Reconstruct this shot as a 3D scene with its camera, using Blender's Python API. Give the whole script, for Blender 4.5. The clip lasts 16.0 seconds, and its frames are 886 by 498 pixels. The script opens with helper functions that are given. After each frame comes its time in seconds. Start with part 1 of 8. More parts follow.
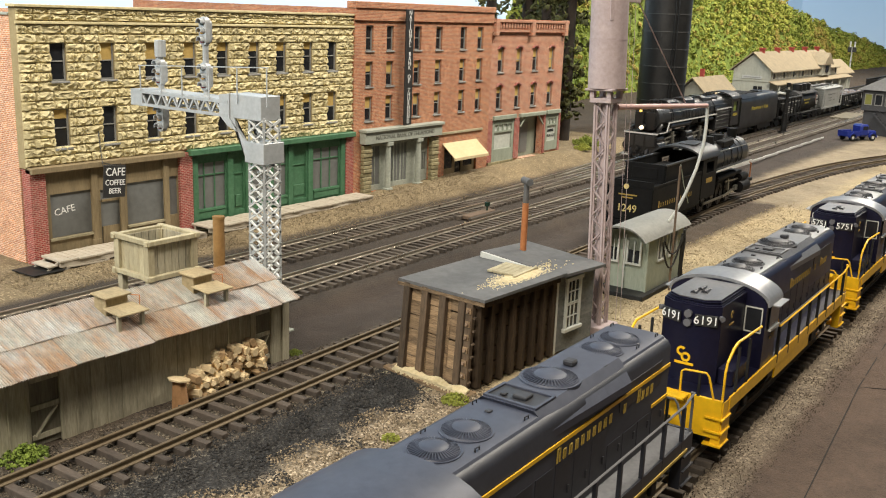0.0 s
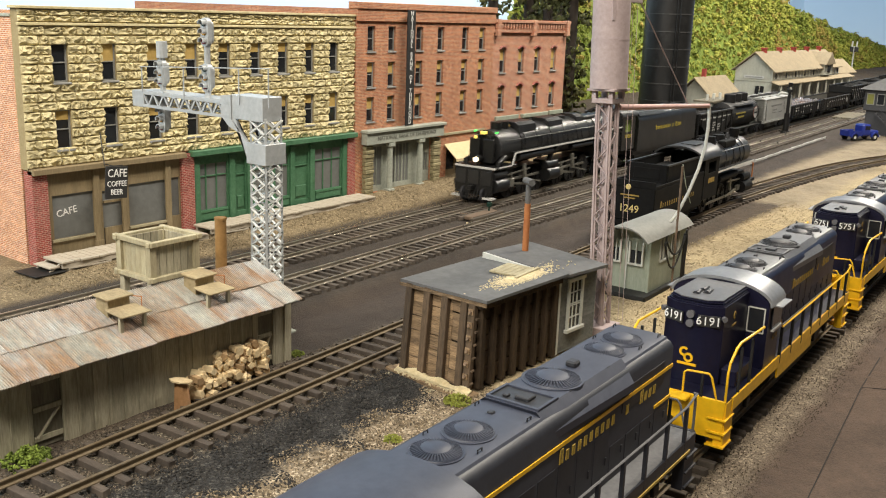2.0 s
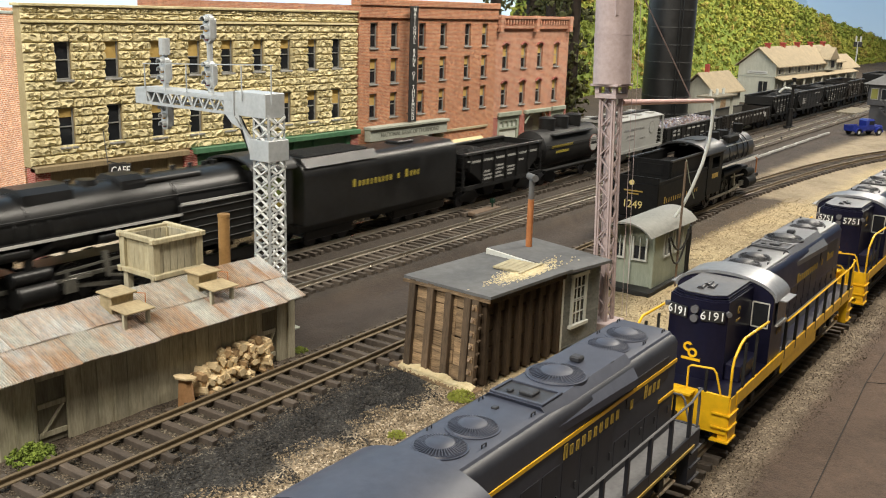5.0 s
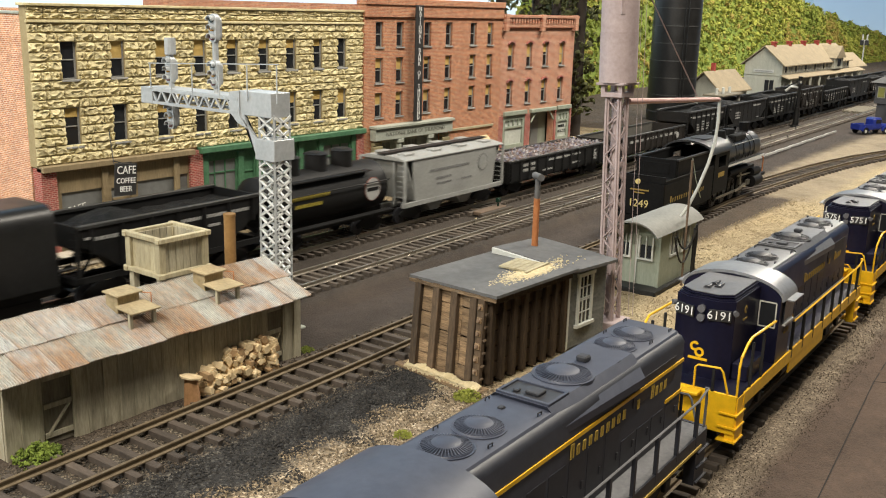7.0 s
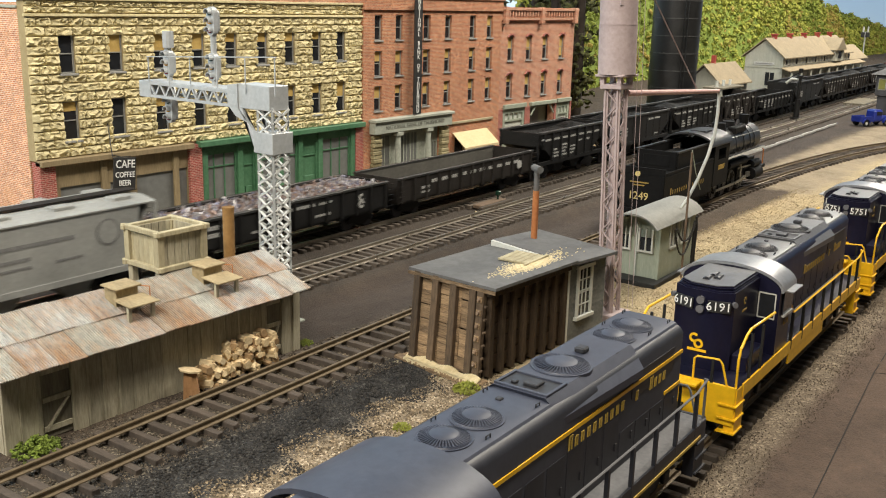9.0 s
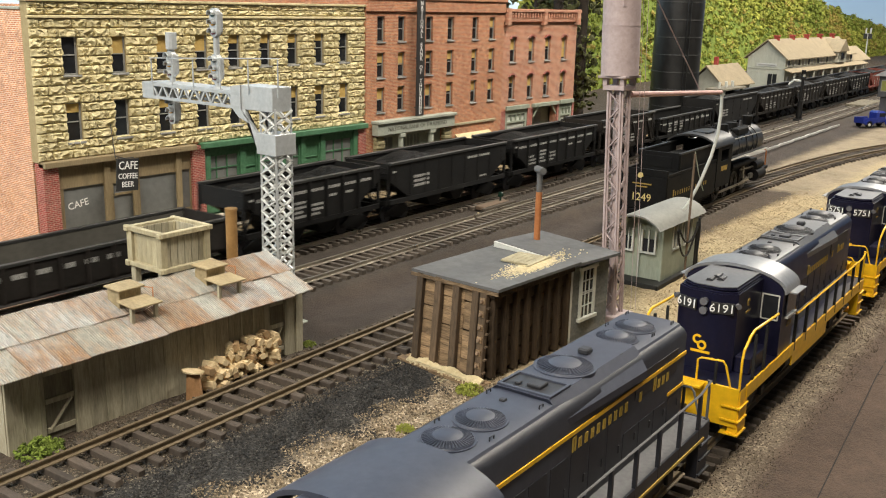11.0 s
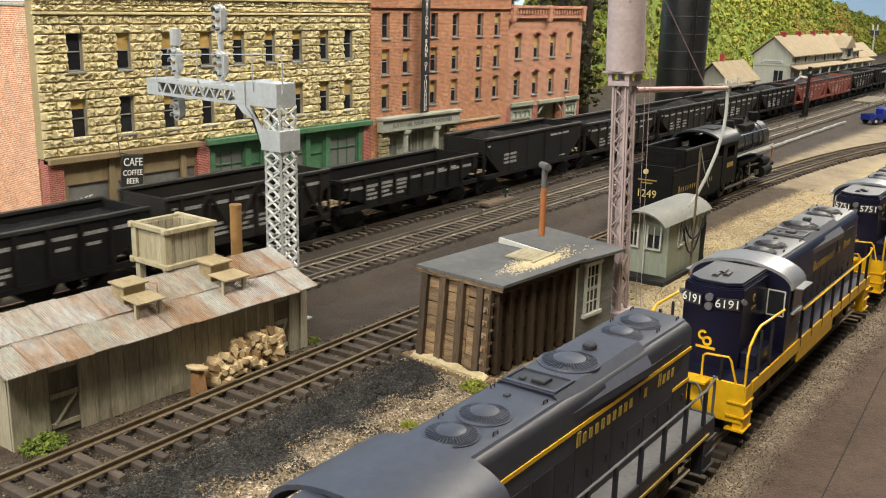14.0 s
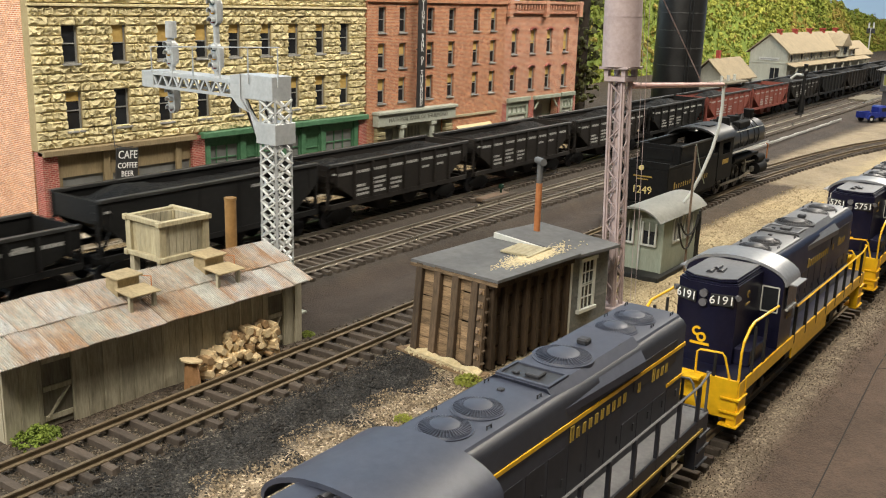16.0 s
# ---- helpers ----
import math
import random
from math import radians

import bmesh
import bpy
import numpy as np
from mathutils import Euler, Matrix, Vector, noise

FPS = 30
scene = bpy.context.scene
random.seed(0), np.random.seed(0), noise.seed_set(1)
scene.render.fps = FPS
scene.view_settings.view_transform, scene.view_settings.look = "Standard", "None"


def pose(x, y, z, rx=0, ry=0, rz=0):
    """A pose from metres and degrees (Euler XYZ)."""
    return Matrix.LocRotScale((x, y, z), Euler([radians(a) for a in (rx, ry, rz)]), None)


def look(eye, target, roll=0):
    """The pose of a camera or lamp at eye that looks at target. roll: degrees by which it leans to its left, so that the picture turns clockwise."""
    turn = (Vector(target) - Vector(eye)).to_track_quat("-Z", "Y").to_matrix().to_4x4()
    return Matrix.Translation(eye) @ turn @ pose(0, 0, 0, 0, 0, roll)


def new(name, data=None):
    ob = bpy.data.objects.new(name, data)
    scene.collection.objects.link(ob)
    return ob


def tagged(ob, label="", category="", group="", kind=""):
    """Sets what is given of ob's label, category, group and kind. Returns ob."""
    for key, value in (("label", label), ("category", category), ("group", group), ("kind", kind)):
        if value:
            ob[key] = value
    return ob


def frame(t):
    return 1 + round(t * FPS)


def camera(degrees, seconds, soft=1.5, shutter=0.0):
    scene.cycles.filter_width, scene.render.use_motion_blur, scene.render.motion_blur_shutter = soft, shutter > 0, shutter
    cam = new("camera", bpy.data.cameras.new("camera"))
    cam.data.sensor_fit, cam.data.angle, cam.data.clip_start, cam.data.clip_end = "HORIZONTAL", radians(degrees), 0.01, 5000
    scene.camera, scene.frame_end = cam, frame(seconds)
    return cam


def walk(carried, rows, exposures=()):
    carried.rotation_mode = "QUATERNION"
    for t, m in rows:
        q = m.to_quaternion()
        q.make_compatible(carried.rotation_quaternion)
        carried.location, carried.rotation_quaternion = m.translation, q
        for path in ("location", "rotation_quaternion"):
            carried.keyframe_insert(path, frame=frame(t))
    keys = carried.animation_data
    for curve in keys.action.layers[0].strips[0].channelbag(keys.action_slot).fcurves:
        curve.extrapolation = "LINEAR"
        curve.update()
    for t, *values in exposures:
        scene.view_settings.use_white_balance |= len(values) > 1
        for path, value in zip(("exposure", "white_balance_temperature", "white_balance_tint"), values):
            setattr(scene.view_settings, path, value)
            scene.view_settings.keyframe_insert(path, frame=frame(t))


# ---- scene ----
# a model railway in HO scale (1:87); lengths below are in centimetres, turned into metres by CM
CM = 0.01
cam = camera(49.52, 16.0, soft=1.1, shutter=0.5)
PATH = [
    (0.0, pose(0.00000, 0.00000, 0.13420, 76.082, -2.091, -53.395)),
    (0.5, pose(0.00008, -0.00009, 0.13422, 76.036, -2.064, -53.385)),
    (1.0, pose(0.00013, -0.00001, 0.13403, 76.038, -2.065, -53.345)),
    (1.5, pose(0.00011, -0.00006, 0.13421, 76.032, -2.035, -53.339)),
    (2.0, pose(0.00022, 0.00024, 0.13426, 76.103, -1.980, -53.308)),
    (2.5, pose(0.00021, 0.00022, 0.13423, 76.091, -1.996, -53.310)),
    (3.0, pose(0.00012, 0.00021, 0.13424, 76.066, -1.966, -53.266)),
    (3.5, pose(0.00009, 0.00028, 0.13427, 76.041, -1.888, -53.267)),
    (4.0, pose(0.00051, 0.00022, 0.13382, 75.948, -1.848, -53.282)),
    (6.5, pose(0.00037, 0.00079, 0.13374, 75.910, -1.621, -52.905)),
    (7.0, pose(0.00082, 0.00083, 0.13363, 75.872, -1.625, -52.850)),
    (7.5, pose(0.00050, 0.00062, 0.13382, 75.832, -1.590, -52.882)),
    (8.0, pose(0.00101, 0.00055, 0.13322, 75.746, -1.533, -52.896)),
    (8.5, pose(0.00113, 0.00033, 0.13307, 75.646, -1.477, -52.869)),
    (9.0, pose(0.00150, 0.00029, 0.13292, 75.532, -1.415, -52.833)),
    (11.5, pose(0.00144, 0.00065, 0.13265, 75.637, -1.397, -52.692)),
    (12.0, pose(0.00168, 0.00047, 0.13238, 75.611, -1.471, -52.725)),
    (12.5, pose(0.00172, 0.00050, 0.13225, 75.538, -1.419, -52.581)),
    (13.0, pose(0.00151, 0.00070, 0.13254, 75.526, -1.401, -52.466)),
    (13.5, pose(0.00178, 0.00085, 0.13239, 75.520, -1.300, -52.429)),
    (14.0, pose(0.00213, 0.00063, 0.13193, 75.486, -1.289, -52.393)),
    (14.5, pose(0.00190, 0.00071, 0.13202, 75.469, -1.295, -52.381)),
    (15.0, pose(0.00194, 0.00059, 0.13216, 75.432, -1.429, -52.516)),
    (15.5, pose(0.00218, 0.00061, 0.13171, 75.331, -1.640, -52.567)),
    (16.0, pose(0.00234, 0.00058, 0.13153, 75.220, -1.695, -52.574)),
]
walk(cam, PATH)
scene.view_settings.exposure = 0.0

# ---- world and light: a lit layout room ----
world = bpy.data.worlds.new("room_light")
scene.world = world
world.use_nodes = True
wbg = world.node_tree.nodes["Background"]
wbg.inputs["Color"].default_value = (1.0, 0.92, 0.8, 1)
wbg.inputs["Strength"].default_value = 0.085


def ceiling_lamp(x, y, z, tx, ty, power, size, size_y):
    data = bpy.data.lights.new("layout_lamp", "AREA")
    data.shape, data.size, data.size_y = "RECTANGLE", size * CM, size_y * CM
    data.energy, data.color = power, (1.0, 0.92, 0.79)
    ob = new("layout_lamp", data)
    ob.matrix_world = look((x * CM, y * CM, z * CM), (tx * CM, ty * CM, 0))
    return ob


# unseen lamp strips assumed above the layout, placed to suit how its faces are lit
ceiling_lamp(-34, 0, 80, 30, 36, 9.9, 40, 6)
# added far to the left to brighten the walls that face that way
ceiling_lamp(-62, 46, 62, 24, 52, 6.5, 40, 6)
ceiling_lamp(62, 0, 72, 58, 42, 4.6, 50, 4)
ceiling_lamp(100, 10, 72, 100, 40, 6.5, 60, 4)
ceiling_lamp(200, 26, 80, 200, 70, 20.0, 90, 8)
# ---- materials ----
def nodes_of(name):
    m = bpy.data.materials.new(name)
    m.use_nodes = True
    nt = m.node_tree
    return m, nt, nt.nodes["Principled BSDF"]


def node(nt, kind, **props):
    n = nt.nodes.new(kind)
    for k, v in props.items():
        if k in ("blend_type", "data_type", "operation", "feature", "distance", "offset", "squash", "noise_dimensions", "wave_type", "bands_direction", "vector_type"):
            if k == "blend_type": n.blend_type = v
            elif k == "data_type": n.data_type = v
            elif k == "operation": n.operation = v
            elif k == "feature": n.feature = v
            elif k == "bands_direction": n.bands_direction = v
            elif k == "wave_type": n.wave_type = v
            elif k == "offset": n.offset = v
            elif k == "squash": n.squash = v
        else:
            n.inputs[k].default_value = v
    return n


def coords(nt, scale=(1, 1, 1), spread=True):
    """Object coordinates in centimetres, shifted at random from object to object."""
    tc = nt.nodes.new("ShaderNodeTexCoord")
    mp = nt.nodes.new("ShaderNodeMapping")
    mp.inputs["Scale"].default_value = [100 * s for s in scale]
    nt.links.new(tc.outputs["Object"], mp.inputs["Vector"])
    if not spread:
        return mp.outputs["Vector"]
    oi = nt.nodes.new("ShaderNodeObjectInfo")
    mul = node(nt, "ShaderNodeVectorMath", operation="SCALE")
    mul.inputs[0].default_value = (37, 53, 71)
    nt.links.new(oi.outputs["Random"], mul.inputs["Scale"])
    add = node(nt, "ShaderNodeVectorMath", operation="ADD")
    nt.links.new(mp.outputs["Vector"], add.inputs[0])
    nt.links.new(mul.outputs["Vector"], add.inputs[1])
    return add.outputs["Vector"]


def noise_of(nt, vec, scale, detail=4, rough=0.6):
    n = node(nt, "ShaderNodeTexNoise", Scale=scale, Detail=detail, Roughness=rough)
    nt.links.new(vec, n.inputs["Vector"])
    return n.outputs["Fac"]


def ramp(nt, fac, stops):
    r = nt.nodes.new("ShaderNodeValToRGB")
    els = r.color_ramp.elements
    while len(els) < len(stops):
        els.new(0.5)
    for e, (p, c) in zip(els, stops):
        e.position = p
        e.color = (*c, 1) if len(c) == 3 else c
    nt.links.new(fac, r.inputs["Fac"])
    return r.outputs["Color"]


def mixed(nt, fac, a, b, mode="MIX"):
    n = node(nt, "ShaderNodeMix", data_type="RGBA", blend_type=mode)
    for sock, v in ((n.inputs[0], fac), (n.inputs[6], a), (n.inputs[7], b)):
        if isinstance(v, (int, float)):
            sock.default_value = v
        elif isinstance(v, tuple):
            sock.default_value = (*v, 1) if len(v) == 3 else v
        else:
            nt.links.new(v, sock)
    return n.outputs[2]


def calc(nt, op, a, b=0.0, c=0.0):
    n = node(nt, "ShaderNodeMath", operation=op)
    for i, v in enumerate((a, b, c)):
        if isinstance(v, (int, float)):
            n.inputs[i].default_value = v
        else:
            nt.links.new(v, n.inputs[i])
    return n.outputs[0]


def bump_of(nt, bsdf, height, strength=0.3, depth=0.02):
    b = node(nt, "ShaderNodeBump", Strength=strength, Distance=depth * CM)
    nt.links.new(height, b.inputs["Height"])
    nt.links.new(b.outputs["Normal"], bsdf.inputs["Normal"])
    return b


def surface(name, dark, light, rough=0.7, metal=0.0, grain=6.0, stain=0.7, stretch=(1, 1, 1), bump=0.25, depth=0.02, wear=None, wear_at=0.62, vary=0.0):
    """A worn surface: fine grain, broad stains, and patches of a wear colour."""
    m, nt, bs = nodes_of(name)
    v = coords(nt, stretch)
    fine = noise_of(nt, v, grain, 5, 0.65)
    broad = noise_of(nt, v, stain, 3, 0.55)
    both = calc(nt, "ADD", calc(nt, "MULTIPLY", fine, 0.55), calc(nt, "MULTIPLY", broad, 0.45))
    col = ramp(nt, both, [(0.32, dark), (0.68, light)])
    if wear:
        wn = noise_of(nt, v, stain * 2.3, 6, 0.7)
        mask = ramp(nt, wn, [(wear_at, (0, 0, 0)), (wear_at + 0.08, (1, 1, 1))])
        col = mixed(nt, mask, col, wear)
    if vary:
        oi = nt.nodes.new("ShaderNodeObjectInfo")
        k = calc(nt, "MULTIPLY_ADD", oi.outputs["Random"], 2 * vary, 1 - vary)
        gray = nt.nodes.new("ShaderNodeCombineColor")
        for i in range(3):
            nt.links.new(k, gray.inputs[i])
        col = mixed(nt, 1.0, col, gray.outputs[0], "MULTIPLY")
    nt.links.new(col, bs.inputs["Base Color"])
    bs.inputs["Metallic"].default_value = metal
    nt.links.new(calc(nt, "MULTIPLY_ADD", broad, 0.3, rough - 0.15), bs.inputs["Roughness"])
    if bump:
        bump_of(nt, bs, fine, bump, depth)
    return m


def plain(name, col, rough=0.5, metal=0.0, emit=0.0):
    m, nt, bs = nodes_of(name)
    v = coords(nt)
    n = noise_of(nt, v, 3.0, 4)
    c = ramp(nt, n, [(0.3, tuple(x * 0.86 for x in col)), (0.7, tuple(min(1, x * 1.1) for x in col))])
    nt.links.new(c, bs.inputs["Base Color"])
    bs.inputs["Roughness"].default_value = rough
    bs.inputs["Metallic"].default_value = metal
    if emit:
        bs.inputs["Emission Color"].default_value = (*col, 1)
        bs.inputs["Emission Strength"].default_value = emit
    return m


def brickwork(name, c1, c2, mortar, w=0.27, h=0.094, gap=0.02, stain=(0.55, 0.5, 0.45), patch=0.5):
    m, nt, bs = nodes_of(name)
    v = coords(nt, spread=False)
    sep = nt.nodes.new("ShaderNodeSeparateXYZ")
    nt.links.new(v, sep.inputs[0])
    u = calc(nt, "ADD", sep.outputs[0], sep.outputs[1])
    comb = nt.nodes.new("ShaderNodeCombineXYZ")
    nt.links.new(u, comb.inputs[0])
    nt.links.new(sep.outputs[2], comb.inputs[1])
    b = nt.nodes.new("ShaderNodeTexBrick")
    b.inputs["Scale"].default_value = 1.0
    b.inputs["Mortar Size"].default_value = gap
    b.inputs["Mortar Smooth"].default_value = 0.1
    b.inputs["Brick Width"].default_value = w
    b.inputs["Row Height"].default_value = h
    b.inputs["Color1"].default_value = (*c1, 1)
    b.inputs["Color2"].default_value = (*c2, 1)
    b.inputs["Mortar"].default_value = (*mortar, 1)
    b.inputs["Bias"].default_value = -0.1
    nt.links.new(comb.outputs[0], b.inputs["Vector"])
    broad = noise_of(nt, v, 0.35, 5, 0.65)
    mask = ramp(nt, broad, [(0.42, (0, 0, 0)), (0.7, (1, 1, 1))])
    col = mixed(nt, calc(nt, "MULTIPLY", mask, patch), b.outputs["Color"], stain)
    fine = noise_of(nt, v, 9.0, 3)
    col = mixed(nt, 0.5, col, ramp(nt, fine, [(0.35, (0.3, 0.26, 0.24)), (0.62, (1, 1, 1))]), "MULTIPLY")
    mid = noise_of(nt, v, 2.2, 5, 0.7)
    col = mixed(nt, 0.45, col, ramp(nt, mid, [(0.35, (0.45, 0.4, 0.38)), (0.6, (1, 1, 1))]), "MULTIPLY")
    nt.links.new(col, bs.inputs["Base Color"])
    bs.inputs["Roughness"].default_value = 0.85
    bump_of(nt, bs, calc(nt, "SUBTRACT", 1.0, b.outputs["Fac"]), 0.5, 0.012)
    return m


STONE = surface("cream_rock_stone", (0.4, 0.33, 0.165), (0.78, 0.7, 0.43), 0.85, grain=5, stain=0.8, bump=0.7, depth=0.04, vary=0.13)
MORTAR = surface("stone_mortar", (0.26, 0.2, 0.1), (0.4, 0.33, 0.18), 0.9)
BRICK_BANK = brickwork("orange_red_brick", (0.68, 0.25, 0.1), (0.32, 0.07, 0.035), (0.6, 0.4, 0.26), stain=(0.42, 0.17, 0.1), patch=0.45)
BRICK_DRUG = brickwork("worn_red_brick", (0.62, 0.21, 0.095), (0.3, 0.07, 0.04), (0.66, 0.46, 0.34), stain=(0.6, 0.32, 0.19), patch=0.4)
BRICK_SIDE = brickwork("pale_orange_brick", (0.8, 0.33, 0.13), (0.5, 0.13, 0.05), (0.9, 0.72, 0.56), stain=(0.8, 0.42, 0.2), patch=0.5)
BRICK_RED = brickwork("deep_red_brick", (0.42, 0.045, 0.035), (0.28, 0.028, 0.025), (0.5, 0.28, 0.22), patch=0.15)
TAN_WOOD = surface("tan_painted_wood", (0.16, 0.12, 0.065), (0.29, 0.225, 0.125), 0.75, grain=4, stretch=(4, 4, 0.6))
GREEN_PAINT = surface("green_storefront_paint", (0.032, 0.11, 0.05), (0.085, 0.2, 0.11), 0.6, grain=5)
GREY_STONE = surface("grey_carved_stone", (0.24, 0.26, 0.22), (0.4, 0.42, 0.36), 0.8)
DARK_STONE = surface("mossy_quoin_stone", (0.1, 0.085, 0.04), (0.4, 0.35, 0.2), 0.85, grain=4, bump=0.6, depth=0.05)
FRAME_GREY = surface("grey_window_frame", (0.2, 0.2, 0.19), (0.34, 0.34, 0.32), 0.6)
BLIND = surface("ochre_roller_blind", (0.46, 0.3, 0.08), (0.6, 0.42, 0.14), 0.8)
def deep(m, level=0.25):
    """Dull the grazing sheen of a dusty black."""
    m.node_tree.nodes["Principled BSDF"].inputs["Specular IOR Level"].default_value = level
    return m


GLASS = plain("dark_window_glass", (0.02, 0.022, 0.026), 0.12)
DUSTY = plain("dusty_shop_glass", (0.16, 0.165, 0.16), 0.35)
WHITE = plain("white_lettering", (0.8, 0.8, 0.78), 0.6)
BLACK = plain("black_sign", (0.02, 0.02, 0.02), 0.55)
BOARD = surface("bleached_boardwalk", (0.3, 0.26, 0.2), (0.48, 0.43, 0.35), 0.85, stretch=(1, 4, 4))
LACE = surface("bright_aluminium_lacing", (0.6, 0.62, 0.61), (0.78, 0.79, 0.77), 0.5, 0.1, bump=0.05)
SILVER = surface("aluminium_paint", (0.33, 0.35, 0.36), (0.48, 0.5, 0.51), 0.45, 0.2, bump=0.05)


def roof_tin():
    """Galvanised sheets, each rusted to its own degree, with a darker lap along one edge."""
    m, nt, bs = nodes_of("rusted_roof_tin")
    v = coords(nt, (1.0, 0.35, 1))
    oi = nt.nodes.new("ShaderNodeObjectInfo")
    rnd = oi.outputs["Random"]
    fine, broad = noise_of(nt, v, 8.0, 6, 0.75), noise_of(nt, v, 1.1, 6, 0.7)
    zinc = ramp(nt, fine, [(0.3, (0.23, 0.235, 0.23)), (0.7, (0.54, 0.55, 0.53))])
    dirt = ramp(nt, rnd, [(0.0, (0.68, 0.62, 0.52)), (0.3, (0.95, 0.92, 0.84)), (0.65, (1.15, 1.16, 1.18)), (1.0, (0.8, 0.7, 0.56))])
    base = mixed(nt, 1.0, zinc, dirt, "MULTIPLY")
    rust = calc(nt, "ADD", calc(nt, "ADD", calc(nt, "MULTIPLY", broad, 0.95), calc(nt, "MULTIPLY", fine, 0.35)), calc(nt, "MULTIPLY", rnd, 0.16))
    mask = ramp(nt, rust, [(0.62, (0, 0, 0)), (0.88, (0.9, 0.9, 0.9))])
    col = mixed(nt, mask, base, ramp(nt, fine, [(0.3, (0.15, 0.075, 0.035)), (0.7, (0.42, 0.25, 0.13))]))
    tc = nt.nodes.new("ShaderNodeTexCoord")
    sep = nt.nodes.new("ShaderNodeSeparateXYZ")
    nt.links.new(tc.outputs["Object"], sep.inputs[0])
    lap = ramp(nt, calc(nt, "MULTIPLY_ADD", sep.outputs[0], 100.0, 0.5), [(0.0, (0.25, 0.19, 0.14)), (0.07, (1, 1, 1))])
    col = mixed(nt, 1.0, col, lap, "MULTIPLY")
    nt.links.new(col, bs.inputs["Base Color"])
    bs.inputs["Roughness"].default_value, bs.inputs["Metallic"].default_value = 0.6, 0.1
    return m


TIN = roof_tin()
SHED_WOOD = surface("weathered_grey_boards", (0.2, 0.18, 0.125), (0.47, 0.43, 0.315), 0.9, grain=5, stretch=(4, 4, 0.5), vary=0.15)
PALE_WOOD = surface("bleached_boards", (0.25, 0.215, 0.13), (0.47, 0.42, 0.28), 0.9, grain=5, stretch=(3, 3, 0.6), vary=0.12)
TIE = surface("creosoted_tie", (0.035, 0.027, 0.02), (0.1, 0.08, 0.062), 0.9, grain=5, stretch=(4, 1, 1), vary=0.25)
TIE_DUSTY = surface("dusty_tie", (0.032, 0.024, 0.018), (0.092, 0.072, 0.056), 0.9, grain=5, stretch=(4, 1, 1), vary=0.25)
RAIL = surface("worn_rail_steel", (0.3, 0.27, 0.22), (0.55, 0.5, 0.43), 0.32, 0.75, bump=0.05)
RAIL_RUST = surface("rusty_rail", (0.1, 0.072, 0.042), (0.2, 0.155, 0.095), 0.55, 0.3, bump=0.05)
# dark timber with the shade of the boxcar shed's -y side in its colour
DARK_WOOD = deep(surface("dark_shaded_timber", (0.02, 0.014, 0.009), (0.07, 0.048, 0.03), 0.85, grain=5, stretch=(3, 3, 0.5), vary=0.2), 0.2)
BROWN_WOOD = surface("brown_planks", (0.04, 0.024, 0.012), (0.4, 0.27, 0.15), 0.85, grain=6, stain=1.2, stretch=(0.5, 0.5, 5), bump=0.7, depth=0.05, vary=0.25)
TAR = surface("grey_tar_paper", (0.07, 0.07, 0.07), (0.13, 0.13, 0.13), 0.85, grain=3)
BLACK_PAINT = deep(surface("weathered_black_paint", (0.009, 0.009, 0.009), (0.024, 0.024, 0.023), 0.55, bump=0.08), 0.25)
BLUE_PAINT = deep(surface("dark_blue_enamel", (0.0045, 0.0045, 0.014), (0.009, 0.009, 0.026), 0.34, bump=0.03), 0.3)
GREY_ROOF = surface("dusty_grey_blue_roof", (0.026, 0.03, 0.047), (0.05, 0.056, 0.08), 0.5, grain=4, bump=0.05)
GREY_BODY = surface("faded_dark_hood", (0.012, 0.0135, 0.02), (0.027, 0.029, 0.038), 0.5, grain=4, bump=0.06)
YELLOW = plain("yellow_enamel", (0.8, 0.46, 0.012), 0.4)
HUT_GREEN = surface("pale_green_boards", (0.2, 0.23, 0.18), (0.33, 0.36, 0.29), 0.8, stretch=(4, 4, 0.6))
PINK_STEEL = surface("pinkish_primer_steel", (0.3, 0.235, 0.23), (0.46, 0.375, 0.37), 0.75, grain=5)
RUST_PIPE = surface("rust_orange_pipe", (0.3, 0.1, 0.03), (0.46, 0.18, 0.06), 0.8)
OCHRE_PIPE = surface("ochre_pipe", (0.2, 0.11, 0.035), (0.32, 0.18, 0.06), 0.8)
# ---- building tools (centimetres) ----
def thing(name, x=0, y=0, z=0, rz=0, label="", category="", group="", kind=""):
    ob = new(name)
    ob.empty_display_size = 0.01
    ob.matrix_basis = pose(x * CM, y * CM, z * CM, 0, 0, rz)
    return tagged(ob, label, category, group, kind)


def mesh_of(bm, name, material, smooth=False):
    bmesh.ops.scale(bm, vec=(CM, CM, CM), verts=bm.verts)
    bmesh.ops.recalc_face_normals(bm, faces=bm.faces)
    me = bpy.data.meshes.new(name)
    bm.to_mesh(me)
    bm.free()
    me.materials.append(material)
    if smooth:
        for p in me.polygons:
            p.use_smooth = True
        me.set_sharp_from_angle(angle=radians(38))
    return me


def part(name, bm, material, parent=None, label="", m=None, smooth=False):
    ob = new(name, mesh_of(bm, name, material, smooth))
    ob.parent = parent
    if m is not None:
        ob.matrix_basis = m
    return tagged(ob, label)


def alike(name, me, parent, m):
    ob = new(name, me)
    ob.parent = parent
    ob.matrix_basis = m
    return ob


def at(x, y, z, rx=0, ry=0, rz=0):
    return pose(x * CM, y * CM, z * CM, rx, ry, rz)


def B():
    return bmesh.new()


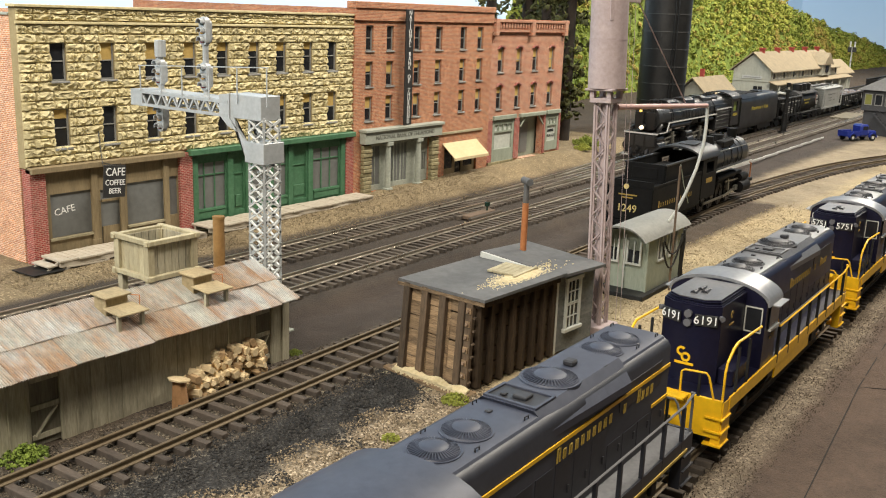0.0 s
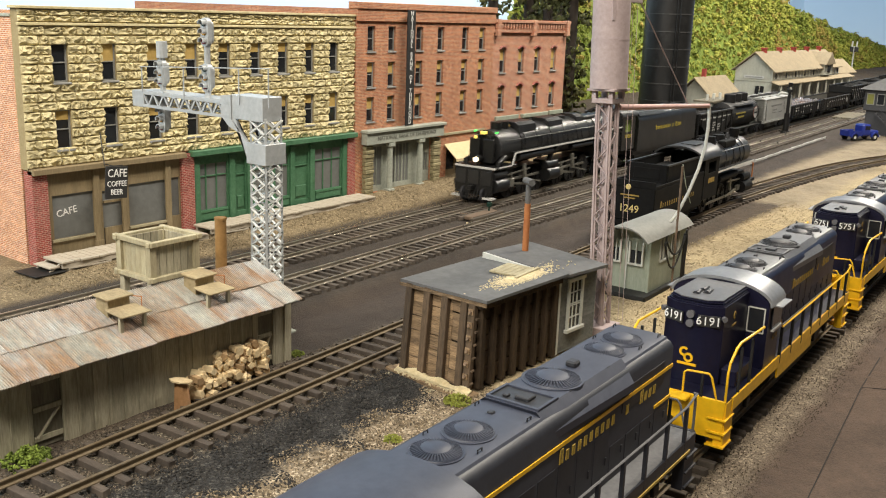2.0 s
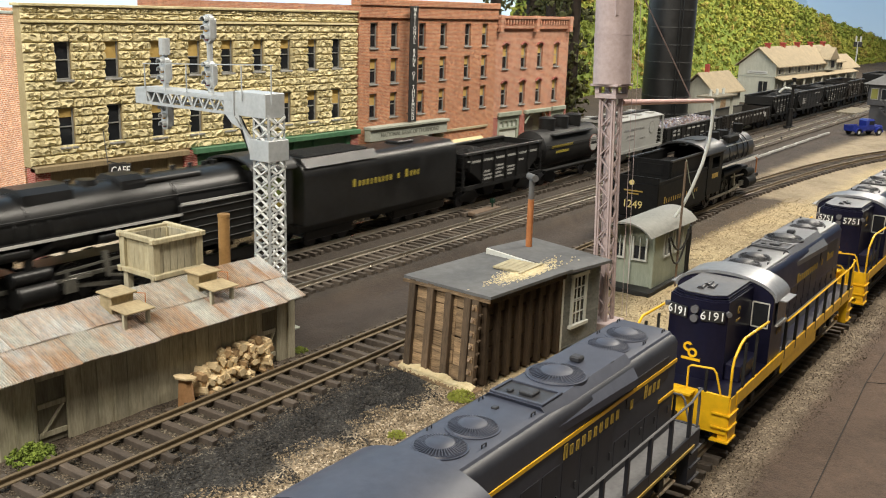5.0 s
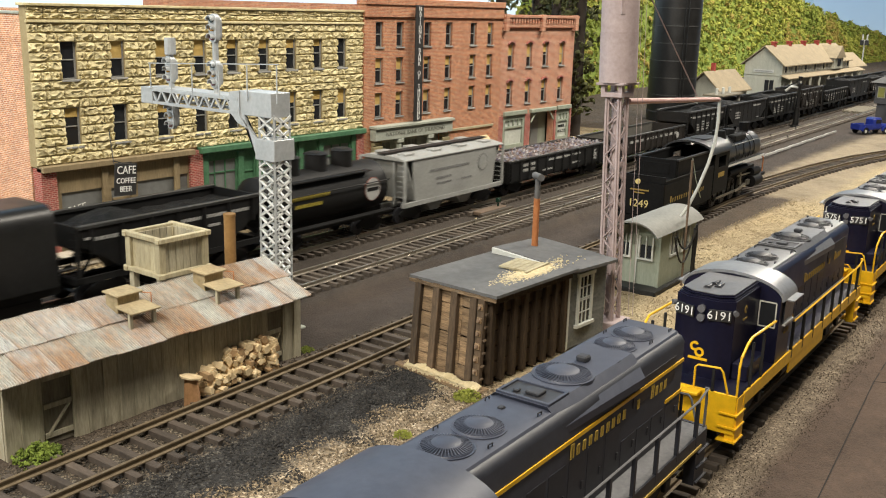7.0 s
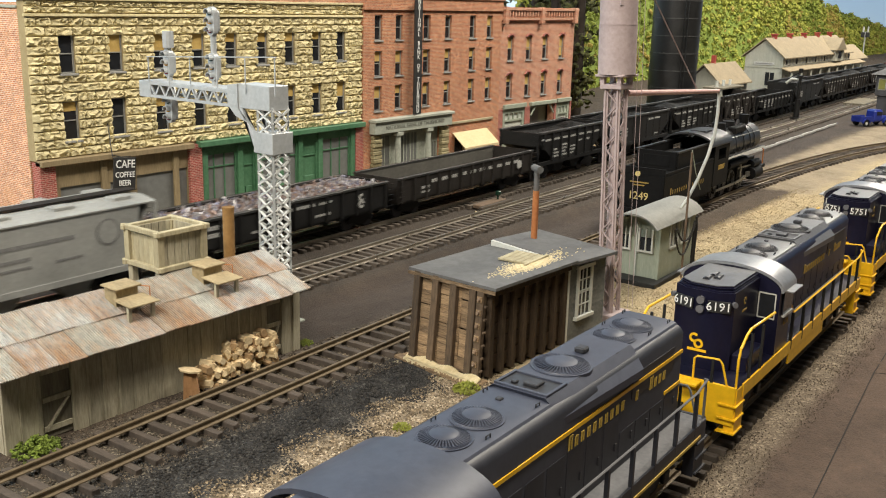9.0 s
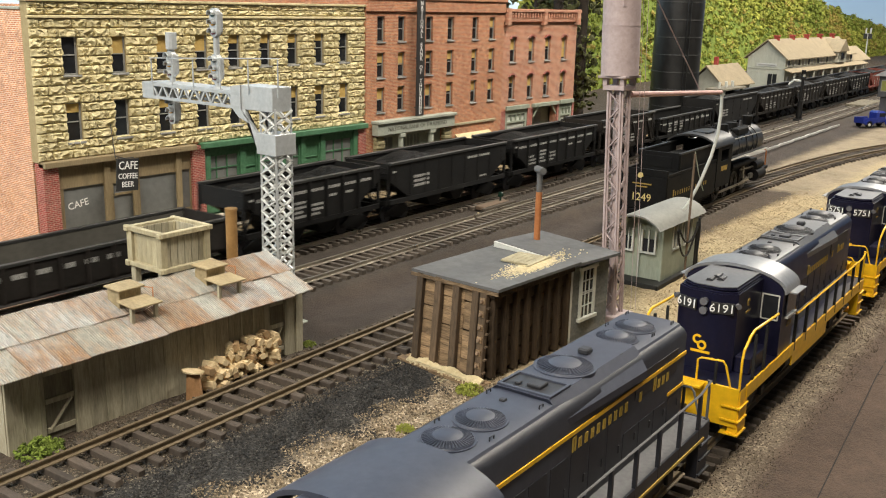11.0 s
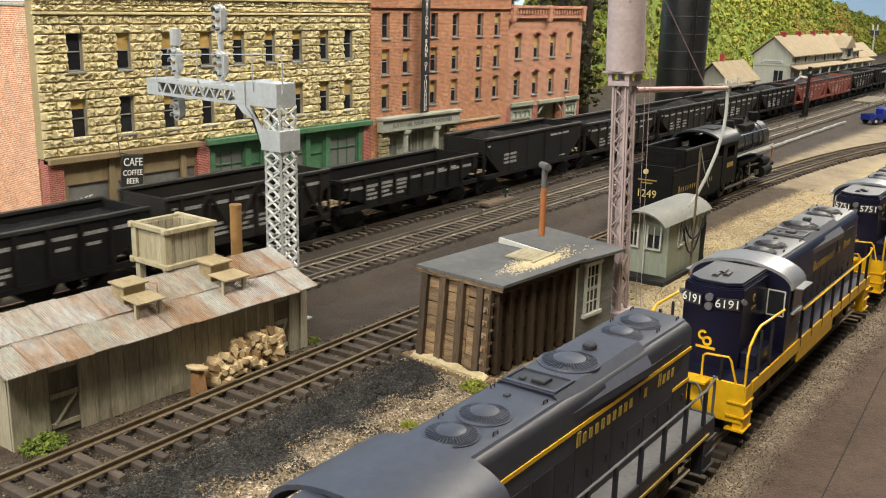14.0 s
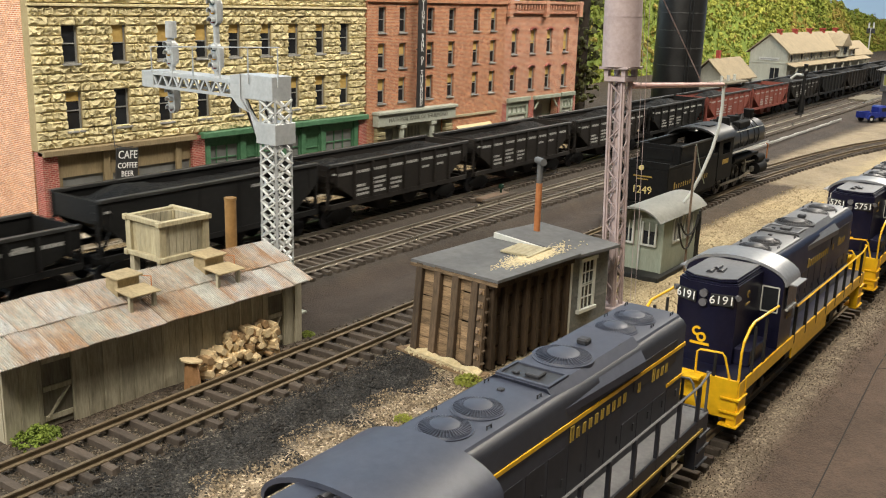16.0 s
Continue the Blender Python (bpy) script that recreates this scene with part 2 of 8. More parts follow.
def box(bm, x0, x1, y0, y1, z0, z1, bevel=0.0, m=None):
    g = bmesh.ops.create_cube(bm, size=1, matrix=Matrix.Translation(((x0 + x1) / 2, (y0 + y1) / 2, (z0 + z1) / 2)) @ Matrix.Diagonal((abs(x1 - x0), abs(y1 - y0), abs(z1 - z0), 1)))
    vs = g["verts"]
    if bevel:
        es = list({e for v in vs for e in v.link_edges})
        r = bmesh.ops.bevel(bm, geom=es, offset=bevel, segments=1, affect="EDGES")
        vs = list({v for f in r["faces"] for v in f.verts} | {v for v in vs if v.is_valid})
    if m is not None:
        bmesh.ops.transform(bm, matrix=m, verts=vs)
    return bm


def rod(bm, a, b, r, seg=8, r2=None, caps=True):
    a, b = Vector(a), Vector(b)
    d = b - a
    m = Matrix.Translation((a + b) / 2) @ d.to_track_quat("Z", "Y").to_matrix().to_4x4()
    bmesh.ops.create_cone(bm, cap_ends=caps, segments=seg, radius1=r, radius2=r if r2 is None else r2, depth=d.length, matrix=m)
    return bm


def beam(bm, a, b, w, h=None):
    """A square bar from a to b."""
    a, b = Vector(a), Vector(b)
    d = b - a
    m = Matrix.Translation((a + b) / 2) @ d.to_track_quat("Z", "Y").to_matrix().to_4x4() @ Matrix.Diagonal((w, h or w, d.length, 1))
    bmesh.ops.create_cube(bm, size=1, matrix=m)
    return bm


def pipe(bm, pts, r, seg=6):
    """A bent tube through the points."""
    pts = [Vector(p) for p in pts]
    rings, side = [], None
    for i, p in enumerate(pts):
        d = (pts[min(i + 1, len(pts) - 1)] - pts[max(i - 1, 0)]).normalized()
        side = d.orthogonal().normalized() if side is None else (side - d * side.dot(d)).normalized()
        other = d.cross(side)
        rings.append([bm.verts.new(p + (side * math.cos(6.28319 * k / seg) + other * math.sin(6.28319 * k / seg)) * r) for k in range(seg)])
    for p, q in zip(rings, rings[1:]):
        for k in range(seg):
            bm.faces.new((p[k], p[(k + 1) % seg], q[(k + 1) % seg], q[k]))
    bm.faces.new(rings[0][::-1])
    bm.faces.new(rings[-1])
    return bm


def prism(bm, outline, axis, a, b):
    """An outline of (u, v) drawn out along an axis from a to b: 'x' takes (y, z), 'y' takes (x, z), 'z' takes (x, y)."""
    def put(u, v, w):
        return {"x": (w, u, v), "y": (u, w, v), "z": (u, v, w)}[axis]
    lo = [bm.verts.new(put(u, v, a)) for u, v in outline]
    hi = [bm.verts.new(put(u, v, b)) for u, v in outline]
    n = len(outline)
    for i in range(n):
        bm.faces.new((lo[i], lo[(i + 1) % n], hi[(i + 1) % n], hi[i]))
    bm.faces.new(lo[::-1])
    bm.faces.new(hi)
    return bm


def arc(cu, cv, r, a0, a1, n, squash=1.0):
    return [(cu + r * math.cos(radians(a0 + (a1 - a0) * i / n)), cv + squash * r * math.sin(radians(a0 + (a1 - a0) * i / n))) for i in range(n + 1)]


def pierced(bm, x0, x1, z0, z1, y0, y1, holes):
    """A wall in the xz plane from y0 to y1 thick, with holes (x0, x1, z0, z1)."""
    zs = sorted({z0, z1, *[h[2] for h in holes], *[h[3] for h in holes]})
    zs = [z for z in zs if z0 <= z <= z1]
    for a, b in zip(zs, zs[1:]):
        cuts = sorted((max(h[0], x0), min(h[1], x1)) for h in holes if h[2] < b - 1e-6 and h[3] > a + 1e-6)
        x = x0
        for c, d in cuts:
            if c > x:
                box(bm, x, c, y0, y1, a, b)
            x = max(x, d)
        if x < x1:
            box(bm, x, x1, y0, y1, a, b)
    return bm


def lettering(text, size, material, parent, m, label="", name="lettering", depth=0.01, space=1.0):
    """Raised letters from the built-in font, as a mesh."""
    cu = bpy.data.curves.new(name, "FONT")
    cu.body, cu.size, cu.extrude, cu.align_x, cu.align_y = text, size * CM, depth * CM, "CENTER", "CENTER"
    cu.space_character, cu.resolution_u = space, 2
    tmp = new(name, cu)
    me = bpy.data.meshes.new_from_object(tmp.evaluated_get(bpy.context.evaluated_depsgraph_get()))
    bpy.data.objects.remove(tmp)
    bpy.data.curves.remove(cu)
    me.materials.clear()
    me.materials.append(material)
    ob = new(name, me)
    ob.parent = parent
    ob.matrix_basis = m
    return tagged(ob, label)
# ---- ground ----
def smooth(a, b, v):
    t = np.clip((v - a) / (b - a), 0, 1)
    return t * t * (3 - 2 * t)


def ground_z(x, y):
    x, y = np.asarray(x, float), np.asarray(y, float)
    ym, yd, yf = 31.0 + 0.0325 * (x - 30.5), 11.0 + 0.0325 * (x - 28.4), 23.2 + 0.0422 * (np.minimum(x, 66) - 15.16)
    z = -0.5 + 0.5 * smooth(yd + 2.3, yd + 6.5, y)
    z = z + 0.6 * smooth(ym - 2.7, ym - 1.7, y)
    z = z + 0.95 * np.clip((x - 24) / 51, 0, 1.0) * smooth(ym + 6.9, ym + 9.5, y)
    z = z + 0.35 * smooth(75, 100, x) * smooth(yd + 2.3, yd + 6.5, y) * (1 - smooth(ym - 2.7, ym - 1.7, y))
    return z


def band(nt, xy, lo, hi, slope, x0=-999, x1=999, soft=0.5, ragged=None, amount=1.2):
    """1 between two sloping lines, with ragged edges."""
    X, Y = xy
    d = calc(nt, "SUBTRACT", Y, calc(nt, "MULTIPLY", X, slope))
    wob = calc(nt, "MULTIPLY", calc(nt, "SUBTRACT", ragged, 0.5), amount)
    d = calc(nt, "ADD", d, wob)
    xx = calc(nt, "ADD", X, calc(nt, "MULTIPLY", wob, 2.0))

    def step(v, a, rise):
        n = nt.nodes.new("ShaderNodeMapRange")
        n.interpolation_type = "SMOOTHSTEP"
        n.inputs["From Min"].default_value, n.inputs["From Max"].default_value = a - soft, a + soft
        n.inputs["To Min"].default_value, n.inputs["To Max"].default_value = (0, 1) if rise else (1, 0)
        nt.links.new(v, n.inputs["Value"])
        return n.outputs[0]
    out = calc(nt, "MULTIPLY", step(d, lo, True), step(d, hi, False))
    if x0 > -900:
        out = calc(nt, "MULTIPLY", out, step(xx, x0, True))
    if x1 < 900:
        out = calc(nt, "MULTIPLY", out, step(xx, x1, False))
    return out


def ground_material():
    m, nt, bs = nodes_of("layout_ground")
    v = coords(nt, spread=False)
    sep = nt.nodes.new("ShaderNodeSeparateXYZ")
    nt.links.new(v, sep.inputs[0])
    xy = sep.outputs[0], sep.outputs[1]
    rag = noise_of(nt, v, 0.55, 6, 0.65)
    grit = noise_of(nt, v, 9.0, 4, 0.75)
    mid = noise_of(nt, v, 1.3, 5, 0.65)
    cell = node(nt, "ShaderNodeTexVoronoi", Scale=14.0)
    nt.links.new(v, cell.inputs["Vector"])
    speck = cell.outputs["Color"]
    chip = nt.nodes.new("ShaderNodeSeparateColor")
    nt.links.new(speck, chip.inputs[0])

    def soil(a, b, spots=None):
        c = ramp(nt, calc(nt, "ADD", calc(nt, "MULTIPLY", grit, 0.6), calc(nt, "MULTIPLY", mid, 0.4)), [(0.33, a), (0.67, b)])
        if spots:
            c = mixed(nt, ramp(nt, chip.outputs[0], [(0.72, (0, 0, 0)), (0.9, (1, 1, 1))]), c, spots)
        return c
    col = soil((0.03, 0.021, 0.014), (0.08, 0.057, 0.037))                       # general brown dirt
    zones = [
        (band(nt, xy, -90, 7.55, 0.0325, soft=0.25, ragged=rag, amount=0.5), soil((0.048, 0.031, 0.022), (0.098, 0.066, 0.047))),
        (band(nt, xy, 7.55, 12.2, 0.0325, soft=0.4, ragged=rag), soil((0.08, 0.06, 0.04), (0.19, 0.15, 0.105), (0.26, 0.21, 0.15))),
        (band(nt, xy, 11.3, 19.0, 0.0325, x1=27.5, soft=0.5, ragged=rag), soil((0.11, 0.085, 0.056), (0.33, 0.26, 0.175), (0.5, 0.41, 0.29))),
        (band(nt, xy, 12.2, 21.6, 0.0, x0=27.5, soft=0.5, ragged=rag), soil((0.19, 0.145, 0.08), (0.36, 0.285, 0.165), (0.44, 0.36, 0.22))),
        (band(nt, xy, 18.4, 21.6, 0.0422, x1=27.3, soft=0.4, ragged=rag, amount=1.2), soil((0.008, 0.0075, 0.007), (0.03, 0.027, 0.024), (0.07, 0.064, 0.055))),
        (band(nt, xy, 20.9, 24.6, 0.0422, x1=66, soft=0.4, ragged=rag), soil((0.02, 0.016, 0.012), (0.07, 0.058, 0.042), (0.2, 0.17, 0.125))),
        (band(nt, xy, 24.6, 28.0, 0.0325, x0=18, soft=0.4, ragged=rag), soil((0.026, 0.0185, 0.014), (0.05, 0.036, 0.027))),
        (band(nt, xy, 28.0, 37.4, 0.0325, soft=0.3, ragged=rag, amount=0.6), soil((0.022, 0.0165, 0.012), (0.055, 0.042, 0.031))),
        (band(nt, xy, 37.4, 60, 0.0325, x1=90, soft=0.5, ragged=rag), soil((0.11, 0.082, 0.045), (0.24, 0.185, 0.105), (0.32, 0.25, 0.15))),
        (band(nt, xy, 20.5, 27.2, 0.0, x0=73, soft=0.8, ragged=rag), soil((0.17, 0.135, 0.085), (0.29, 0.235, 0.16))),
    ]
    for mask, c in zones:
        col = mixed(nt, mask, col, c)
    blot = noise_of(nt, v, 0.22, 6, 0.7)
    col = mixed(nt, 0.8, col, ramp(nt, blot, [(0.36, (0.62, 0.59, 0.55)), (0.52, (1.0, 1.0, 1.0)), (0.68, (1.22, 1.2, 1.14))]), "MULTIPLY")
    nt.links.new(col, bs.inputs["Base Color"])
    bs.inputs["Roughness"].default_value = 0.95
    bump_of(nt, bs, calc(nt, "ADD", grit, cell.outputs["Distance"]), 0.6, 0.05)
    return m


def build_ground():
    xs = np.concatenate([np.arange(-264, 0, 8), np.arange(0, 90, 0.55), np.arange(90, 200, 3), np.arange(200, 520, 14)])
    ys = np.concatenate([np.arange(-120, 0, 8), np.arange(0, 46, 0.42), np.arange(46, 150, 5)])
    gx, gy = np.meshgrid(xs, ys, indexing="ij")
    gz = ground_z(gx, gy)
    rs = np.random.RandomState(4)
    gz += (rs.rand(*gz.shape) - 0.5) * 0.07 * ((gy > 7.5) & (gy < 45))
    verts = np.stack([gx, gy, gz], -1).reshape(-1, 3) * CM
    nx, ny = len(xs), len(ys)
    faces = [(i * ny + j, (i + 1) * ny + j, (i + 1) * ny + j + 1, i * ny + j + 1) for i in range(nx - 1) for j in range(ny - 1)]
    me = bpy.data.meshes.new("ground")
    me.from_pydata(verts.tolist(), [], faces)
    me.materials.append(ground_material())
    for p in me.polygons:
        p.use_smooth = True
    tagged(new("ground", me), "brown dirt, gravel and black cinders of a railway yard", "ground", kind="structure")


build_ground()

# ---- painted sky behind the layout, room behind the camera ----
def sky_material():
    m, nt, bs = nodes_of("painted_sky")
    v = coords(nt, spread=False)
    sep = nt.nodes.new("ShaderNodeSeparateXYZ")
    nt.links.new(v, sep.inputs[0])
    h = calc(nt, "MULTIPLY_ADD", sep.outputs[2], 0.012, 0.1)
    h = calc(nt, "ADD", h, calc(nt, "MULTIPLY", noise_of(nt, v, 0.03, 4), 0.25))
    nt.links.new(ramp(nt, h, [(0.1, (0.72, 0.84, 0.93)), (0.5, (0.5, 0.7, 0.92)), (1.0, (0.3, 0.52, 0.82))]), bs.inputs["Base Color"])
    bs.inputs["Roughness"].default_value = 0.95
    # the board glows a little in place of lamplight falling on the paint
    bs.inputs["Emission Color"].default_value, bs.inputs["Emission Strength"].default_value = (0.5, 0.74, 1.0, 1), 0.3
    return m


def build_backdrop():
    bm = B()
    line = [(-270, 74), (60, 74), (100, 78), (150, 92), (300, 130), (400, 120), (440, 60), (440, -110)]
    vs = [[bm.verts.new((x, y, z)) for x, y in line] for z in (-30, 160)]
    for i in range(len(line) - 1):
        bm.faces.new((vs[0][i], vs[0][i + 1], vs[1][i + 1], vs[1][i]))
    part("backdrop", bm, sky_material(), None, "pale blue painted sky board behind the layout")
    bpy.data.objects["backdrop"]["kind"] = "structure"
    bpy.data.objects["backdrop"]["category"] = "backdrop"


build_backdrop()


# ---- tracks ----
def y_main(x):
    return 31.0 + 0.0325 * (x - 30.5)


def y_back(x):
    return 35.65 + 0.0325 * (x - 36)


def y_diesel(x):
    return 11.0 + 0.0325 * (x - 28.4)


def y_yard(x):
    y = 23.21 + 0.0422 * (min(x, 66) - 15.16)
    if x > 66:
        d = min(x, 104) - 66
        y += 0.0422 * d - 0.004 * d * d
        y += max(0, x - 104) * (0.0422 - 0.304)
    return y


def y_siding(x):
    d = max(0, x - 52)
    return y_back(x) + min(4.3, 0.0022 * d * d if d < 32 else 2.25 + 0.14 * (d - 32))


def z_yard(x):
    return float(0.35 * smooth(75, 100, x))


def build_track(label, fy, x0, x1, z, pitch, tie_mat, rail_mat, fz=None, near=230):
    top = thing("track", 0, 0, 0, 0, label, "railway track", kind="structure")
    hgt = fz or (lambda x: z)
    rng = random.Random(int(x1 * 7 + pitch * 100))
    shapes = []
    for k in range(4):
        bm = box(B(), -0.125, 0.125, -1.5, 1.5, -0.12, 0.2, 0.018)
        for v in bm.verts:
            v.co += Vector((rng.uniform(-0.015, 0.015), rng.uniform(-0.03, 0.03), rng.uniform(-0.012, 0.012)))
        shapes.append(mesh_of(bm, "tie", tie_mat))
    x, i = x0, 0
    rest = B()
    back = max(0, int((8 - x0) / pitch))
    while x < x1:
        a = math.degrees(math.atan2(fy(x + 0.1) - fy(x), 0.1))
        if i < 300 + back and 8 < x < near:
            alike("tie", shapes[i % 4], top, at(x, fy(x) + rng.uniform(-0.05, 0.05), hgt(x), 0, 0, a + rng.uniform(-1.2, 1.2)))
        else:
            box(rest, x - 0.12, x + 0.12, fy(x) - 1.5, fy(x) + 1.5, hgt(x) - 0.1, hgt(x) + 0.2)
        x += pitch * rng.uniform(0.97, 1.03)
        i += 1
    if rest.verts:
        ob = part("far_ties", rest, tie_mat, top)
        ob["kind"] = "stuff"
    else:
        rest.free()
    n = max(2, int((x1 - x0) / 4))
    prof = [(-0.11, 0.0), (0.11, 0.0), (0.11, 0.03), (0.03, 0.06), (0.03, 0.15), (0.055, 0.17), (0.055, 0.215), (-0.055, 0.215), (-0.055, 0.17), (-0.03, 0.15), (-0.03, 0.06), (-0.11, 0.03)]
    for s in (-0.86, 0.86):
        bm = B()
        rings = []
        for i in range(n + 1):
            x = x0 + (x1 - x0) * i / n
            a = math.atan2(fy(x + 0.1) - fy(x - 0.1), 0.2)
            rings.append([bm.verts.new((x - math.sin(a) * (s + u), fy(x) + math.cos(a) * (s + u), hgt(x) + 0.2 + w)) for u, w in prof])
        for p, q in zip(rings, rings[1:]):
            for k in range(len(prof)):
                bm.faces.new((p[k], p[(k + 1) % len(prof)], q[(k + 1) % len(prof)], q[k]))
        bm.faces.new(rings[0])
        bm.faces.new(rings[-1][::-1])
        part("rail", bm, rail_mat, top)
    return top


build_track("empty main line track on dark dusty ties", y_main, -200, 430, 0.6, 0.6, TIE, RAIL)
build_track("main line track that carries the moving freight train", y_back, -200, 430, 0.6, 0.6, TIE, RAIL)
build_track("passing siding that leaves the main line by a turnout", y_siding, 53, 120, 0.6, 0.62, TIE, RAIL, near=100)
build_track("weathered yard track with widely spaced ties beside a shed", y_yard, 6, 125, 0, 0.74, TIE_DUSTY, RAIL_RUST, fz=z_yard)
build_track("engine track under coupled diesel locomotives", y_diesel, 2, 118, -0.5, 0.62, TIE, RAIL_RUST)
# ---- the town block ----
FRONT = 42.9


def window(parent, x, z, w, h, y, blind=0.4, frame=None, sill=True, arched=False, grid=False):
    """A recessed sash window, its outer face at y, lower left corner at x, z."""
    fr = frame or FRAME_GREY
    bm = B()
    t = 0.07
    d0, d1 = y + 0.16, y + 0.26
    box(bm, x, x + t, d0, d1, z, z + h)
    box(bm, x + w - t, x + w, d0, d1, z, z + h)
    box(bm, x + t, x + w - t, d0, d1, z + h - t, z + h)
    box(bm, x + t, x + w - t, d0, d1, z, z + t)
    box(bm, x + t, x + w - t, d0 + 0.01, d1 + 0.01, z + h * 0.49, z + h * 0.49 + 0.055)
    if grid:
        box(bm, x + w / 2 - 0.018, x + w / 2 + 0.018, d0 + 0.03, d1, z + t, z + h - t)
    win = part("window", bm, fr, parent)
    part("pane", box(B(), x + t, x + w - t, d1 - 0.03, d1 - 0.01, z + t, z + h - t), GLASS, win)
    if blind:
        part("blind", box(B(), x + t, x + w - t, d1 - 0.055, d1 - 0.035, z + h - t - blind * h * 0.9, z + h - t), BLIND, win)
    if sill:
        part("sill", box(B(), x - 0.07, x + w + 0.07, y - 0.09, y + 0.2, z - 0.1, z, 0.015), fr if not sill == "stone" else GREY_STONE, win)
    return win


def rock_faces(n):
    """Rock-faced blocks of unit size: a rough broken face inside a drafted margin."""
    rng = random.Random(11)
    out = []
    for k in range(n):
        bm = B()
        us, vs_ = [0, 0.07, 0.24, 0.42, 0.6, 0.78, 0.93, 1], [0, 0.14, 0.38, 0.64, 0.86, 1]
        g = []
        tilt_u, tilt_v = rng.uniform(-0.08, 0.08), rng.uniform(-0.02, 0.1)
        for u in us:
            col = []
            for v in vs_:
                rim = u in (0, 1) or v in (0, 1)
                d = 0.0 if rim else -(0.1 + tilt_u * (u - 0.5) + tilt_v * (v - 0.4) + rng.uniform(-0.075, 0.1))
                col.append(bm.verts.new((u + (0 if rim else rng.uniform(-0.055, 0.055)), d, v + (0 if rim else rng.uniform(-0.08, 0.08)))))
            g.append(col)
        for i in range(len(us) - 1):
            for j in range(len(vs_) - 1):
                q = (g[i][j], g[i + 1][j], g[i + 1][j + 1], g[i][j + 1])
                if rng.random() < 0.5:
                    bm.faces.new((q[0], q[1], q[2]))
                    bm.faces.new((q[0], q[2], q[3]))
                else:
                    bm.faces.new((q[0], q[1], q[3]))
                    bm.faces.new((q[1], q[2], q[3]))
        out.append(mesh_of(bm, "stone", STONE))
    return out


def stone_building():
    X0, X1 = 24.8, 48.0
    top = thing("stone_building", 0, 0, 0, 0, "three-storey cream rock-faced stone building with a cafe and a green shop", "building")
    cols = [26.41, 29.11, 31.8, 34.3, 36.62, 38.95, 41.15, 43.4, 45.6]
    blinds = {9.45: [0, 0.5, 0.52, 0.5, 0.28, 0.3, 0.3, 0.25, 0], 6.2: [0.25, 0, 0.32, 0.25, 0, 0.3, 0.35, 0.3, 0.5]}
    heights = {9.45: 1.86, 6.2: 1.93}
    holes = [(x, x + 0.84, z, z + heights[z]) for z in heights for x in cols]
    part("wall", pierced(B(), X0, X1, 5.35, 12.9, FRONT + 0.02, FRONT + 0.6, holes), MORTAR, top)
    part("side_wall", box(B(), X0 + 0.01, X0 + 0.6, FRONT + 0.6, 66, 0.3, 12.5), BRICK_SIDE, top, "pale orange brick side wall")
    part("back_wall", box(B(), X0 + 0.6, X1, 65.4, 66, 0.3, 12.5), BRICK_SIDE, top)
    part("party_wall", box(B(), X1 - 0.6, X1, FRONT + 0.6, 65.4, 0.3, 12.5), BRICK_SIDE, top)
    part("coping", box(B(), X0 - 0.08, X0 + 0.68, FRONT + 0.6, 66, 12.5, 12.62, 0.02), GREY_STONE, top)
    part("roof", box(B(), X0 + 0.6, X1 - 0.6, FRONT + 0.6, 65.4, 11.6, 11.75), TAR, top)
    part("floor_slab", box(B(), X0 + 0.6, X1 - 0.6, FRONT + 0.7, 65.4, 5.2, 5.32), MORTAR, top)
    part("belt_course", box(B(), X0 - 0.1, X1, FRONT - 0.17, FRONT + 0.02, 12.14, 12.27, 0.02), STONE, top, "projecting stone band")
    part("cap_course", box(B(), X0 - 0.16, X1, FRONT - 0.2, FRONT + 0.6, 12.9, 13.03, 0.02), STONE, top, "projecting stone cap")
    for z in heights:
        for x, b in zip(cols, blinds[z]):
            window(top, x, z, 0.84, heights[z], FRONT - 0.05, b)
    shapes = rock_faces(10)
    rng = random.Random(3)
    rows = [5.42 + 0.448 * i for i in range(16)]
    rows = [(z, min(z + 0.425, 12.14)) for z in rows if z < 12.0] + [(12.32, 12.6), (12.61, 12.89)]
    for z0, z1 in rows:
        x = X0 - 0.02
        while x < X1 - 0.15:
            w = min(rng.choice((0.5, 0.75, 0.85, 0.95, 1.05)), X1 - x)
            if X1 - x - w < 0.3:
                w = X1 - x
            spans = [(x, x + w)]
            for hx0, hx1, hz0, hz1 in holes:
                if hz0 < z1 - 0.12 and hz1 > z0 + 0.12:
                    spans = [s for a, b in spans for s in ((a, min(b, hx0)), (max(a, hx1), b)) if s[1] - s[0] > 0.06]
            for a, b in spans:
                ob = alike("stone", rng.choice(shapes), top, at(a + 0.012, FRONT + 0.021, z0) @ Matrix.Diagonal((b - a - 0.024, 0.95, z1 - z0 - 0.012, 1)))
            x += w
    # storefront level
    cafe = [(24.85, 25.65), (33.7, 34.55)]
    for a, b in cafe:
        part("brick_pier", box(B(), a, b, FRONT - 0.2, FRONT + 0.5, 0.4, 5.3), BRICK_RED, top, "deep red brick pier")
    part("brick_pier", box(B(), 47.3, 48.0, FRONT - 0.2, FRONT + 0.5, 0.4, 5.3), BRICK_RED, top, "deep red brick pier")
    part("cafe_fascia", box(B(), 24.85, 33.9, FRONT - 0.42, FRONT + 0.2, 5.1, 5.4, 0.03), TAN_WOOD, top)
    part("shop_cornice", box(B(), 34.3, 48.0, FRONT - 0.45, FRONT + 0.2, 5.1, 5.42, 0.03), GREEN_PAINT, top, "green wooden cornice")
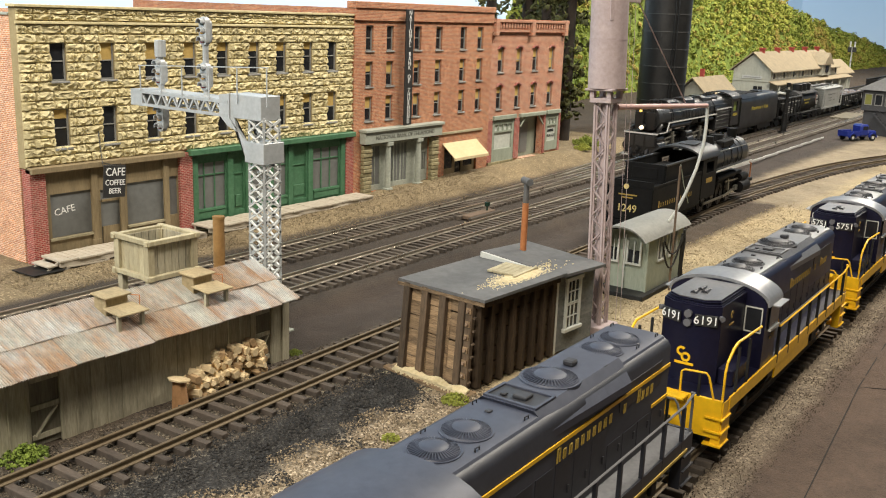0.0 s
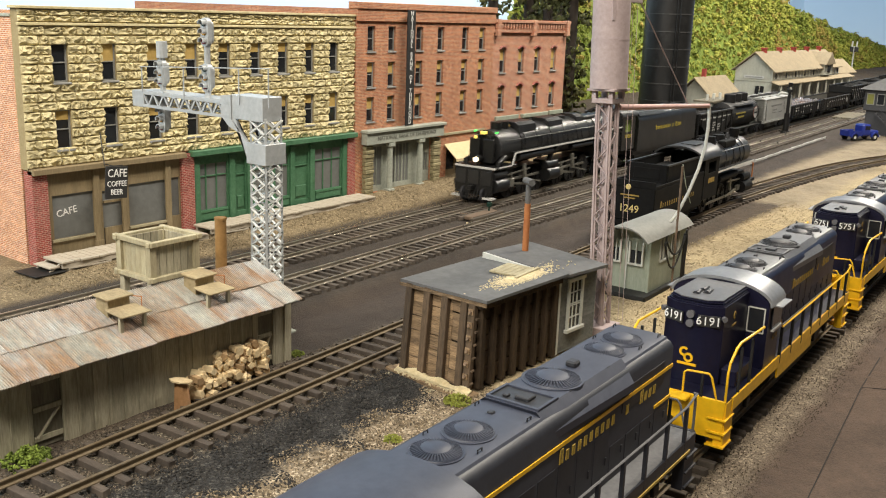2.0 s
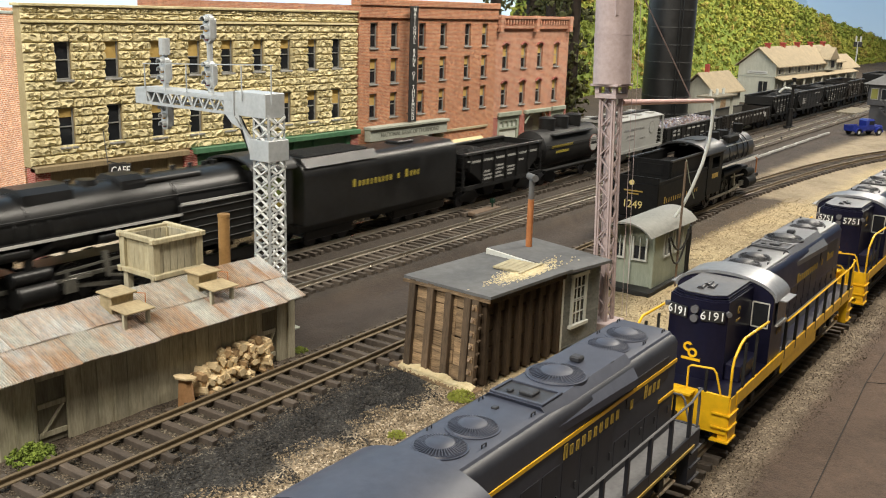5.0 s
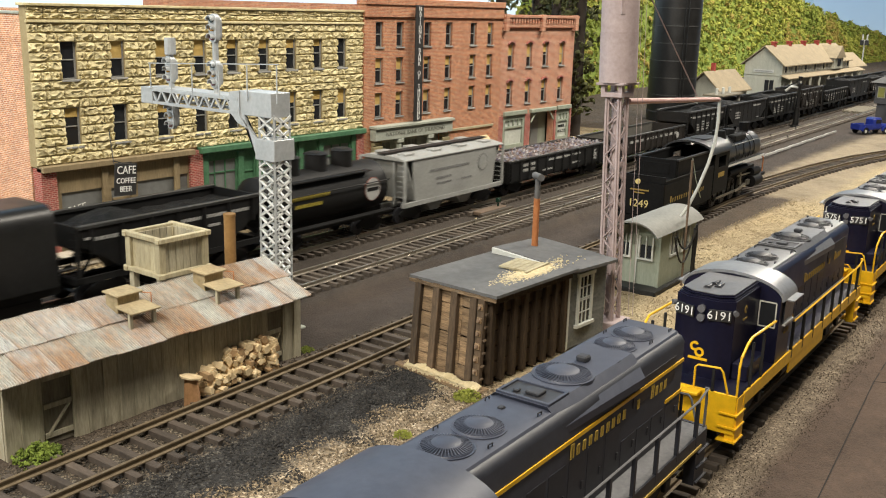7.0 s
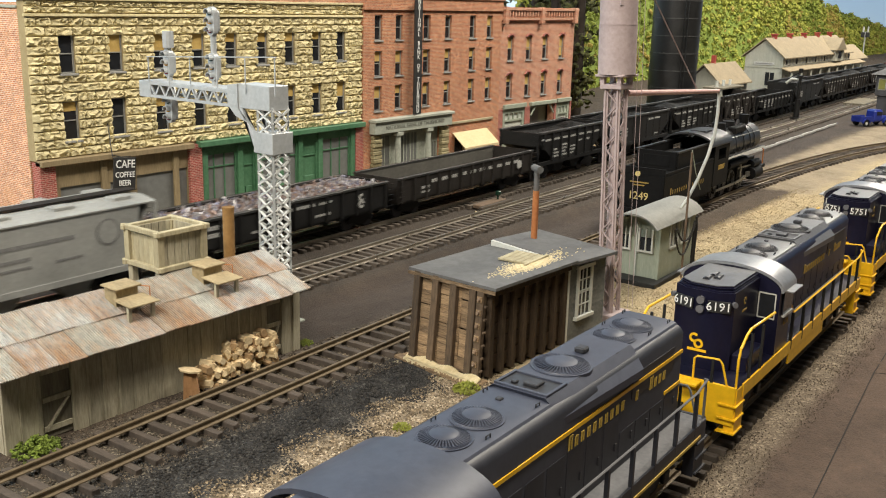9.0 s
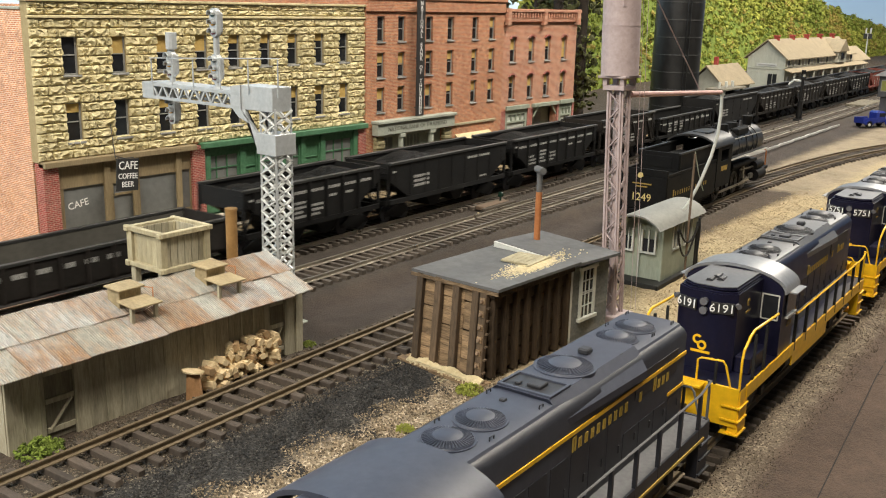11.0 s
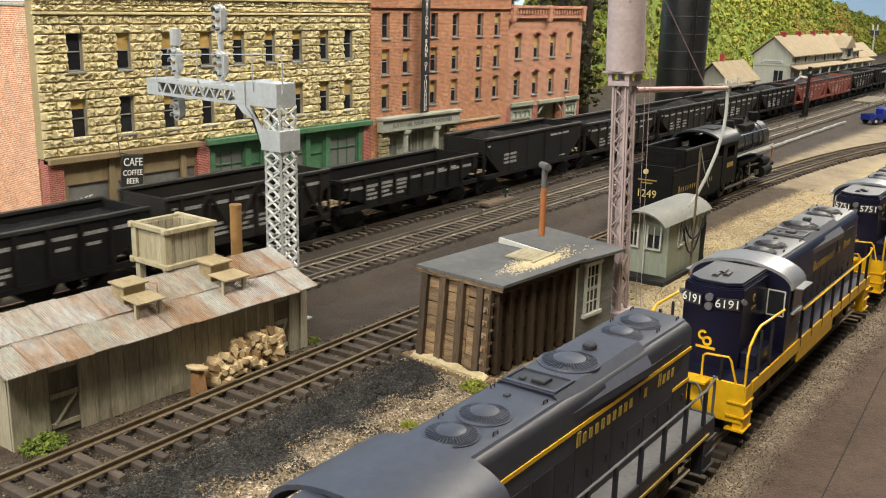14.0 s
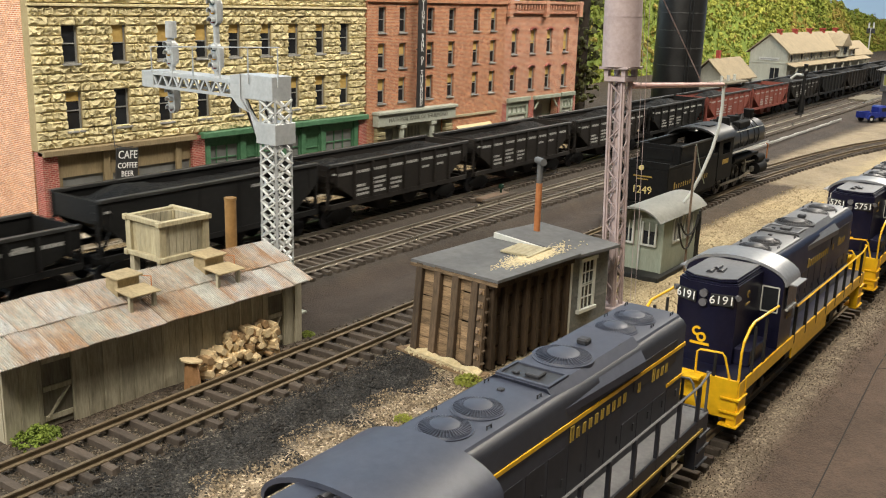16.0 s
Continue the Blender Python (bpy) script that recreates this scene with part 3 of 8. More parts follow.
    hol = [(25.95, 28.25, 1.75, 3.95), (28.75, 29.95, 1.0, 3.85), (30.35, 32.75, 1.75, 4.0), (33.0, 33.65, 1.9, 4.05)]
    part("cafe_front", pierced(B(), 25.65, 33.7, 0.5, 5.1, FRONT, FRONT + 0.18, hol), TAN_WOOD, top, "tan wooden cafe front")
    for i, (a, b, c, d) in enumerate(hol):
        part("shop_pane", box(B(), a, b, FRONT + 0.1, FRONT + 0.13, c, d), DUSTY, top)
    for x in (28.35, 30.0, 32.8):
        part("pilaster", box(box(B(), x - 0.15, x + 0.2, FRONT - 0.14, FRONT, 0.9, 5.1, 0.02), x - 0.2, x + 0.25, FRONT - 0.18, FRONT - 0.001, 0.9, 1.35), TAN_WOOD, top)
    for a, b in ((25.8, 28.3), (30.3, 32.78)):
        part("window_ledge", box(B(), a, b, FRONT - 0.12, FRONT + 0.02, 1.62, 1.75, 0.01), PALE_WOOD, top)
    part("door", box(box(B(), 28.85, 29.85, FRONT + 0.02, FRONT + 0.09, 1.0, 1.9), 28.85, 29.85, FRONT + 0.02, FRONT + 0.09, 3.2, 3.32), TAN_WOOD, top)
    lettering("CAFE", 0.5, WHITE, top, at(26.75, FRONT + 0.085, 3.05, 90, -8, 0), "white painted window lettering")
    # green shop
    hol = [(34.8, 37.1, 1.9, 4.55), (37.75, 38.5, 1.5, 4.5), (39.2, 40.6, 1.9, 4.55), (40.9, 42.0, 1.9, 4.55), (42.55, 43.75, 1.5, 4.5), (44.35, 46.8, 1.9, 4.55)]
    part("shop_front", pierced(B(), 34.55, 47.3, 0.6, 5.1, FRONT, FRONT + 0.2, hol), GREEN_PAINT, top, "green painted shop front")
    for i, (a, b, c, d) in enumerate(hol):
        part("shop_pane", box(B(), a, b, FRONT + 0.12, FRONT + 0.15, c, d), DUSTY if i not in (1, 4) else GREEN_PAINT, top)
        bm = B()
        n = 3 if b - a > 1.6 else 1
        for k in range(1, n):
            xx = a + (b - a) * k / n
            box(bm, xx - 0.03, xx + 0.03, FRONT + 0.05, FRONT + 0.12, c, d)
        box(bm, a, b, FRONT + 0.05, FRONT + 0.12, c + (d - c) * 0.72, c + (d - c) * 0.72 + 0.06)
        if i in (1, 4):
            box(bm, a + 0.12, b - 0.12, FRONT + 0.05, FRONT + 0.14, c + 0.2, c + 0.9, 0.02)
        part("glazing_bar", bm, GREEN_PAINT, top)
    for a in (34.62, 37.2, 38.6, 42.1, 43.85, 46.9):
        part("pilaster", box(box(B(), a, a + 0.4, FRONT - 0.12, FRONT, 1.2, 5.1, 0.02), a - 0.04, a + 0.44, FRONT - 0.16, FRONT - 0.001, 4.72, 4.9), GREEN_PAINT, top)
    for a, b in ((34.95, 37.0), (39.1, 42.0), (44.4, 46.75)):
        part("stall_riser", box(box(B(), a, b, FRONT - 0.05, FRONT + 0.01, 1.3, 1.75, 0.03), a - 0.03, b + 0.03, FRONT - 0.09, FRONT + 0.01, 1.76, 1.88), GREEN_PAINT, top)


def hanging_sign():
    s = thing("hanging_sign", 28.6, FRONT - 1.35, 4.5, 0, "black hanging cafe sign with white letters on an iron bracket", "sign")
    turn = at(0.1, 0, 0, 0, 6, 12)
    part("board", box(B(), -0.76, 0.76, -0.04, 0.04, -0.82, 0.8, 0.01), BLACK, s, m=turn)
    bm = B()
    rod(bm, (-0.5, 0.05, 0.9), (0.2, 1.35, 2.4), 0.025, 5)
    rod(bm, (-0.55, 0, 0.85), (0.55, 0.05, 0.82), 0.025, 5)
    rod(bm, (0, 0, 0.83), (0.1, 1.35, 0.83), 0.03, 5)
    part("bracket", bm, BLACK, s)
    for t, z, sz in (("CAFE", 0.45, 0.58), ("COFFEE", -0.08, 0.4), ("BEER", -0.5, 0.4)):
        lettering(t, sz, WHITE, s, turn @ at(0, -0.05, z, 90, 0, 0))


def bank_building():
    X0, X1, Y = 48.0, 64.1, FRONT - 0.18
    top = thing("bank_building", 0, 0, 0, 0, "four-storey orange brick bank with a grey stone ground floor", "building")
    cols = [49.1, 51.25, 54.3, 56.8, 59.85, 62.1]
    rows = {10.67: 1.65, 8.3: 1.67, 6.0: 1.66}
    bl = {10.67: [0, 0, 0, 0.05, 0, 0.45], 8.3: [0.4, 0.55, 0.3, 0.4, 0.4, 0.5], 6.0: [0.5, 0.35, 0.5, 0.4, 0.45, 0.5]}
    holes = [(x, x + 0.78, z, z + rows[z]) for z in rows for x in cols]
    low = [(49.56, 56.36, 1.1, 4.5), (58.3, 62.6, 1.2, 3.6)]
    part("wall", pierced(B(), X0, X1, 0.8, 13.4, Y, Y + 0.6, holes + low), BRICK_BANK, top)
    part("side_wall", box(B(), X0, X0 + 0.6, Y + 0.6, 66, 0.8, 13.4), BRICK_BANK, top)
    part("side_wall", box(B(), X1 - 0.6, X1, Y + 0.6, 66, 0.8, 13.4), BRICK_BANK, top)
    part("roof", box(B(), X0 + 0.6, X1 - 0.6, Y + 0.6, 66, 12.6, 12.8), TAR, top)
    # near-black sheet stands in for the unlit inside of the ground floor
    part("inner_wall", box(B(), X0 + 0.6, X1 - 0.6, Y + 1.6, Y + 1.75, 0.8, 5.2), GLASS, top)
    part("cornice", box(box(B(), X0 - 0.12, X1 + 0.05, Y - 0.24, Y + 0.65, 13.4, 13.85, 0.04), X0 - 0.06, X1, Y - 0.14, Y - 0.004, 12.62, 13.4, 0.03), BRICK_BANK, top, "stepped brick cornice")
    for z in rows:
        for x, b in zip(cols, bl[z]):
            window(top, x, z, 0.78, rows[z], Y, b)
    part("entablature", box(box(B(), 48.6, 57.23, Y - 0.55, Y - 0.004, 4.5, 5.3, 0.03), 48.5, 57.33, Y - 0.7, Y - 0.003, 5.3, 5.5, 0.03), GREY_STONE, top, "grey carved stone entablature")
    for xa, xb in ((48.7, 49.56), (56.3, 57.18)):
        for z in np.arange(0.9, 4.4, 0.27):
            part("quoin", box(B(), xa + random.uniform(-0.05, 0.04), xb + random.uniform(-0.05, 0.04), Y - 0.35 + random.uniform(-0.05, 0.05), Y - 0.003, float(z), float(z) + 0.25, 0.04), DARK_STONE, top, "mossy rough stone block")
    for x in (51.3, 54.7):
        bm = rod(B(), (x, Y - 0.3, 1.2), (x, Y - 0.3, 4.2), 0.22, 14, 0.19)
        box(bm, x - 0.32, x + 0.32, Y - 0.55, Y - 0.02, 4.2, 4.49, 0.04)
        box(bm, x - 0.32, x + 0.32, Y - 0.55, Y - 0.02, 0.9, 1.25, 0.03)
        part("column", bm, GREY_STONE, top, "grey round stone column")
    wins = [(49.9, 50.95, 1.5, 4.2), (51.75, 52.4, 1.5, 4.2), (52.52, 53.17, 1.5, 4.2), (53.29, 53.94, 1.5, 4.2), (55.1, 55.6, 2.0, 3.3), (55.7, 56.2, 2.0, 3.3)]
    part("bank_front", pierced(B(), 49.56, 56.36, 1.1, 4.5, Y + 0.15, Y + 0.3, wins), GREY_STONE, top)
    for a, b, c, d in wins:
        part("pane", box(B(), a, b, Y + 0.22, Y + 0.25, c, d), DUSTY, top)
        part("mullion", box(B(), (a + b) / 2 - 0.03, (a + b) / 2 + 0.03, Y + 0.18, Y + 0.22, c, d), GREY_STONE, top)
    lettering("NATIONAL BANK OF THURMOND", 0.42, surfaces_dark, top, at(52.95, Y - 0.56, 4.88, 90, 0, 0), "carved grey lettering", space=1.0)
    part("shop_front", pierced(B(), 58.3, 62.6, 1.2, 3.6, Y + 0.2, Y + 0.35, [(58.6, 59.7, 1.7, 3.4), (60.0, 60.8, 1.3, 3.4), (61.1, 62.3, 1.7, 3.4)]), TAN_WOOD, top)
    for a, b in ((58.6, 59.7), (60.0, 60.8), (61.1, 62.3)):
        part("pane", box(B(), a, b, Y + 0.27, Y + 0.3, 1.3, 3.4), GLASS, top)
    part("lintel", box(B(), 57.5, 63.2, Y - 0.12, Y - 0.003, 4.4, 4.58, 0.02), PALE_WOOD, top)
    aw = B()
    prism(aw, [(Y - 0.02, 3.75), (Y - 1.25, 2.75), (Y - 1.25, 2.55), (Y - 1.2, 2.55), (Y - 1.19, 2.72), (Y - 0.02, 3.68)], "x", 58.0, 62.5)
    part("awning", aw, surface("cream_canvas", (0.5, 0.4, 0.22), (0.66, 0.55, 0.34), 0.9), top, "cream canvas awning")
    # blade sign
    s = thing("vertical_sign", 53.08, Y - 0.5, 9.5, 0, "tall black vertical bank sign with white letters", "sign")
    part("board", box(B(), -0.42, 0.42, -0.06, 0.06, -3.95, 3.95, 0.02), BLACK, s)
    text = "NATIONAL BANK OF THURMOND"
    for i, ch in enumerate(text):
        if ch != " ":
            lettering(ch, 0.42, WHITE, s, at(0, -0.07, 3.7 - i * 0.308, 90, 0, 0), name="letter")
    bm = B()
    for z in (-3.4, 0, 3.2):
        rod(bm, (0, 0.06, z), (0, 0.5, z), 0.04, 6)
    part("bracket", bm, BLACK, s)


surfaces_dark = plain("carved_letter_grey", (0.12, 0.12, 0.1), 0.8)


def drug_building():
    X0, X1, Y = 64.1, 75.8, FRONT
    top = thing("drug_store_building", 0, 0, 0, 0, "three-storey worn red brick store with arched windows and dentil cornice", "building")
    cols = [65.35, 68.1, 70.65, 73.35]
    rows = {8.8: 1.9, 5.85: 1.85}
    bl = {8.8: [0.5, 0.6, 0.4, 0.95], 5.85: [0.3, 0.5, 0.4, 0.45]}
    holes = [(x, x + 0.85, z, z + rows[z]) for z in rows for x in cols]
    low = [(65.0, 68.0, 1.6, 5.0), (69.0, 72.9, 1.5, 5.0), (73.4, 75.4, 1.8, 5.0)]
    part("wall", pierced(B(), X0, X1, 1.0, 12.2, Y, Y + 0.6, holes + low), BRICK_DRUG, top)
    part("side_wall", box(B(), X1 - 0.6, X1, Y + 0.6, 66, 1.0, 12.2), BRICK_DRUG, top)
    part("roof", box(B(), X0, X1 - 0.6, Y + 0.6, 66, 11.4, 11.6), TAR, top)
    part("inner_wall", box(B(), X0 + 0.2, X1 - 0.6, Y + 1.8, Y + 1.9, 1.0, 5.2), HUT_GREEN, top)
    bm = box(B(), X0, X1 + 0.15, Y - 0.35, Y + 0.6, 12.72, 12.95, 0.03)
    box(bm, X0, X1 + 0.08, Y - 0.14, Y + 0.6, 12.2, 12.72)
    x = X0 + 0.1
    while x < X1:
        box(bm, x, x + 0.18, Y - 0.28, Y - 0.14, 12.3, 12.7)
        x += 0.42
    box(bm, X0, X1 + 0.08, Y - 0.2, Y - 0.002, 11.95, 12.2, 0.02)
    for x in (64.3, 69.7, 75.2):
        box(bm, x, x + 0.5, Y - 0.42, Y - 0.003, 11.7, 13.0, 0.03)
    part("cornice", bm, BRICK_DRUG, top, "dentilled brick cornice")
    for z in rows:
        for x, b in zip(cols, bl[z]):
            win = window(top, x, z, 0.85, rows[z], Y, b)
            bm = B()
            pts = arc(x + 0.425, z + rows[z] - 0.12, 0.58, 15, 165, 8, 0.62)
            inn = arc(x + 0.425, z + rows[z] - 0.12, 0.4, 165, 15, 8, 0.62)
            prism(bm, pts + inn, "y", Y - 0.1, Y + 0.0)
            part("arch", bm, BRICK_RED, win)
    for a, b, zb in ((64.9, 68.1, 1.6), (73.3, 75.45, 1.8)):
        n = 4 if b - a > 2.5 else 3
        part("shop_front", pierced(B(), a, b, zb, 5.0, Y - 0.1, Y + 0.1, [(a + 0.3 + (b - a - 0.5) * k / n, a + 0.2 + (b - a - 0.5) * (k + 1) / n, 4.1, 4.6) for k in range(n)] + [(a + 0.3, b - 0.3, 2.6, 3.95)]), HUT_GREEN, top)
        part("pane", box(B(), a + 0.2, b - 0.2, Y + 0.02, Y + 0.05, 2.5, 4.7), plain("pale_shop_blind", (0.5, 0.52, 0.47), 0.5), top)
        part("shop_cornice", box(B(), a - 0.1, b + 0.1, Y - 0.3, Y - 0.101, 5.0, 5.35, 0.03), HUT_GREEN, top)
    part("entry_cornice", box(B(), 68.9, 73.0, Y - 0.3, Y + 0.1, 5.0, 5.3, 0.03), HUT_GREEN, top)
    bm = B()
    beam(bm, (69.1, Y - 0.1, 4.2), (69.9, Y - 0.1, 5.0), 0.1)
    beam(bm, (72.8, Y - 0.1, 4.2), (72.0, Y - 0.1, 5.0), 0.1)
    part("entry_bracket", bm, HUT_GREEN, top)
    part("entry_wall", box(B(), 69.0, 72.9, Y + 0.75, Y + 0.85, 1.4, 5.0), HUT_GREEN, top)
    part("entry_door", box(B(), 70.4, 71.6, Y + 0.7, Y + 0.749, 1.8, 4.4), DUSTY, top)
    for a, b in ((64.15, 64.85), (68.15, 68.95), (72.95, 73.25), (75.5, 75.83)):
        part("pier", box(B(), a, b, Y - 0.12, Y - 0.002, 1.62, 5.0, 0.01), BRICK_RED, top, "deep red brick pier")
    bm = B()
    for k in range(3):
        box(bm, 68.6, 73.3, Y - 1.2 + 0.4 * k, Y + 0.2, 0.6 + 0.28 * k, 0.88 + 0.28 * k, 0.03)
    part("steps", bm, PALE_WOOD, top, "cream entrance steps")
    for a, b in ((64.4, 68.2), (73.2, 75.8)):
        bm = B()
        for j in range(3):
            x = a
            while x < b:
                box(bm, x, min(b, x + 0.42), Y - 0.16, Y - 0.002, 0.9 + j * 0.24, 1.12 + j * 0.24, 0.02)
                x += 0.45
        part("stone_base", bm, DARK_STONE, top, "rough grey stone footing")
    lettering("DRUG CO.", 0.34, BLACK, top, at(74.35, Y - 0.005, 3.05, 90, 0, 0))
    part("faded_word", box(box(box(B(), 73.85, 74.25, Y - 0.005, Y + 0.01, 3.4, 3.62), 74.3, 74.6, Y - 0.005, Y + 0.01, 3.4, 3.62), 74.65, 74.85, Y - 0.005, Y + 0.01, 3.4, 3.62), BLACK, top)


def boardwalk(x0, x1, y0, y1, z, gz0):
    top = thing("boardwalk", 0, 0, 0, 0, "bleached raised plank boardwalk along the shop fronts", "boardwalk", "boardwalks by the shops")
    me = mesh_of(box(B(), -0.16, 0.16, y0 - 0.02, y1, -0.1, 0, 0.012), "plank", BOARD)
    x = x0
    rng = random.Random(int(x0))
    while x < x1:
        alike("plank", me, top, at(x, rng.uniform(-0.05, 0.05), z + rng.uniform(-0.01, 0.01)))
        x += 0.34
    bm = B()
    box(bm, x0 - 0.1, x1, y0 + 0.05, y0 + 0.2, z - 0.34, z - 0.11)
    box(bm, x0 - 0.1, x1, y1 - 0.3, y1 - 0.15, z - 0.34, z - 0.11)
    part("joist", bm, BOARD, top)
    x = x0 + 0.3
    k = 0
    while x < x1:
        g = float(ground_z(x, y0))
        part("post", box(B(), x - 0.09, x + 0.09, y0 + 0.03, y0 + 0.22, g - 0.1, z - 0.34), BOARD, top)
        if k % 2 == 0 and x + 2.2 < x1:
            part("brace", beam(B(), (x, y0, z - 0.35), (x + 2.1, y0, g + 0.08), 0.07), BOARD, top)
        x += 2.2
        k += 1
    return top


stone_building()
hanging_sign()
bank_building()
drug_building()
cafe_walk = boardwalk(25.2, 34.0, 40.9, 42.55, 1.12, 0.6)
gs = float(ground_z(24.6, 41.7))
part("step", box(B(), 24.45, 25.0, 41.0, 42.4, gs + 0.24, gs + 0.32, 0.012), BOARD, cafe_walk)
for yy in (41.1, 42.2):
    part("step_bracket", beam(B(), (24.4, yy, gs + 0.02), (25.05, yy, 1.0), 0.09), BOARD, cafe_walk)
mat = thing("rubber_mat", 24.6, 41.6, gs + 0.06, 2, "flat black mat at the foot of the boardwalk steps", "mat")
part("sheet", box(B(), -1.1, 0.6, -0.85, 0.9, 0, 0.05, 0.01), BLACK_PAINT, mat)
boardwalk(34.4, 48.2, 41.0, 42.55, 1.3, 0.7)
# ---- diesel locomotives ----
def fan(loco, x, r, z):
    """A low roof fan: thin flange, coned ring of slots and a domed cap."""
    mat = GREY_ROOF if loco["faded"] else FAN_DARK
    bm = rod(B(), (x, 0, z - 0.1), (x, 0, z + 0.025), r, 32)
    rod(bm, (x, 0, z + 0.025), (x, 0, z + 0.05), r * 0.93, 32, r * 0.9)
    f = part("fan", bm, mat, loco, smooth=True)
    bm = B()
    n = 44
    for k in range(n):
        a = 2 * math.pi * k / n
        c, q = math.cos(a), math.sin(a)
        beam(bm, (x + 0.48 * r * c, 0.48 * r * q, z + 0.115), (x + 0.88 * r * c, 0.88 * r * q, z + 0.055), 0.022, 0.03)
    part("grille", bm, mat, f)
    bm = B()
    rings = [[bm.verts.new((x + rr * r * math.cos(6.28319 * k / 24), rr * r * math.sin(6.28319 * k / 24), z + zz)) for k in range(24)] for rr, zz in ((0.54, 0.06), (0.52, 0.12), (0.42, 0.15), (0.28, 0.17), (0.12, 0.18))]
    for p, q in zip(rings, rings[1:]):
        for k in range(24):
            bm.faces.new((p[k], p[(k + 1) % 24], q[(k + 1) % 24], q[k]))
    bm.faces.new(rings[-1])
    part("fan_cap", bm, mat, f, smooth=True)


FAN_DARK = surface("dark_fan_metal", (0.014, 0.014, 0.017), (0.04, 0.04, 0.045), 0.5, 0.2, bump=0.05)
CAB_SILVER = surface("pale_grey_cab_roof", (0.18, 0.185, 0.195), (0.28, 0.285, 0.295), 0.36, 0.35, grain=5, bump=0.03)
SILL_GREY = surface("dusty_walkway", (0.085, 0.085, 0.09), (0.16, 0.16, 0.165), 0.8)
HEAD_GLASS = plain("smoky_lens", (0.12, 0.12, 0.13), 0.1)
LENS = plain("clear_lens", (0.5, 0.5, 0.46), 0.1)


def hood_outline(w, z0, z1, c=0.22):
    return [(-w, z0), (w, z0), (w, z1 - c), (w - c * 0.45, z1 - c * 0.35), (w - c * 1.3, z1), (-w + c * 1.3, z1), (-w + c * 0.45, z1 - c * 0.35), (-w, z1 - c)]


def gp_loco(px, number, faded, label):
    """A road switcher, pilot at x = px, short hood leading toward -x."""
    loco = thing("diesel_locomotive", px, y_diesel(px), -0.08, 1.862, label, "locomotive", "coupled diesel locomotives")
    loco["faded"] = faded
    body = GREY_BODY if faded else BLUE_PAINT
    roof = GREY_ROOF if faded else surface("satin_roof", (0.09, 0.09, 0.095), (0.16, 0.16, 0.165), 0.42, 0.25, bump=0.03)
    sill = GREY_BODY if faded else YELLOW
    D = 2.0
    c0, c1 = (3.95, 5.7) if faded else (4.5, 5.95)
    # short hood with bevelled nose
    bm = B()
    prism(bm, [(1.72, -0.55), (1.72, 0.55), (2.05, 0.98), (c0, 0.98), (c0, -0.98), (2.05, -0.98)], "z", D, 4.68)
    prism(bm, [(1.86, -0.5), (1.86, 0.5), (2.15, 0.9), (c0, 0.9), (c0, -0.9), (2.15, -0.9)], "z", 4.68, 4.8)
    bmesh.ops.bevel(bm, geom=[e for e in bm.edges if abs(e.verts[0].co.z - e.verts[1].co.z) < 1e-4 and e.verts[0].co.z > 4.6], offset=0.05, segments=2, affect="EDGES")
    part("short_hood", bm, body, loco, smooth=True)
    part("short_hood_roof", prism(B(), [(1.9, -0.45), (1.9, 0.45), (2.2, 0.84), (c0 - 0.01, 0.84), (c0 - 0.01, -0.84), (2.2, -0.84)], "z", 4.79, 4.82), roof, loco)
    # cab
    wl = [(-1.7, D - 0.3), (1.7, D - 0.3), (1.7, 4.2)] + arc(0, 4.2, 1.7, 0, 180, 12, 0.38)
    bm = prism(B(), wl, "x", c0, c1)
    part("cab", bm, body, loco)
    rim = arc(0, 4.24, 1.8, -2, 182, 16, 0.41)
    inn = arc(0, 4.2, 1.72, 182, -2, 16, 0.39)
    part("cab_roof", prism(B(), rim + inn, "x", c0 - (0.85 if faded else -0.04), c1 + 0.12), CAB_SILVER if not faded else GREY_ROOF, loco, "curved pale grey cab roof", smooth=True)
    for s in (-1, 1):
        bm = box(B(), c0 + 0.35, c0 + 1.4, s * 1.74 - 0.02, s * 1.74 + 0.02, 3.35, 4.15)
        part("side_window", bm, GLASS, loco)
        part("sunshade", box(B(), c0 + 0.3, c0 + 1.45, s * 1.76, s * 2.05, 4.2, 4.24, m=None), CAB_SILVER if not faded else GREY_ROOF, loco)
        part("armrest", box(B(), c0 + 0.35, c0 + 1.4, s * 1.72, s * 1.82, 3.28, 3.36), LENS, loco)
        part("windshield", box(B(), c0 - 0.025, c0 + 0.01, s * 1.05, s * 1.55, 3.3, 4.1), GLASS, loco)
        bm = B()
        for a, b in (((c0 - 0.03, s * 1.02, 3.27), (c0 - 0.03, s * 1.02, 4.13)), ((c0 - 0.03, s * 1.58, 3.27), (c0 - 0.03, s * 1.58, 4.13)), ((c0 - 0.03, s * 1.02, 3.27), (c0 - 0.03, s * 1.58, 3.27)), ((c0 - 0.03, s * 1.02, 4.13), (c0 - 0.03, s * 1.58, 4.13))):
            beam(bm, a, b, 0.04)
        part("windshield_frame", bm, LENS, loco)
    # long hood
    h1 = 16.5
    part("long_hood", prism(B(), hood_outline(1.05, D, 4.82), "x", c1, h1), body, loco, smooth=True)
    part("hood_roof", prism(B(), [(-0.95, 4.66), (-0.8, 4.84), (-0.6, 4.88), (0.6, 4.88), (0.8, 4.84), (0.95, 4.66), (0.6, 4.7), (-0.6, 4.7)], "x", c1 + 0.02, h1 + 0.02), roof, loco, smooth=True)
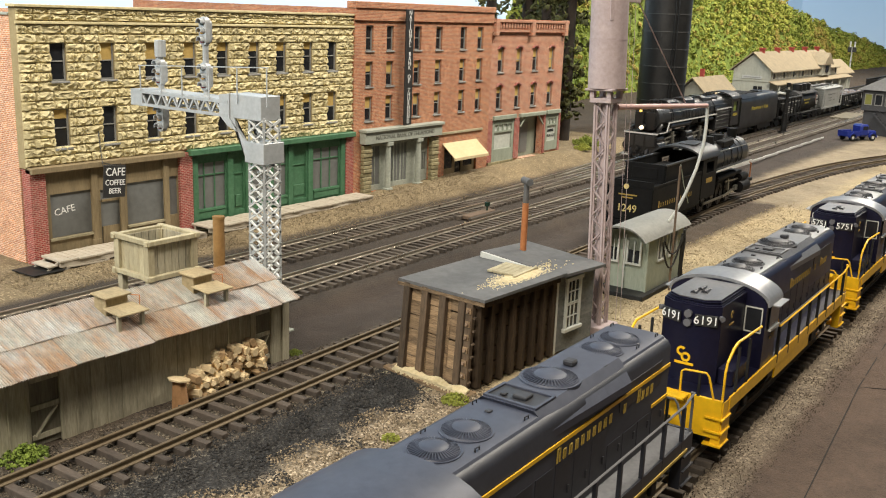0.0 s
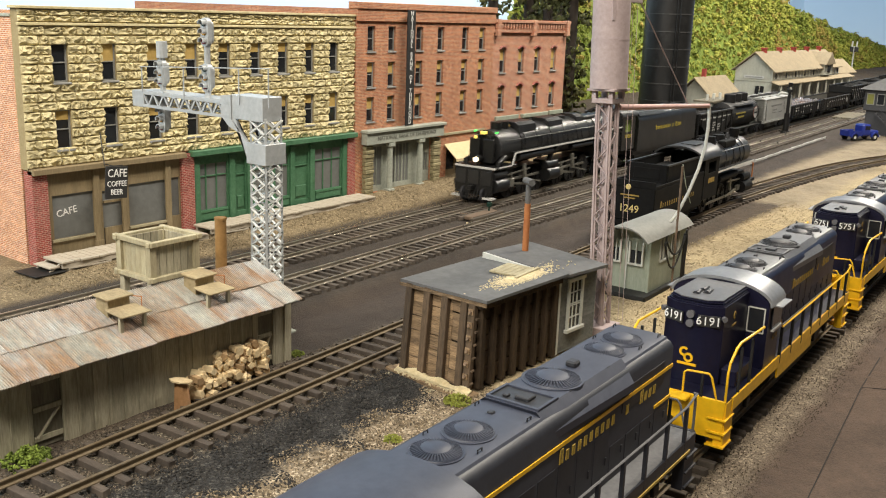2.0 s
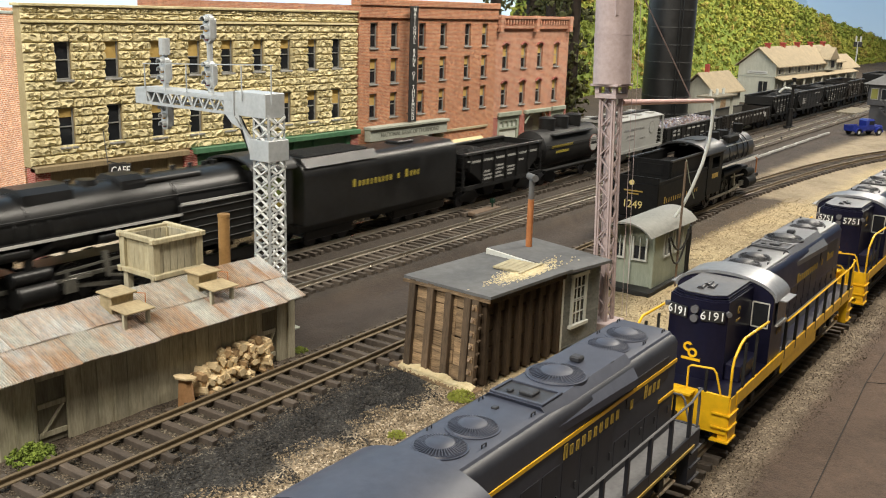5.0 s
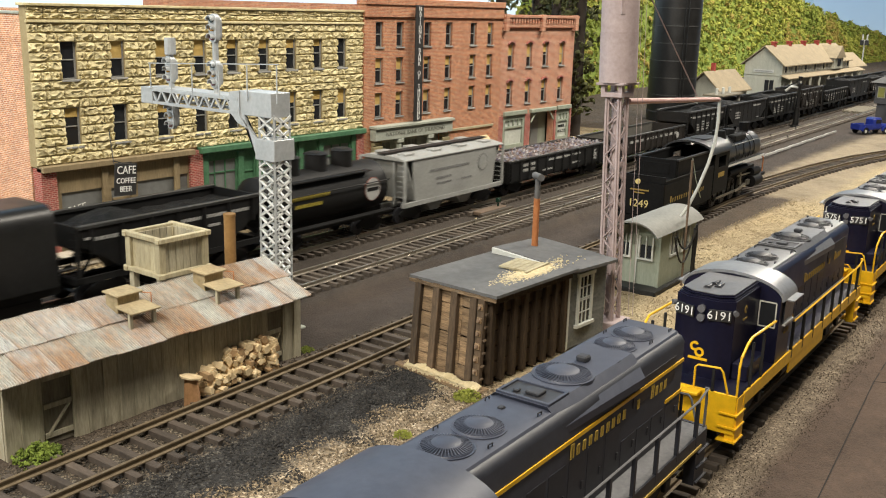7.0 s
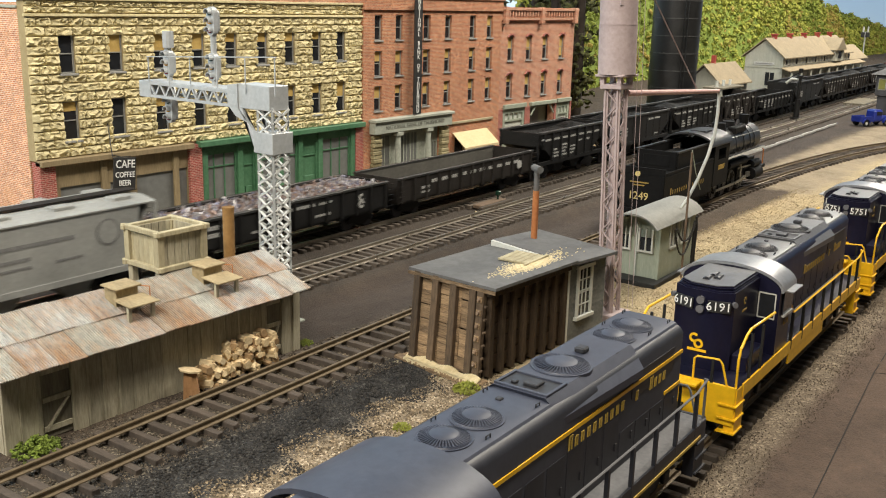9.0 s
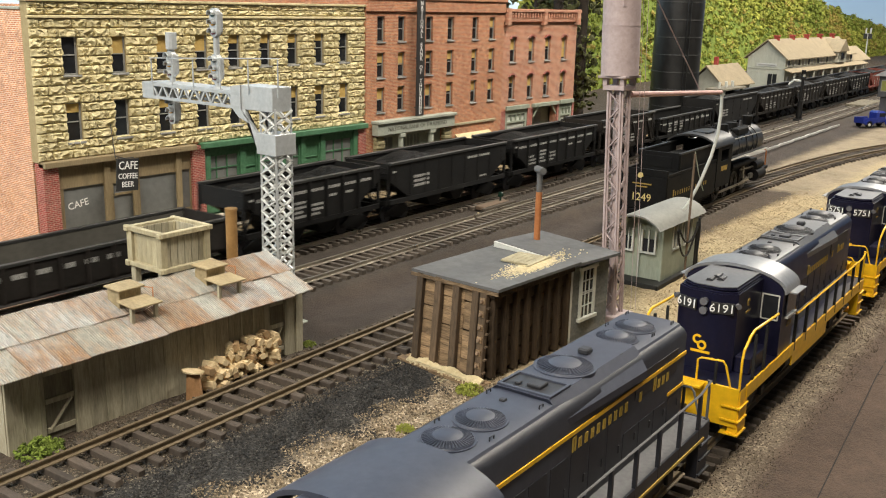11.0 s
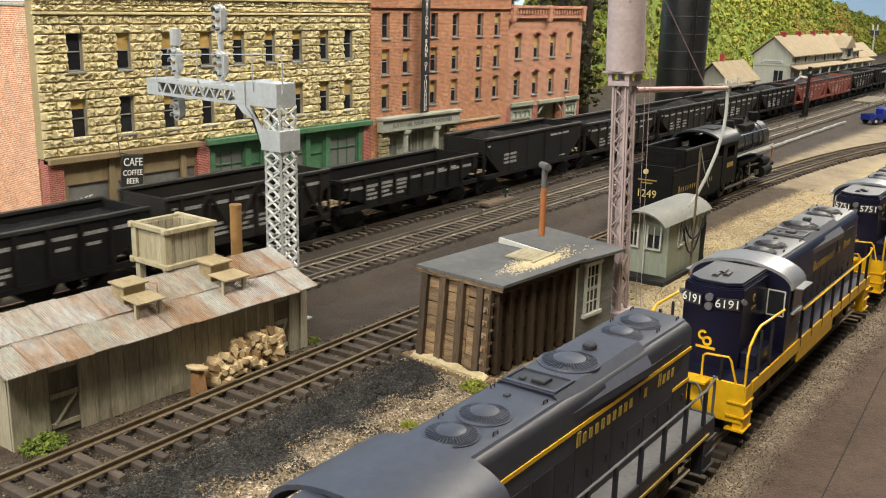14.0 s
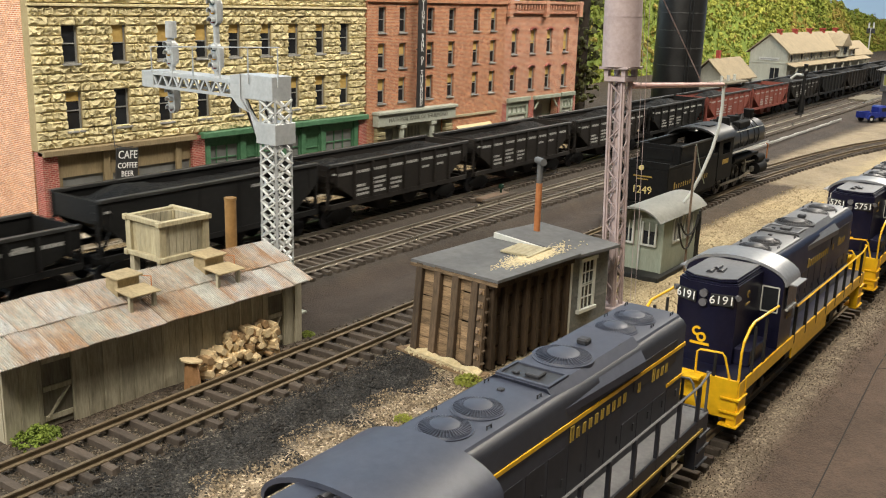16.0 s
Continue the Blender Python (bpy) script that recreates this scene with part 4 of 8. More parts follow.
    # dynamic brake bulge with sloping ends and a sunken vent tray
    out = [(-0.78, 4.86), (-1.22, 4.5), (-1.22, 4.3), (-1.0, 4.15), (1.0, 4.15), (1.22, 4.3), (1.22, 4.5), (0.78, 4.86), (0.68, 4.95), (-0.68, 4.95)]
    bm = prism(B(), out, "x", 9.3, 13.75)
    for v in bm.verts:
        if v.co.x < 9.4 and v.co.z < 4.8:
            v.co.x += 0.75 * (4.8 - v.co.z)
            v.co.y *= 0.86
        if v.co.x > 13.7 and abs(v.co.y) > 1.1:
            v.co.x -= 0.3
    part("brake_hatch", bm, roof, loco, smooth=True)
    tray = B()
    for a, b, c, d in ((9.42, 10.25, 0.62, 0.7), (9.42, 10.25, -0.7, -0.62), (9.36, 9.44, -0.7, 0.7), (10.23, 10.31, -0.7, 0.7)):
        box(tray, a, b, c, d, 4.94, 5.0, 0.01)
    ht = part("hatch_vent", tray, roof, loco)
    part("vent_floor", box(B(), 9.44, 10.23, -0.62, 0.62, 4.945, 4.955), FAN_DARK, ht)
    part("vent_block", box(B(), 9.65, 10.0, -0.28, 0.1, 4.955, 5.04, 0.02), FAN_DARK, ht)
    part("vent_block", box(B(), 9.6, 9.75, 0.25, 0.4, 4.955, 5.02, 0.02), FAN_DARK, ht)
    for x, r, z in ((6.4, 0.6, 4.88), (7.6, 0.6, 4.88), (11.3, 0.76, 4.95), (14.15, 0.6, 4.88), (15.3, 0.6, 4.88)):
        fan(loco, x, r, z)
    part("exhaust_pipe", box(B(), 12.3, 12.6, -0.1, 0.2, 4.94, 5.1, 0.04), FAN_DARK, loco)
    part("exhaust_pipe", box(B(), 8.7, 8.85, 0.1, 0.25, 4.86, 4.93, 0.02), FAN_DARK, loco)
    for x in (6.9, 8.9, 10.9, 12.9, 14.9, 16.2):
        for s in (-1, 1):
            bm = pipe(B(), [(x, s * 0.68, 4.86), (x, s * 0.68, 4.94), (x + 0.16, s * 0.68, 4.94), (x + 0.16, s * 0.68, 4.86)], 0.018, 5)
            part("lift_ring", bm, FAN_DARK, loco)
    # louvred doors on the hood side
    for s in (-1, 1):
        for k in range(11):
            x = c1 + 0.35 + k * 0.94
            bm = box(B(), x, x + 0.8, s * 1.05 - 0.012, s * 1.05 + 0.012, 2.15, 3.55 if k < 7 else 3.0, 0.008)
            d = part("hood_door", bm, body, loco)
            part("door_latch", box(B(), x + 0.66, x + 0.72, s * 1.075 - 0.015, s * 1.075 + 0.015, 2.6, 2.8), FAN_DARK, d)
        part("radiator_grille", box(B(), 13.2, 15.9, s * 1.055 - 0.015, s * 1.055 + 0.015, 3.7, 4.35), FAN_DARK, loco)
        if faded:
            part("stripe", box(B(), c1 + 0.02, h1, s * 1.072 - 0.015, s * 1.072 + 0.015, 4.02, 4.12), YELLOW, loco, "yellow hood stripe")
            part("stripe", box(B(), h1 - 1.1, h1, s * 1.068 - 0.015, s * 1.068 + 0.015, 3.1, 3.19), YELLOW, loco, "yellow hood stripe")
        # railway name in plain upright marks
        gold = DULL_GOLD if not faded else YELLOW_DULL
        rngl = random.Random(5)
        spots = [(9.8 + 0.308 * k, 0.36 if k == 0 else 0.25) for k in range(10)] + [(13.42, 0.25)] + [(14.3 + 0.29 * k, 0.36 if k == 0 else 0.25) for k in range(4)]
        for x, hh in spots:
            if s > 0:
                x = 25.3 - x - 0.2
            w = 0.2 if hh > 0.3 else 0.165
            bm = B()
            for a, b, c, d in ((0.08, 0.34, 0, 1), (0.66, 0.92, 0, 1), (0.34, 0.66, 0.42 * rngl.randint(0, 2), 0.42 * rngl.randint(0, 0) + 0.16)):
                if d > c:
                    box(bm, x + w * a, x + w * b, s * 1.075 - 0.012, s * 1.075 + 0.012, 3.6 + hh * c, 3.6 + hh * d)
                else:
                    box(bm, x + w * a, x + w * b, s * 1.075 - 0.012, s * 1.075 + 0.012, 3.6 + hh * c, 3.6 + hh * (c + 0.16))
            part("name_mark", bm, gold, loco)
    # frame, walkways, steps
    part("walkway", box(B(), 0.75, 17.1, -1.72, 1.72, D - 0.1, D, 0.015), SILL_GREY if faded else body, loco)
    for s in (-1, 1):
        part("side_sill", box(box(B(), 1.3, 16.6, s * 1.735 - 0.03, s * 1.735 + 0.03, D - 0.42, D + 0.01), 6.3, 10.9, s * 1.72 - 0.03, s * 1.72 + 0.03, D - 0.85, D - 0.42), sill, loco, "yellow side sill" if not faded else "dusty dark side sill")
        if faded:
            part("sill_stripe", box(B(), 1.3, 16.6, s * 1.775 - 0.02, s * 1.775 + 0.02, D - 0.42, D - 0.34), YELLOW_DULL, loco)
        if not faded:
            # cream walkway panels behind the railing
            part("kick_panel", box(B(), 5.8, 16.4, s * 1.12 - 0.02, s * 1.12 + 0.02, D, D + 0.42), SILL_GREY, loco)
        part("fuel_tank", rod(B(), (6.9, s * 0.85, 1.0), (10.3, s * 0.85, 1.0), 0.55, 14), BLACK_PAINT, loco)
    for e, sg in ((0.75, 1), (17.1, -1)):
        bm = box(B(), e - 0.05 * sg, e + 0.06 * sg, -1.7, 1.7, 0.75, D + 0.02)
        part("pilot", bm, YELLOW if not faded else GREY_BODY, loco, "yellow pilot plate" if not faded else "")
        part("drop_step", box(B(), e - 0.5 * sg, e - 0.05 * sg, -0.6, 0.6, D - 0.08, D, 0.01), YELLOW if not faded else GREY_BODY, loco)
        part("coupler", box(box(B(), min(e, e - 0.75 * sg), max(e, e - 0.75 * sg), -0.09, 0.09, 0.95, 1.15), e - 0.75 * sg - 0.16, e - 0.75 * sg + 0.16, -0.2, 0.2, 0.9, 1.25, 0.04), BLACK_PAINT, loco)
        for s in (-1, 1):
            bm = box(B(), min(e, e + 0.75 * sg), max(e, e + 0.75 * sg), s * 1.42, s * 1.74, 0.45, D - 0.02)
            for z in (0.5, 0.95, 1.4):
                box(bm, min(e - 0.12 * sg, e + 0.7 * sg), max(e - 0.12 * sg, e + 0.7 * sg), s * 1.2, s * 1.8, z, z + 0.05)
            part("step_well", bm, YELLOW if not faded else GREY_BODY, loco, "yellow corner step well" if not faded else "")
            hand = YELLOW if not faded else SILL_GREY
            pts = [(e + 0.06 * sg, s * 1.66, 1.1), (e + 0.08 * sg, s * 1.66, D + 0.95), (e + 0.2 * sg, s * 1.66, D + 1.25)]
            part("corner_handrail", pipe(B(), pts, 0.04), hand, loco)
            pts = [(e, s * 0.3, 1.4), (e, s * 0.3, D + 0.7), (e, s * 0.4, D + 0.78), (e, s * 1.1, D + 0.82), (e, s * 1.2, D + 0.7), (e, s * 1.4, D + 0.02), (e, s * 1.42, D - 0.3)]
            part("end_handrail", pipe(B(), pts, 0.035), hand, loco)
            part("rail_stanchion", box(B(), e - 0.03, e + 0.03, s * 0.9 - 0.04, s * 0.9 + 0.04, D - 0.2, D + 0.8), BLACK_PAINT, loco)
    for s in (-1, 1):
        hand = YELLOW if not faded else SILL_GREY
        xs = [6.4 + 1.4 * k for k in range(8)]
        part("long_handrail", pipe(B(), [(5.85, s * 1.72, D + 1.55), (6.4, s * 1.72, D + 1.05), (16.2, s * 1.72, D + 1.05), (17.0, s * 1.7, D + 1.2)], 0.035), hand, loco)
        for x in xs:
            part("stanchion", box(B(), x - 0.05, x + 0.05, s * 1.72 - 0.05, s * 1.72 + 0.05, D - 0.3, D + 1.05), BLACK_PAINT if not faded else GREY_BODY, loco)
        part("nose_handrail", pipe(B(), [(0.95, s * 1.66, D + 1.25), (1.3, s * 1.7, D + 1.62), (1.6, s * 1.72, D + 1.75), (3.9, s * 1.76, D + 1.7)], 0.045), hand, loco)
        for x in (1.9, 3.0):
            part("stanchion", box(B(), x - 0.04, x + 0.04, s * 1.7 - 0.04, s * 1.7 + 0.04, D, D + 1.5), BLACK_PAINT, loco)
        part("battery_box", box(B(), 2.2, 3.9, s * 0.98, s * 1.5, D, D + 0.55, 0.03), body, loco)
    # nose fittings
    for z in (4.03, 4.33):
        part("headlight", rod(B(), (1.6, 0, z), (1.75, 0, z), 0.13, 14), HEAD_GLASS, loco, smooth=True)
    for s in (-1, 1):
        a = math.degrees(math.atan2(0.33, 0.43)) * s
        nb = part("number_board", box(B(), -0.03, 0.03, -0.36, 0.36, -0.19, 0.19, 0.01), BLACK, loco, m=at(1.76, s * 0.58, 4.17, 0, 0, -a * 0.5))
        if not number:
            continue
        lettering(number, 0.4, WHITE, loco, at(1.715, s * 0.585, 4.17, 90, 0, -90 - a * 0.5), "white number", depth=0.006, name="number")
        lettering(number, 0.3, DULL_GOLD, loco, at(c0 + 0.9, s * 1.735, 3.0, 90, 0, 0 if s < 0 else 180), "gold number", depth=0.006, name="number")
        part("class_lamp", rod(B(), (2.0, s * 0.98, 4.28), (1.9, s * 1.06, 4.28), 0.09, 10), HEAD_GLASS, loco)
    if not faded:
        # nose herald: two plain rings over a bar
        ring = lambda y, z, a0, a1: prism(B(), arc(y, z, 0.16, a0, a1, 16) + arc(y, z, 0.085, a1, a0, 16), "x", 1.69, 1.72)
        part("herald", ring(0.12, 3.02, -140, 140), YELLOW, loco, "yellow nose herald")
        part("herald", ring(-0.04, 2.84, 0, 359), YELLOW, loco)
        part("herald_bar", box(B(), 1.69, 1.72, -0.32, 0.32, 2.58, 2.66), YELLOW, loco)
        for sd in (-1, 1):
            part("side_herald", prism(B(), arc(3.1, 4.15, 0.13, 0, 300, 12) + arc(3.1, 4.15, 0.07, 300, 0, 12), "y", sd * 0.985 - 0.01, sd * 0.985 + 0.01), DULL_GOLD, loco)
            part("side_herald", box(B(), 2.9, 3.3, sd * 0.985 - 0.01, sd * 0.985 + 0.01, 3.8, 3.86), DULL_GOLD, loco)
    horn = B()
    for k, (dx, dy) in enumerate(((0, 0.15), (0.25, -0.12), (0.5, 0.1))):
        rod(horn, (2.4 + dx, dy, 4.78), (2.95 + dx, dy, 4.82), 0.13, 10, 0.05)
        rod(horn, (2.75 + dx, dy, 4.6), (2.75 + dx, dy, 4.8), 0.05, 6)
    part("horn", horn, FAN_DARK, loco, "dark roof horn cluster")
    # trucks
    for x in (3.5, 14.3):
        tr = part("truck", box(box(box(B(), x - 1.9, x + 1.9, -1.12, -0.98, 0.45, 0.95, 0.03), x - 1.9, x + 1.9, 0.98, 1.12, 0.45, 0.95, 0.03), x - 0.35, x + 0.35, -1.2, 1.2, 0.35, 1.2, 0.04), BLACK_PAINT, loco)
        for dx in (-1.4, 1.4):
            ws = rod(B(), (x + dx, -0.9, 0.5), (x + dx, -0.74, 0.5), 0.52, 18)
            rod(ws, (x + dx, 0.74, 0.5), (x + dx, 0.9, 0.5), 0.52, 18)
            rod(ws, (x + dx, -0.9, 0.5), (x + dx, 0.9, 0.5), 0.09, 8)
            part("wheelset", ws, FAN_DARK, tr)
            for s in (-1, 1):
                part("journal_box", box(B(), x + dx - 0.2, x + dx + 0.2, s * 1.12, s * 1.25, 0.4, 0.75, 0.03), BLACK_PAINT, tr)
        for s in (-1, 1):
            part("brake_cylinder", rod(B(), (x - 0.9, s * 1.22, 1.0), (x - 0.3, s * 1.22, 1.0), 0.14, 8), BLACK_PAINT, tr)
    return loco


DULL_GOLD = plain("dull_gold", (0.3, 0.2, 0.04), 0.6)
YELLOW_DULL = plain("dull_yellow", (0.42, 0.29, 0.05), 0.6)
gp_loco(8.0, "", True, "faded dark grey diesel locomotive with yellow stripe and dusty roof")
gp_loco(27.0, "6191", False, "dark blue diesel locomotive with yellow trim coupled behind another")
gp_loco(46.0, "5751", False, "dark blue diesel locomotive with yellow nose stripes and trim")


# ---- long tin-roofed shed ----
def tin_shed():
    s = thing("long_shed", 0, 0, 0, 0, "long weathered board shed with a rusty corrugated tin roof", "shed")
    x0, x1, yf, yb = 13.2, 25.2, 25.72, 29.6
    me = [mesh_of(box(B(), -0.27, 0.27, -0.05, 0.05, -0.1, 2.62, 0.012), "board", SHED_WOOD) for _ in range(2)]
    rng = random.Random(8)
    x = x0 + 0.28
    while x < x1:
        if not (14.3 < x < 15.7 or 23.4 < x < 24.5):
            alike("board", me[0], s, at(x, yf + rng.uniform(-0.015, 0.015), 0, 0, rng.uniform(-0.3, 0.3), 0))
            part("batten", box(B(), x + 0.24, x + 0.32, yf - 0.085, yf - 0.045, 0, 2.6), SHED_WOOD, s)
        x += 0.56
    for a, b in ((14.45, 15.5), (23.55, 24.33)):
        d = part("door", box(B(), a, b, yf + 0.06, yf + 0.14, 0.02, 2.4), DOOR_WOOD, s, "dark plank door with a cross brace")
        bm = B()
        for z in (0.25, 1.2, 2.1):
            box(bm, a + 0.05, b - 0.05, yf + 0.0, yf + 0.06, z, z + 0.16)
        beam(bm, (a + 0.15, yf + 0.03, 0.35), (b - 0.15, yf + 0.03, 1.2), 0.14, 0.05)
        part("brace", bm, SHED_WOOD, d)
        part("jamb", box(B(), a - 0.25, a, yf - 0.03, yf + 0.06, 0, 2.55), SHED_WOOD, s)
        part("jamb", box(B(), b, b + 0.25, yf - 0.03, yf + 0.06, 0, 2.55), SHED_WOOD, s)
        part("door_head", box(B(), a - 0.2, b + 0.3, yf - 0.04, yf + 0.05, 2.4, 2.62), SHED_WOOD, s)
    part("end_wall", prism(B(), [(yf + 0.05, -0.1), (yb, -0.1), (yb, 2.5), (27.65, 3.38), (yf + 0.05, 2.62)], "x", x1 - 0.1, x1), SHED_WOOD, s)
    part("end_wall", prism(B(), [(yf + 0.05, -0.1), (yb, -0.1), (yb, 2.5), (27.65, 3.38), (yf + 0.05, 2.62)], "x", x0, x0 + 0.1), SHED_WOOD, s)
    part("back_wall", box(B(), x0 + 0.1, x1 - 0.1, yb - 0.1, yb, -0.1, 2.5), SHED_WOOD, s)
    part("corner_post", box(B(), x1 - 0.35, x1 + 0.02, yf - 0.1, yf + 0.25, -0.1, 2.6, 0.02), SHED_WOOD, s)
    # corrugated sheets, two courses each side
    def sheet(w, run):
        bm = B()
        prof = [(0, 0), (0.018, 0.0), (0.036, 0.045), (0.066, 0.045)]
        row = [(k * 0.0833 + dx - w / 2, dz) for k in range(int(w / 0.0833 + 0.01)) for dx, dz in prof] + [(w / 2, 0)]
        n = len(row) - 1
        a = [bm.verts.new((px, 0, pz)) for px, pz in row]
        b = [bm.verts.new((px, run, pz)) for px, pz in row]
        c = [bm.verts.new((px, 0, pz - 0.03)) for px, pz in row]
        for i in range(n):
            bm.faces.new((a[i], a[i + 1], b[i + 1], b[i]))
            bm.faces.new((c[i], c[i + 1], a[i + 1], a[i]))
        return mesh_of(bm, "roof_sheet", TIN)
    ang = math.degrees(math.atan2(3.52 - 2.55, 27.65 - 24.95))
    run = math.hypot(3.52 - 2.55, 27.65 - 24.95)
    ms = [sheet(1.0, run * 0.53), sheet(1.0, run * 0.53)]
    x = x0 + 0.05
    k = 0
    while x < x1 + 0.2:
        for c in (0, 1):
            off = 0.0 if c == 0 else 0.42
            u = c * run * 0.49
            alike("roof_sheet", ms[c], s, at(min(x + off, x1 - 0.42), 24.95 + u * math.cos(radians(ang)), 2.56 + u * math.sin(radians(ang)) + 0.04 * c + rng.uniform(0, 0.045), ang + rng.uniform(-0.4, 0.4), 0, rng.uniform(-1.0, 1.0)))
            alike("roof_sheet", ms[c], s, at(min(x + off, x1 - 0.42), 30.35 - u * math.cos(radians(ang)), 2.56 + u * math.sin(radians(ang)) + 0.03 * c, ang, 0, 180))
        x += 0.95
        k += 1
    part("ridge_cap", prism(B(), [(27.3, 3.46), (27.65, 3.6), (28.0, 3.46), (27.65, 3.56)], "x", x0 - 0.5, x1 + 0.1), TIN, s)
    part("roof_deck", prism(B(), [(25.1, 2.53), (27.65, 3.46), (30.2, 2.53), (27.65, 3.4)], "x", x0 + 0.1, x1 - 0.05), SHED_WOOD, s)
    for cx in (18.25, 21.85):
        v = thing("roof_hatch", cx, 26.45, 3.16, 0, "small tan wooden hatch on the tin roof with a lower shelf", "roof hatch", "hatches on the shed roof")
        part("hatch_box", box(B(), -0.43, 0.43, 0.15, 0.8, -0.35, 0.68, 0.02), TAN_WOOD, v)
        part("lid", box(B(), -0.52, 0.52, 0.06, 0.9, 0.68, 0.75, 0.02), TAN_WOOD, v, m=at(0, 0, 0, 3, 0, 2))
        part("shelf", box(B(), -0.58, 0.58, -0.8, 0.15, 0.34, 0.4, 0.015), TAN_WOOD, v, m=at(0, 0, 0, 4, 0, 0))
        for dx in (-0.45, 0.45):
            part("leg", box(B(), dx - 0.06, dx + 0.06, -0.62, -0.5, -0.72, 0.32), SHED_WOOD, v)
        part("vent_pipe", pipe(B(), [(0.78, 0.0, -0.3), (0.78, 0.0, 0.6), (0.3, 0.75, 0.62)], 0.022), RUST_PIPE, v, "thin rusty pipe")


TAN_WOOD = surface("tan_weathered_boards", (0.2, 0.155, 0.085), (0.42, 0.34, 0.2), 0.9, grain=5, stretch=(3, 1, 1), vary=0.1)
DOOR_WOOD = surface("old_door_boards", (0.09, 0.078, 0.055), (0.21, 0.19, 0.14), 0.9, grain=5, stretch=(4, 4, 0.5))
tin_shed()


def timber_bin():
    b = thing("timber_bin", 21.45, 28.7, -0.15, 0, "open-topped bleached timber bin on posts behind the shed", "bin")
    w, d, z0, z1 = 0.93, 0.86, 3.85, 5.2
    me = mesh_of(box(B(), -0.142, 0.142, -0.04, 0.04, z0, z1, 0.012), "plank", SHED_WOOD)
    # paler planks for the -x face: the light on it is in their colour
    me_lit = mesh_of(box(B(), -0.142, 0.142, -0.04, 0.04, z0, z1, 0.012), "plank", PALE_WOOD)
    for k in range(6):
        x = -w + 0.155 + k * 0.31
        alike("plank", me, b, at(x, -d, 0))
        alike("plank", me, b, at(x, d, 0))
        alike("plank", me_lit, b, at(-w, x * d / w, 0, 0, 0, 90))
        alike("plank", me, b, at(w, x * d / w, 0, 0, 0, 90))
    part("floor", box(B(), -w, w, -d, d, z0 - 0.1, z0), SHED_WOOD, b)
    for z in (5.12, 3.82):
        for s in (-1, 1):
            part("rim_timber", box(B(), -w - 0.25, w + 0.25, s * (d + 0.1) - 0.1, s * (d + 0.1) + 0.1, z, z + 0.18, 0.02), PALE_WOOD, b)
            part("rim_timber", box(B(), s * (w + 0.1) - 0.1, s * (w + 0.1) + 0.1, -d - 0.28, d + 0.28, z + 0.02, z + 0.2, 0.02), PALE_WOOD, b)
    for sx in (-1, 1):
        for sy in (-1, 1):
            part("post", box(B(), sx * 0.9 - 0.13, sx * 0.9 + 0.13, sy * 0.8 - 0.13, sy * 0.8 + 0.13, 0, 3.8, 0.015), SHED_WOOD, b)
            part("corner_post", box(B(), sx * w - 0.1 - (sx < 0) * 0.06, sx * w + 0.1 + (sx > 0) * 0.06, sy * d - 0.14, sy * d + 0.14, z0, z1 - 0.02), PALE_WOOD, b)


timber_bin()
p = thing("ochre_pipe", 24.8, 29.15, 0.2, 0, "upright ochre rusty pipe beside the shed", "pipe")
part("tube", rod(B(), (0, 0, 0), (0, 0, 4.95), 0.23, 16), OCHRE_PIPE, p, smooth=True)
part("rim", rod(B(), (0, 0, 4.9), (0, 0, 5.0), 0.25, 16), OCHRE_PIPE, p)


# ---- cantilever signal bridge ----
def signal_head(top, y, z, flip=1, n=3):
    plate = arc(y, z + 0.36, 0.23, 0, 180, 8) + arc(y, z - 0.36, 0.23, 180, 360, 8)
    bm = prism(B(), plate, "x", -0.14, 0.08)
    prism(bm, arc(y, z + 0.3, 0.16, 0, 180, 8) + arc(y, z - 0.3, 0.16, 180, 360, 8), "x", 0.08, 0.24)
    h = part("signal_head", bm, SILVER, top)
    for k in range(n):
        zz = z + 0.36 - 0.36 * k
        part("lens", rod(B(), (-0.2, y, zz), (-0.14, y, zz), 0.12, 12), SIG[k], h)
        part("hood", prism(B(), arc(y, zz, 0.165, -15, 195, 9) + arc(y, zz, 0.135, 195, -15, 9), "x", -0.36, -0.13), SILVER, h)


SIG = [plain("dark_green_lens", (0.01, 0.03, 0.02), 0.2), plain("amber_lens", (0.35, 0.18, 0.01), 0.25), plain("red_lens", (0.1, 0.004, 0.01), 0.2)]


